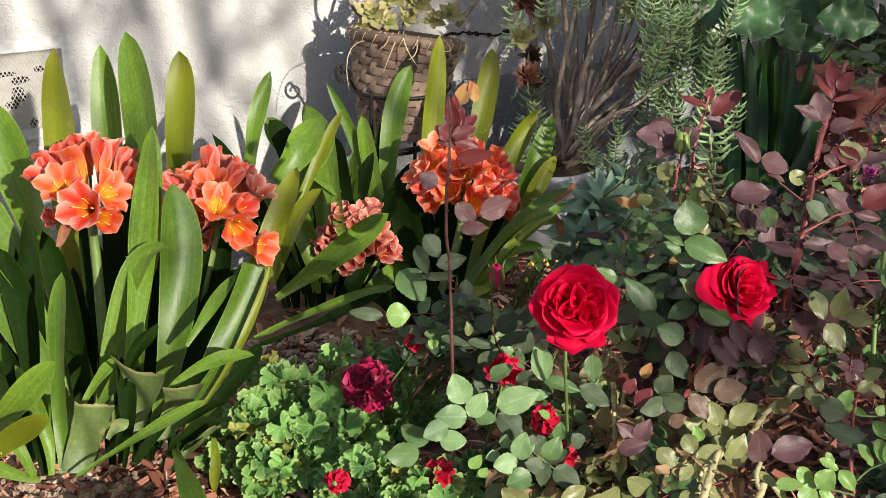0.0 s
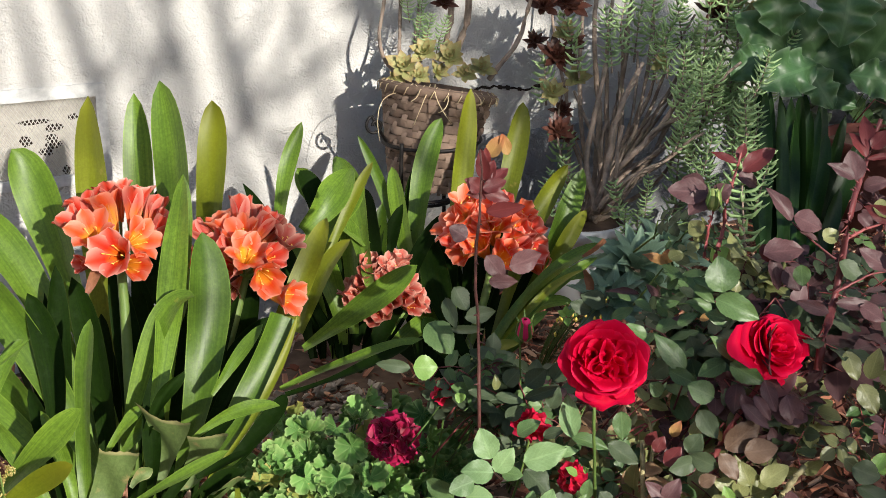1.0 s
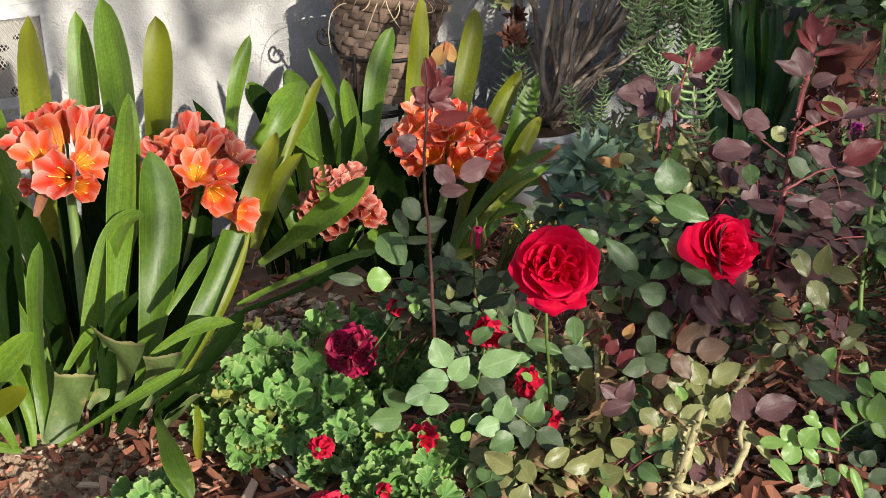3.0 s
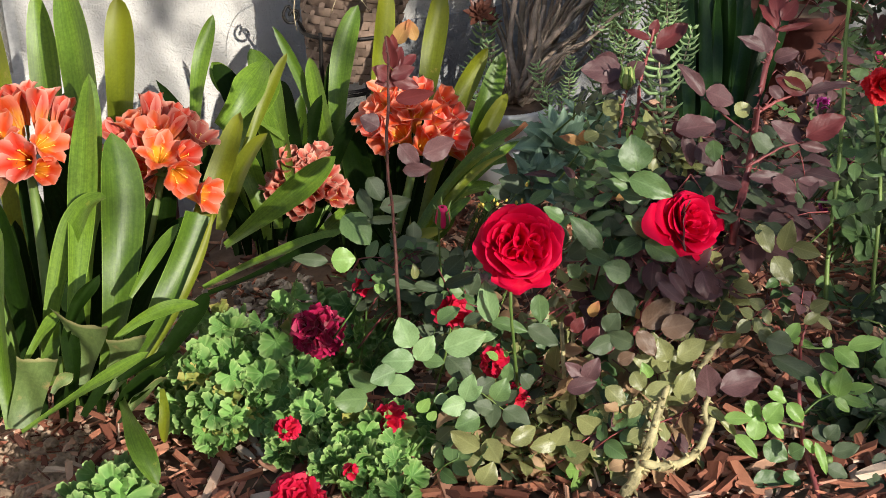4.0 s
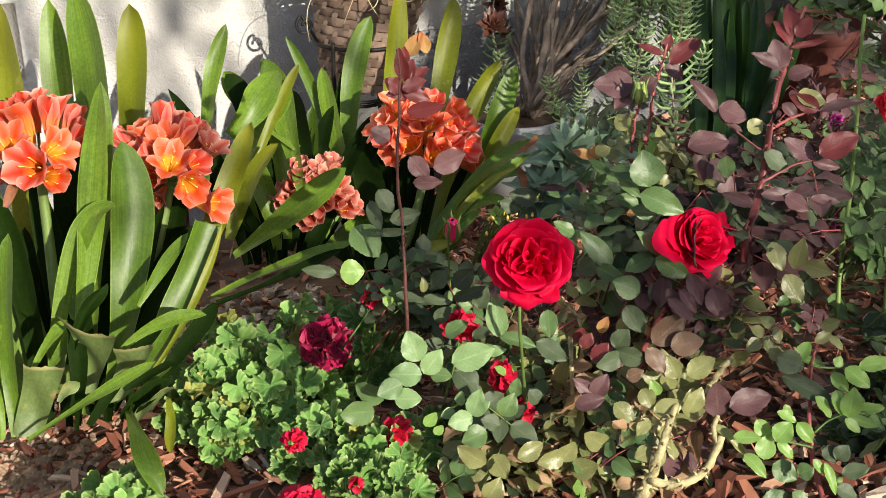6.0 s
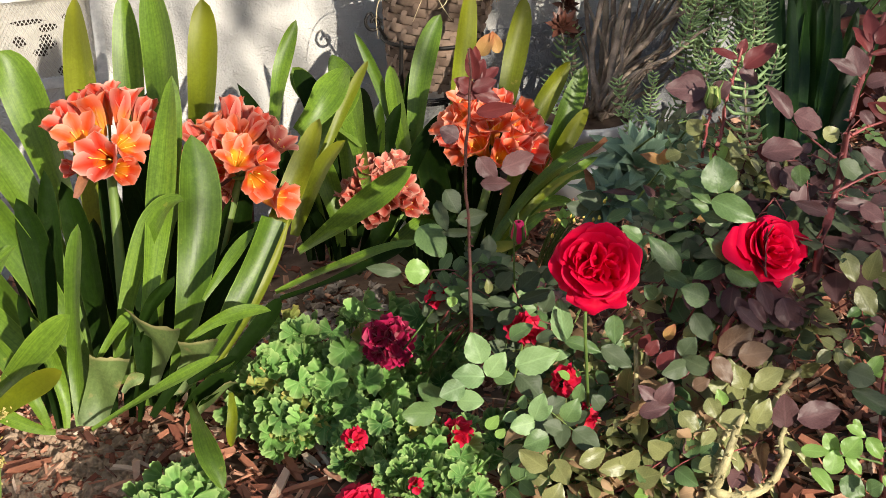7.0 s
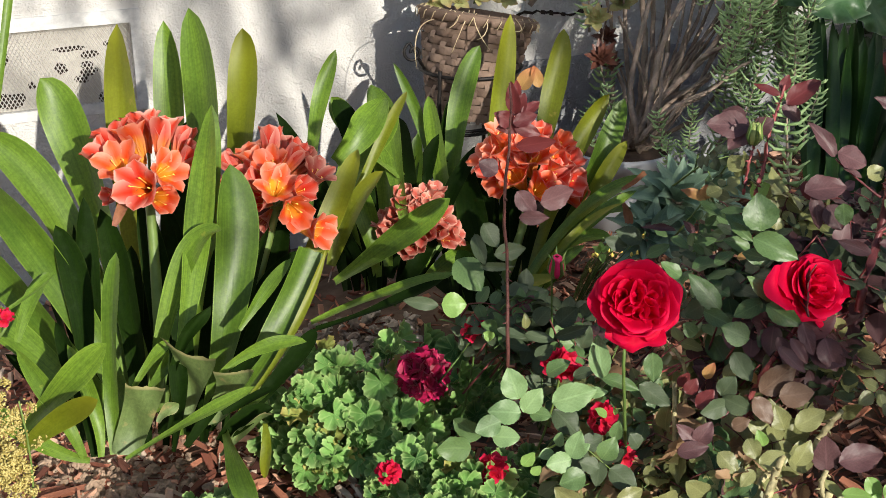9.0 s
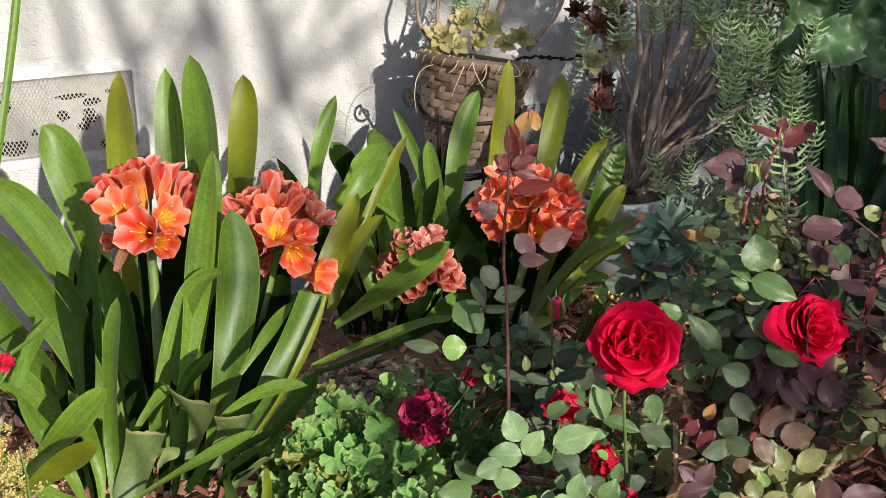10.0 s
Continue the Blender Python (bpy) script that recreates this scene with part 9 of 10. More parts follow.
sprig(plant, (1.887, 2.300, 0.474), (-0.052, 0.210, 0.997), 0.81)
sprig(plant, (1.875, 2.286, 0.545), (0.295, 0.060, 0.975), 0.93)
rosette(plant, "dark", (1.397, 2.445, 0.536), (-0.3, -0.6, 0.7), 1.4)
rosette(plant, "yellow", (1.378, 2.422, 0.459), (-0.3, -0.6, 0.7), 1.2)
rosette(plant, "dark", (1.378, 2.390, 0.379), (-0.3, -0.6, 0.7), 1.2)
rosette(plant, "dark", (1.442, 2.468, 0.644), (-0.3, -0.6, 0.7), 1.4)
rosette(plant, "dark", (1.386, 2.492, 0.641), (-0.3, -0.6, 0.7), 1.3)
rosette(plant, "dark", (1.731, 2.330, 0.632), (-0.3, -0.6, 0.7), 1.3)
rosette(plant, "yellow", (1.771, 2.317, 0.647), (-0.3, -0.6, 0.7), 1.2)
rosette(plant, "yellow", (1.422, 2.453, 0.584), (-0.3, -0.6, 0.7), 1)
rosette(plant, "yellow", (1.608, 2.341, 0.520), (-0.3, -0.6, 0.7), 0.9)
rosette(plant, "yellow", (1.431, 2.410, 0.489), (-0.3, -0.6, 0.7), 1.1)
rosette(plant, "yellow", (1.809, 2.295, 0.635), (-0.3, -0.6, 0.7), 1)

stem(plant, "stem", (1.368, 2.172, 0.252), (1.433, 2.188, 0.351), (1.571, 2.195, 0.498), 0.0080, 0.0050, M_WOODY)
stem(plant, "stem", (1.367, 2.193, 0.246), (1.417, 2.241, 0.351), (1.552, 2.331, 0.527), 0.0090, 0.0060, M_WOODY)
stem(plant, "stem", (1.363, 2.176, 0.258), (1.447, 2.154, 0.340), (1.576, 2.111, 0.415), 0.0060, 0.0030, M_WOODY)
stem(plant, "stem", (1.372, 2.211, 0.240), (1.404, 2.288, 0.340), (1.488, 2.400, 0.519), 0.0080, 0.0050, M_WOODY)
stem(plant, "stem", (1.453, 2.189, 0.372), (1.528, 2.165, 0.443), (1.661, 2.115, 0.558), 0.0060, 0.0030, M_WOODY)
stem(plant, "stem", (1.364, 2.154, 0.261), (1.411, 2.139, 0.324), (1.471, 2.112, 0.372), 0.0045, 0.0025, M_WOODY)
stem(plant, "stem", (1.350, 2.161, 0.263), (1.391, 2.172, 0.329), (1.439, 2.218, 0.427), 0.0060, 0.0040, M_WOODY)
sprig(plant, (1.470, 1.994, 0.310), (0.28, 0.05, 1.0), 0.85)
sprig(plant, (1.591, 1.999, 0.400), (0.06, -0.08, 1.0), 0.88)
sprig(plant, (1.600, 2.130, 0.478), (0.08, 0.02, 1.0), 0.77)
sprig(plant, (1.591, 2.039, 0.371), (0.08, -0.01, 1.0), 0.76)
sprig(plant, (1.516, 2.053, 0.507), (0.29, 0.19, 1.0), 0.75)
sprig(plant, (1.504, 2.135, 0.472), (0.23, -0.09, 1.0), 0.84)
sprig(plant, (1.481, 2.098, 0.388), (0.30, -0.02, 1.0), 0.90)
sprig(plant, (1.566, 1.918, 0.305), (0.14, 0.19, 1.0), 0.80)
sprig(plant, (1.643, 2.049, 0.372), (0.15, -0.09, 1.0), 0.72)
sprig(plant, (1.541, 2.156, 0.449), (0.19, 0.14, 1.0), 0.84)
sprig(plant, (1.612, 2.054, 0.291), (0.27, 0.15, 1.0), 0.72)
sprig(plant, (1.561, 2.108, 0.524), (0.24, -0.08, 1.0), 0.75)
sprig(plant, (1.575, 2.117, 0.457), (0.11, 0.09, 1.0), 0.82)
sprig(plant, (1.598, 2.047, 0.255), (0.03, 0.15, 1.0), 0.79)
sprig(plant, (1.494, 2.088, 0.430), (0.29, 0.01, 1.0), 0.70)
sprig(plant, (1.643, 2.054, 0.504), (0.25, 0.05, 1.0), 0.81)
sprig(plant, (1.246, 2.145, 0.265), (-0.19, 0.20, 1.0), 0.75)
sprig(plant, (1.369, 2.082, 0.232), (-0.05, -0.00, 1.0), 0.64)
sprig(plant, (1.387, 2.067, 0.216), (0.06, 0.19, 1.0), 0.65)
sprig(plant, (1.409, 2.074, 0.253), (0.05, -0.00, 1.0), 0.57)
sprig(plant, (1.362, 2.096, 0.259), (-0.14, 0.10, 1.0), 0.77)
# ---- blue-green rosette beside the pot ----
def agave_leaf(plant, foot, way, length, width):
    """A broad fleshy leaf with a toothed margin and a spine at its tip."""
    n, m = 20, 6
    verts, uvs, faces = [], [], []
    side = way.cross(Vector((0.1 * pick.uniform(-1, 1), -0.5, 0.86))).normalized()
    face = side.cross(way)
    for i in range(n + 1):
        v = i / n
        w = width * (0.62 + 0.38 * math.sin(math.pi * min(1, v * 1.35))) * max(0.0, 1 - v ** 2.6) ** 0.8 + 0.0012
        if i % 2 and 0.1 < v < 0.93:
            w *= 1.16
        for j in range(m + 1):
            s = 2 * j / m - 1
            verts.append(way * length * v + side * s * w / 2 + face * (0.22 * s * s * w - 0.22 * length * v * v))
            uvs.append((j / m, v))
    for i in range(n):
        for j in range(m):
            q = i * (m + 1) + j
            faces.append((q, q + 1, q + m + 2, q + m + 1))
    part("leaf", mesh_of("leaf", verts, faces, [M_AGAVE], uvs), plant, Matrix.Translation(foot))


plant = thing("agave", (1.27, 1.93, ground_z(1.27, 1.93)), "blue-green spiny rosette of broad pointed leaves", "succulent")
for heart, count, reach in ((Vector((1.294, 1.926, 0.244)), 34, 0.115), (Vector((1.394, 1.975, 0.248)), 22, 0.095), (Vector((1.208, 1.875, 0.206)), 26, 0.085)):
    for k in range(count):
        turn, q = k * 2.39996, k / (count - 1)
        out = Vector((math.cos(turn), math.sin(turn), 0))
        length = reach * (0.55 + 0.5 * q) * pick.uniform(0.85, 1.15)
        way = (out * (0.35 + 0.9 * q) + Vector((-0.05, -0.22, 0.85 - 0.85 * q))).normalized()
        agave_leaf(plant, heart + out * 0.012 - Vector((0, 0, 0.035 * q)), way, length, length * pick.uniform(0.42, 0.56))
    v, f = tube([heart - Vector((0, 0, heart.z - 0.02)), heart + Vector((0, 0, 0.004))], [0.013, 0.011], 7)
    part("stalk", Pile().add([p - heart for p in v], f).mesh("stalk", [M_WOODY]), plant, Matrix.Translation(heart))

# ---- dark strap-leaved plant, wavy leaves, clay pot at the wall ----
WAVY = []
for s in (1, 2, 3):
    me = leaflet_mesh("wavy_leaf", M_WAVY, s, serrate=0.0, curl=0.35, fold=0.05, n=22, m=8, belly=0.5)
    for v in me.vertices:
        k = abs(v.co.x) ** 2
        v.co.z += 0.8 * k * math.sin(v.co.y * 24 + s * 2 + (1.5 if v.co.x > 0 else 0))
        v.co.x *= 1 + 0.06 * math.sin(v.co.y * 19 + s)
    WAVY.append(me)
plant = thing("strap_leaf_lily", (1.90, 2.10, ground_z(1.90, 2.10)), "tall dark green lily clump with wavy glossy upper leaves", "foliage plant")
strap_leaf(plant, (1.731, 1.994, 0.072), (1.746, 2.108, 0.257), (1.788, 2.211, 0.472), 0.042, M_LILY, turn=-9)
strap_leaf(plant, (1.767, 2.007, 0.060), (1.799, 2.114, 0.248), (1.848, 2.203, 0.442), 0.051, M_LILY, turn=-2)
strap_leaf(plant, (1.759, 1.980, 0.072), (1.807, 2.083, 0.268), (1.878, 2.166, 0.472), 0.047, M_LILY, turn=-11)
strap_leaf(plant, (1.788, 1.986, 0.064), (1.855, 2.076, 0.251), (1.924, 2.161, 0.456), 0.043, M_LILY, turn=12)
strap_leaf(plant, (1.787, 1.966, 0.072), (1.857, 2.049, 0.245), (1.949, 2.110, 0.425), 0.037, M_LILY, turn=11)
strap_leaf(plant, (1.778, 1.940, 0.083), (1.855, 2.007, 0.232), (1.969, 2.057, 0.410), 0.042, M_LILY, turn=-17)
strap_leaf(plant, (1.762, 2.020, 0.057), (1.749, 2.122, 0.186), (1.762, 2.218, 0.357), 0.038, M_LILY, turn=-13)
strap_leaf(plant, (1.732, 1.941, 0.090), (1.754, 2.024, 0.215), (1.753, 2.109, 0.346), 0.037, M_LILY, turn=9)
strap_leaf(plant, (1.749, 1.933, 0.090), (1.778, 2.002, 0.193), (1.804, 2.074, 0.323), 0.044, M_LILY, turn=22)
strap_leaf(plant, (1.766, 1.920, 0.105), (1.815, 1.974, 0.196), (1.869, 2.016, 0.292), 0.034, M_LILY, turn=7)
strap_leaf(plant, (1.692, 1.956, 0.079), (1.705, 2.022, 0.159), (1.702, 2.076, 0.220), 0.034, M_LILY, turn=-3)
strap_leaf(plant, (1.677, 1.876, 0.127), (1.787, 1.994, 0.266), (1.875, 2.082, 0.400), 0.039, M_LILY, turn=1)
strap_leaf(plant, (1.624, 1.900, 0.153), (1.710, 2.020, 0.272), (1.774, 2.111, 0.387), 0.037, M_LILY, turn=-35)
strap_leaf(plant, (1.617, 1.928, 0.150), (1.701, 2.047, 0.266), (1.790, 2.181, 0.486), 0.031, M_LILY, turn=-16)
strap_leaf(plant, (1.579, 1.873, 0.142), (1.650, 2.012, 0.284), (1.691, 2.109, 0.387), 0.039, M_LILY, turn=-7)
strap_leaf(plant, (1.690, 1.899, 0.126), (1.759, 2.036, 0.259), (1.819, 2.169, 0.449), 0.040, M_LILY, turn=0)
strap_leaf(plant, (1.629, 1.924, 0.107), (1.704, 2.066, 0.260), (1.755, 2.176, 0.396), 0.041, M_LILY, turn=29)
strap_leaf(plant, (1.657, 1.911, 0.135), (1.741, 2.036, 0.262), (1.814, 2.153, 0.435), 0.037, M_LILY, turn=0)
strap_leaf(plant, (1.631, 1.923, 0.119), (1.717, 2.055, 0.261), (1.790, 2.172, 0.433), 0.030, M_LILY, turn=33)
strap_leaf(plant, (1.664, 1.896, 0.124), (1.774, 2.013, 0.263), (1.857, 2.091, 0.371), 0.039, M_LILY, turn=-9)
strap_leaf(plant, (1.603, 1.848, 0.177), (1.678, 1.970, 0.290), (1.753, 2.103, 0.494), 0.032, M_LILY, turn=-4)
strap_leaf(plant, (1.601, 1.871, 0.136), (1.706, 1.993, 0.279), (1.796, 2.096, 0.442), 0.040, M_LILY, turn=22)
strap_leaf(plant, (1.638, 1.876, 0.172), (1.718, 1.992, 0.278), (1.799, 2.120, 0.479), 0.036, M_LILY, turn=-5)
strap_leaf(plant, (1.561, 1.859, 0.190), (1.637, 1.976, 0.295), (1.718, 2.110, 0.508), 0.032, M_LILY, turn=-29)
strap_leaf(plant, (1.656, 1.869, 0.169), (1.736, 1.984, 0.277), (1.821, 2.118, 0.492), 0.038, M_LILY, turn=-30)
strap_leaf(plant, (1.639, 1.878, 0.129), (1.756, 1.993, 0.271), (1.861, 2.096, 0.449), 0.028, M_LILY, turn=21)
strap_leaf(plant, (1.662, 1.874, 0.122), (1.755, 2.004, 0.268), (1.832, 2.118, 0.439), 0.042, M_LILY, turn=9)
strap_leaf(plant, (1.601, 1.892, 0.181), (1.665, 2.012, 0.281), (1.712, 2.112, 0.395), 0.030, M_LILY, turn=-25)
strap_leaf(plant, (1.632, 1.873, 0.122), (1.744, 1.995, 0.272), (1.841, 2.102, 0.448), 0.035, M_LILY, turn=-9)
part("wavy_leaf", pick.choice(WAVY), plant, lay(1.904, 2.243, 0.501, 51, 62, -67, 0.224, 0.141))
part("wavy_leaf", pick.choice(WAVY), plant, lay(1.848, 2.100, 0.550, -18, -62, 113, 0.165, 0.105))
part("wavy_leaf", pick.choice(WAVY), plant, lay(1.848, 2.149, 0.548, -59, 28, 167, 0.124, 0.079))
part("wavy_leaf", pick.choice(WAVY), plant, lay(1.995, 2.142, 0.509, 97, 28, -36, 0.183, 0.126))
part("wavy_leaf", pick.choice(WAVY), plant, lay(1.842, 2.196, 0.560, 69, -55, 7, 0.148, 0.103))
part("wavy_leaf", pick.choice(WAVY), plant, lay(1.880, 2.079, 0.587, 78, 9, -28, 0.155, 0.122))
part("wavy_leaf", pick.choice(WAVY), plant, lay(1.961, 2.220, 0.515, 86, -28, -13, 0.164, 0.105))
part("wavy_leaf", pick.choice(WAVY), plant, lay(1.934, 2.202, 0.476, -45, 55, -173, 0.106, 0.059))
part("wavy_leaf", pick.choice(WAVY), plant, lay(1.912, 2.073, 0.527, -16, 68, -141, 0.134, 0.089))
part("wavy_leaf", pick.choice(WAVY), plant, lay(1.783, 2.187, 0.577, -52, -46, 133, 0.113, 0.079))
part("wavy_leaf", pick.choice(WAVY), plant, lay(1.799, 2.170, 0.600, 87, -10, -21, 0.134, 0.101))
build_pot(Vector((2.30, 2.38, ground_z(2.3, 2.38) - 0.01)), 0.27, 0.125, 0.085, M_TERRA, "clay_pot", "old reddish terracotta pot against the wall")
build_pot(Vector((0.63, 2.47, ground_z(0.63, 2.47) - 0.01)), 0.33, 0.05, 0.045, M_TERRA, "clay_pot", "narrow weathered clay pot behind the clivias")
build_pot(Vector((0.985, 2.33, ground_z(0.985, 2.33) - 0.01)), 0.22, 0.036, 0.030, M_WHITE, "plastic_pot", "small white plastic pot behind the clivia leaves")

plant = thing("pink_flowers", (1.95, 1.80, ground_z(1.95, 1.80)), "low plant with magenta flowers in the shade", "flower")
scatter(plant, (1.93, 1.76, 0.12), (0.26, 0.12, 0.16), 160, "dusk dusk purple", 0.025, 0.042, 51, joined=True)
scatter(plant, (2.10, 1.95, 0.24), (0.34, 0.12, 0.30), 340, "purple purple dusk green", 0.025, 0.045, 53, joined=True)
for k in range(16):
    r = random.Random(k + 70)
    pompon(plant, (1.80 + r.uniform(-0.1, 0.22), 1.66 + r.uniform(-0.1, 0.1), 0.16 + r.uniform(-0.09, 0.16)), 0.013, M_MAGENTA, 5, k)
# added filler shrub that covers and shades the sunlit end of the wall
plant = thing("shade_shrub", (2.5, 2.42, ground_z(2.5, 2.42)), "dense dark green filler shrub added to darken the house wall", "shrub")
scatter(plant, (2.55, 2.45, 0.34), (0.36, 0.12, 0.36), 420, "green dusk", 0.04, 0.07, 52, joined=True)

plant = thing("yellow_weed", (1.02, 1.82, ground_z(1.02, 1.82)), "low weed with tiny yellow buds beside the agave", "weed")
for k in range(26):
    r = random.Random(k + 300)
    p = Vector((0.986, 1.620, 0.301)) + Vector((r.gauss(0, 0.022), r.gauss(0, 0.015), r.gauss(0, 0.012)))
    v, f = lathe([(0.0002, -0.004), (0.0022, -0.002), (0.0028, 0.001), (0.0012, 0.004), (0.0002, 0.005)], 6)
    part("bud", Pile().add(v, f).mesh("bud", [M_STAMEN if k % 3 else M_STEM]), plant, Matrix.Translation(p))
    a = Vector((1.0, 1.83, ground_z(1.0, 1.83)))
    v, f = tube(bezier3(a, a.lerp(p, 0.6) + Vector((0, 0, 0.02)), p, 5), 0.0009, 4)
    part("stem", Pile().add([q - a for q in v], f).mesh("stem", [M_STEM]), plant, Matrix.Translation(a))

# ---- dry flower cluster and loose blades at the bed's edge ----
def build_dry_flower():
    base = Vector((0.02, 1.44, ground_z(0.02, 1.44)))
    ob = thing("dried_flower", base, "straw-yellow dried flower cluster on upright stems", "dried flower")
    rnd = random.Random(6)
    for k in range(5):
        tip = Vector((0.002 + 0.016 * k, 1.400 - 0.012 * k, 0.480 - 0.026 * k))
        v, f = tube(bezier3(base, base.lerp(tip, 0.5) + Vector((rnd.uniform(-0.02, 0.02), 0, 0)), tip, 8), [0.0026 - 0.0002 * i for i in range(9)], 6)
        part("stem", Pile().add([q - base for q in v], f).mesh("stem", [M_STEM]), ob, Matrix.Translation(base))
        heads = Pile()
        tufts = [tip.lerp(base, 0.46 * rnd.random() ** 0.9) - base + Vector([rnd.gauss(0, 0.010) for _ in range(3)]) for _ in range(34)]
        for j in range(1300):
            p = rnd.choice(tufts) + Vector([rnd.gauss(0, 0.0032) for _ in range(3)])
            d = Vector([rnd.uniform(-1, 1) for _ in range(3)]).normalized()
            v, f = tube([p - d * 0.002, p, p + d * 0.0022], [0.0005, 0.0014, 0.0004], 4)
            heads.add(v, f)
        tagged(part("seed_head", heads.mesh("seed_head", [M_DRYFLOWER]), ob, Matrix.Translation(base)), kind="stuff")
    pompon(ob, (0.066, 1.408, 0.455), 0.011, M_CRIMSON, 7, 60, (0.055, 1.405, 0.43))


build_dry_flower()
plant = thing("grass_blade_plant", (0.06, 1.62, ground_z(0.06, 1.62)), "long arching green blade beside the bed", "grass")
strap_leaf(plant, (-0.027, 1.552, 0.197), (0.112, 1.697, 0.667), (0.165, 1.767, 0.881), 0.011, M_STRAP)

# ---- mulch, clods, gravel ----
def chip(rnd, ln, wd, th):
    """Verts and faces of one splintered bark chip."""
    v = []
    for sx, tx in ((-1, rnd.uniform(0.65, 1.0)), (rnd.uniform(-0.3, 0.3), 1), (1, rnd.uniform(0.6, 1.0))):
        for sy, sz in ((-1, -1), (1, -1), (1, 1), (-1, 1)):
            v.append(Vector((sx * ln / 2 + rnd.uniform(-0.13, 0.13) * ln, (sy * wd / 2 * tx) + rnd.uniform(-0.25, 0.25) * wd, sz * th / 2 * (0.5 + 0.5 * tx) + rnd.uniform(-0.2, 0.2) * th)))
    return v, [(3, 2, 1, 0), (8, 9, 10, 11)] + [(i + j, i + (j + 1) % 4, i + 4 + (j + 1) % 4, i + 4 + j) for i in (0, 4) for j in range(4)]


def build_mulch():
    """Shredded bark: many splintered chips and thin fibres lying across each other, the large ones loose."""
    rnd = random.Random(31)
    pile = Pile()
    for k in range(29000):
        x, y = (rnd.uniform(-0.35, 2.3), rnd.uniform(0.85, 2.5)) if k < 15000 else (rnd.uniform(-1.7, 3.5), rnd.uniform(0.25, 2.67))
        if k >= 15000 and (-0.35 < x < 2.3 and 0.85 < y < 2.5 or min(x + 1.7, 3.5 - x, y - 0.25) < 0.45 * rnd.random() + 0.2 * noise.noise((x * 3, y * 3, 7))):
            continue
        if 0.5 < x < 1.0 and y > 1.95 and rnd.random() < 0.7:
            continue
        kind = rnd.random()
        if kind < 0.08:
            size = rnd.uniform(0.030, 0.052), rnd.uniform(0.007, 0.014), rnd.uniform(0.003, 0.006)
        elif kind < 0.5:
            size = rnd.uniform(0.016, 0.040), rnd.uniform(0.004, 0.012), rnd.uniform(0.002, 0.005)
        else:
            size = rnd.uniform(0.010, 0.045), rnd.uniform(0.0015, 0.004), rnd.uniform(0.001, 0.003)
        m = pose(x, y, ground_z(x, y) + rnd.uniform(0.001, 0.018), rnd.gauss(4, 23), rnd.gauss(0, 20), rnd.gauss(20, 75))
        v, f = chip(rnd, *size)
        pile.add([m @ q for q in v], f)
    ob = new("bark_mulch", pile.mesh("bark_mulch", [M_BARK], False))
    tagged(ob, "reddish brown shredded bark mulch covering the bed", "mulch", kind="stuff")
    loose = [Pile().add(*chip(rnd, rnd.uniform(0.028, 0.074), rnd.uniform(0.008, 0.020), rnd.uniform(0.004, 0.007))).mesh("bark_chip", [M_BARK], False) for _ in range(10)]
    for k in range(280):
        x, y = (rnd.uniform(-0.15, 0.70), rnd.uniform(1.22, 1.84)) if k < 150 else (rnd.uniform(0.90, 1.50), rnd.uniform(0.82, 1.16))
        if math.hypot((x - 0.15) / 0.19, (y - 1.72) / 0.17) < 1 and rnd.random() < 0.8:
            x += 0.33
        part("bark_chip", rnd.choice(loose), ob, pose(x, y, ground_z(x, y) + rnd.uniform(0.013, 0.019), rnd.gauss(4, 20), rnd.gauss(0, 16), rnd.uniform(0, 360)))


def build_soil_mound():
    """Crumbly bare soil that breaks through the mulch."""
    n, x0, y0, w = 170, -0.13, 1.46, 0.56
    verts = []
    for j in range(n + 1):
        for i in range(n + 1):
            x, y = x0 + w * i / n, y0 + w * j / n
            r = math.hypot((x - 0.15) / 0.22, (y - 1.72) / 0.20)
            body = max(0.0, 1 - r) ** 0.5 if r < 1 else 0.0
            lumps = 0.016 * noise.fractal((x * 22, y * 22, 3.0), 0.55, 2.1, 6) + 0.005 * abs(noise.noise((x * 70, y * 70, 1)))
            verts.append((x, y, ground_z(x, y) - 0.012 + body * (0.026 + lumps)))
    faces = [(j * (n + 1) + i, j * (n + 1) + i + 1, (j + 1) * (n + 1) + i + 1, (j + 1) * (n + 1) + i) for j in range(n) for i in range(n)]
    tagged(new("soil_mound", mesh_of("soil_mound", verts, faces, [M_CLOD], None, None, False)), "crumbly dry pale brown soil breaking through the mulch", "soil", kind="stuff")


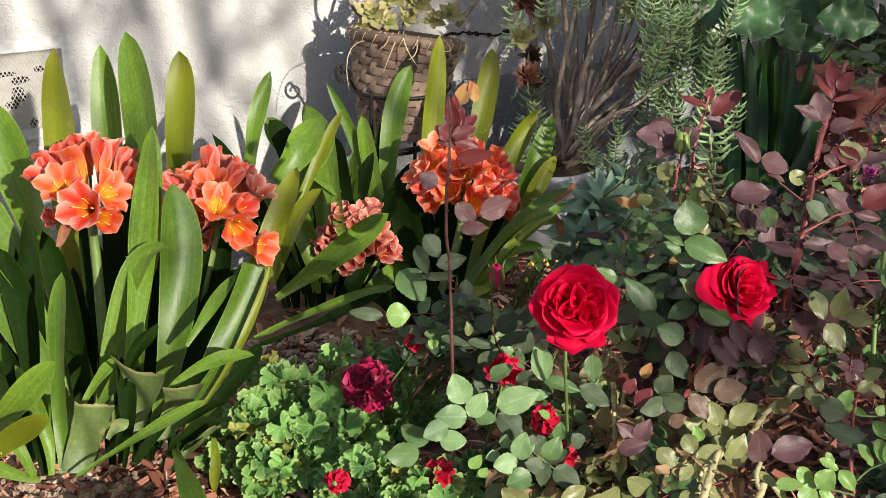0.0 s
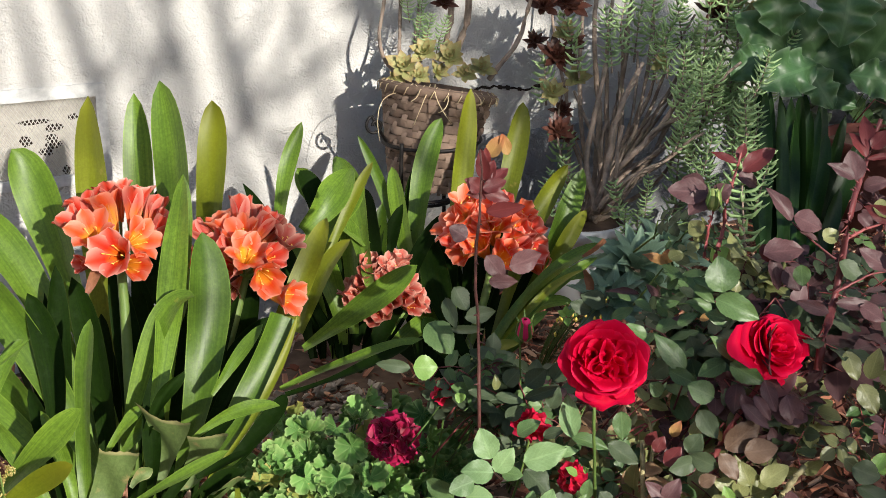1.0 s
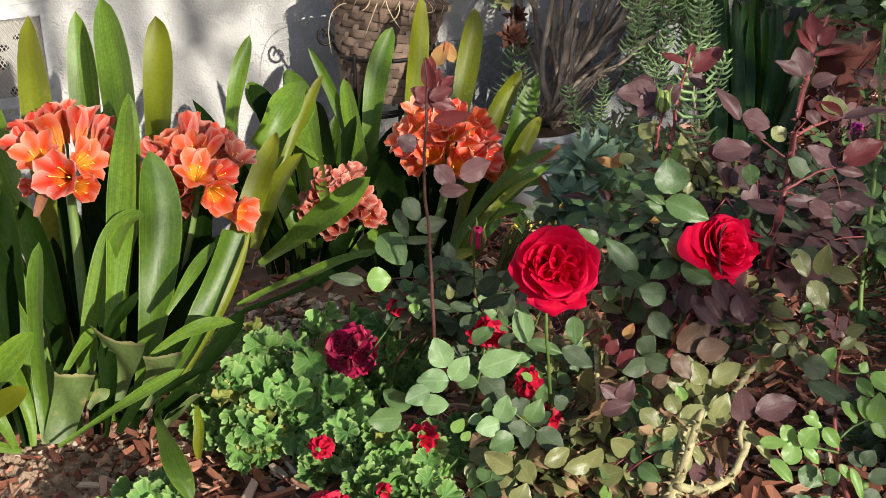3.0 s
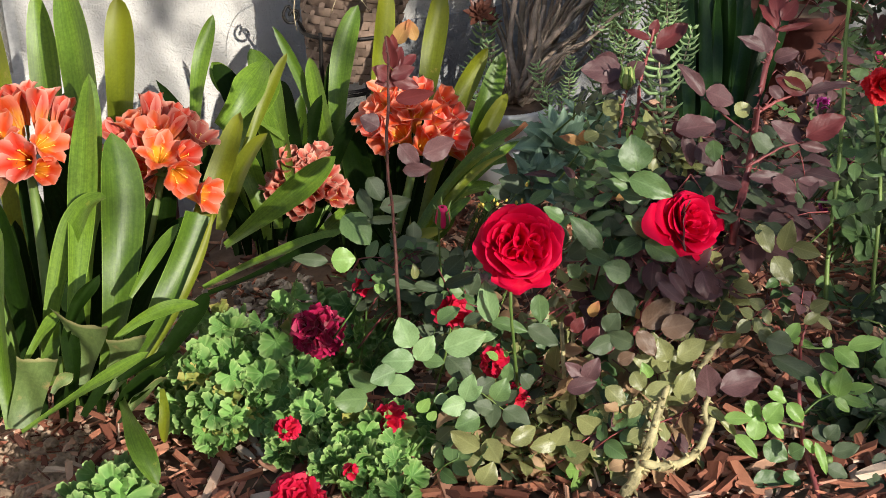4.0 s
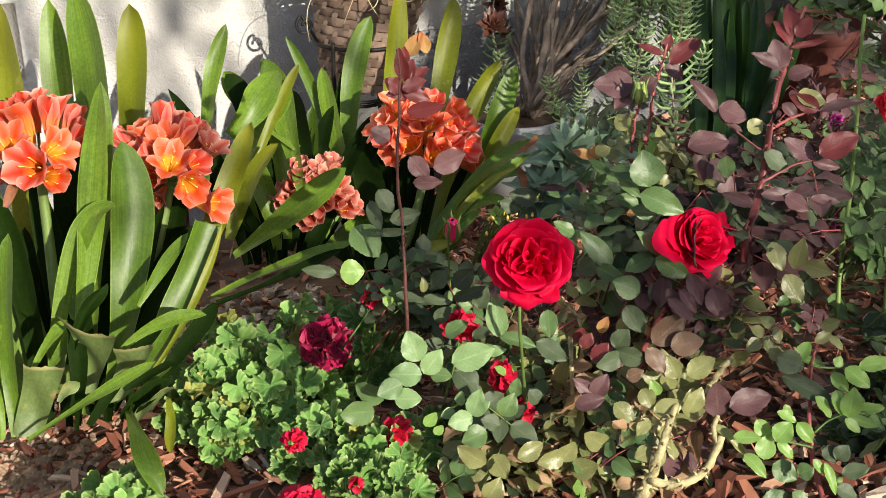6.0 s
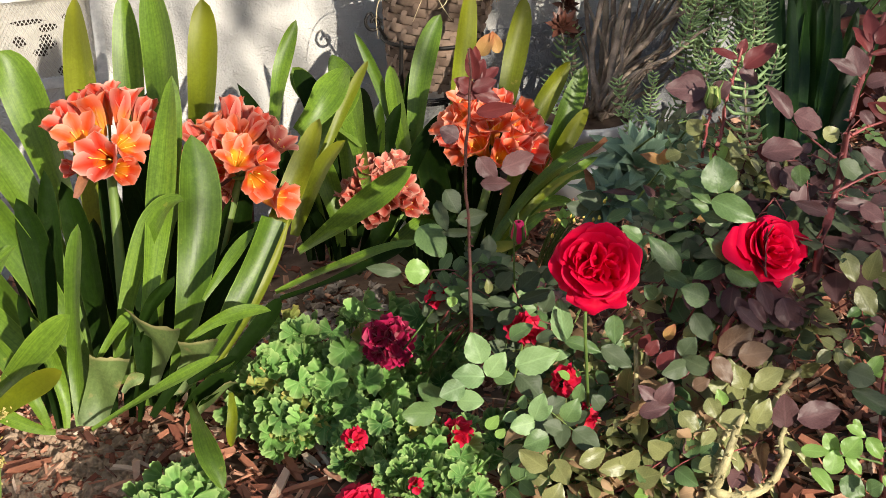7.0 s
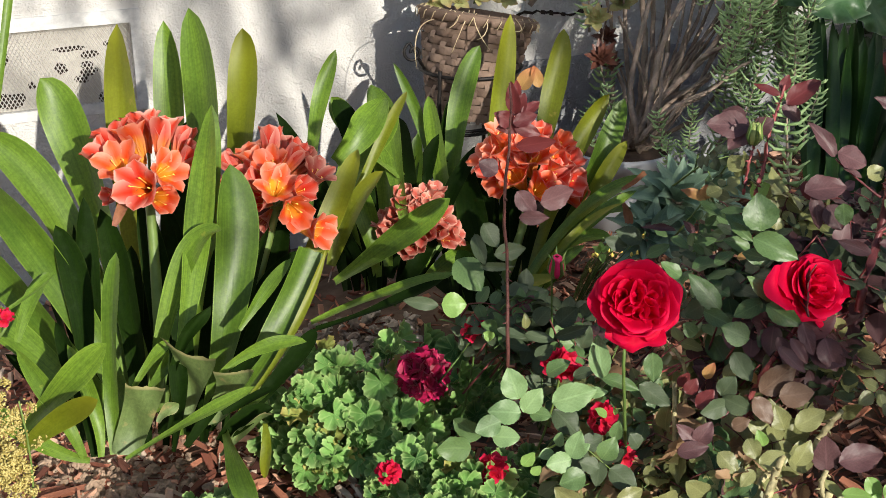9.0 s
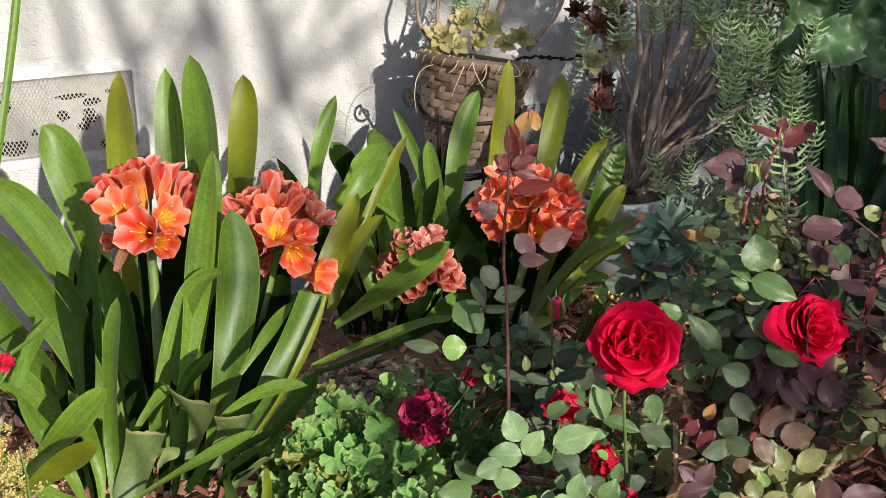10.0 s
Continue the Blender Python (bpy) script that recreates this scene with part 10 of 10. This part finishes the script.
def lump(rnd, p, r, squash=0.7, rough=0.32):
    """A rough stone: a bumpy low-poly ball."""
    v, f = [], []
    rings, seg = 5, 8
    ph = rnd.uniform(0, 99)
    q = Euler([rnd.uniform(0, 6) for _ in range(3)]).to_matrix()
    for i in range(rings + 1):
        t = math.pi * i / rings
        for j in range(seg):
            a = 2 * math.pi * j / seg
            d = Vector((math.sin(t) * math.cos(a), math.sin(t) * math.sin(a), math.cos(t)))
            d = d * r * (1 + rough * noise.noise(d * 1.9 + Vector((ph, 0, 0))))
            d = q @ Vector((d.x, d.y * 0.8, d.z * 0.7))
            v.append(p + Vector((d.x, d.y, d.z * squash)))
    for i in range(rings):
        for j in range(seg):
            f.append((i * seg + j, (i + 1) * seg + j, (i + 1) * seg + (j + 1) % seg, i * seg + (j + 1) % seg))
    return v, f


def build_lumps():
    rnd = random.Random(17)
    pile = Pile()
    for k in range(320):
        x, y = rnd.gauss(0.15, 0.13), rnd.gauss(1.72, 0.11)
        r = rnd.uniform(0.002, 0.007) if rnd.random() < 0.85 else rnd.uniform(0.007, 0.013)
        v, f = lump(rnd, Vector((x, y, ground_z(x, y) + 0.012 + r * 0.4)), r, 0.7, 0.8)
        pile.add(v, f)
    tagged(new("soil_clods", pile.mesh("soil_clods", [M_CLOD], False)), "crumbly dry pale brown soil clods in the mulch", "soil", kind="stuff")
    pile = Pile()
    for k in range(220):
        x, y = rnd.uniform(0.48, 0.82), rnd.uniform(1.80, 2.2)
        v, f = lump(rnd, Vector((x, y, ground_z(x, y) + 0.006)), rnd.uniform(0.006, 0.014), 0.6, 0.9)
        pile.add(v, f)
    ob = new("gravel", pile.mesh("gravel", [M_GRAVEL], False))
    tagged(ob, "rounded grey and tan gravel stones under the clivias", "gravel", kind="stuff")
    shapes = []
    for k in range(8):
        v, f = lump(rnd, Vector((0, 0, 0)), 0.012, 0.65, 0.9)
        shapes.append(Pile().add(v, f).mesh("stone", [M_GRAVEL], False))
    for k in range(230):
        x, y = rnd.uniform(0.48, 0.82), rnd.uniform(1.80, 2.2)
        part("stone", rnd.choice(shapes), ob, aim((x, y, ground_z(x, y) + rnd.uniform(0.010, 0.018)), (rnd.uniform(-0.3, 0.3), rnd.uniform(-0.3, 0.3), 1), rnd.uniform(0, 6), rnd.uniform(0.6, 1.3)))


build_mulch()
build_soil_mound()
build_lumps()
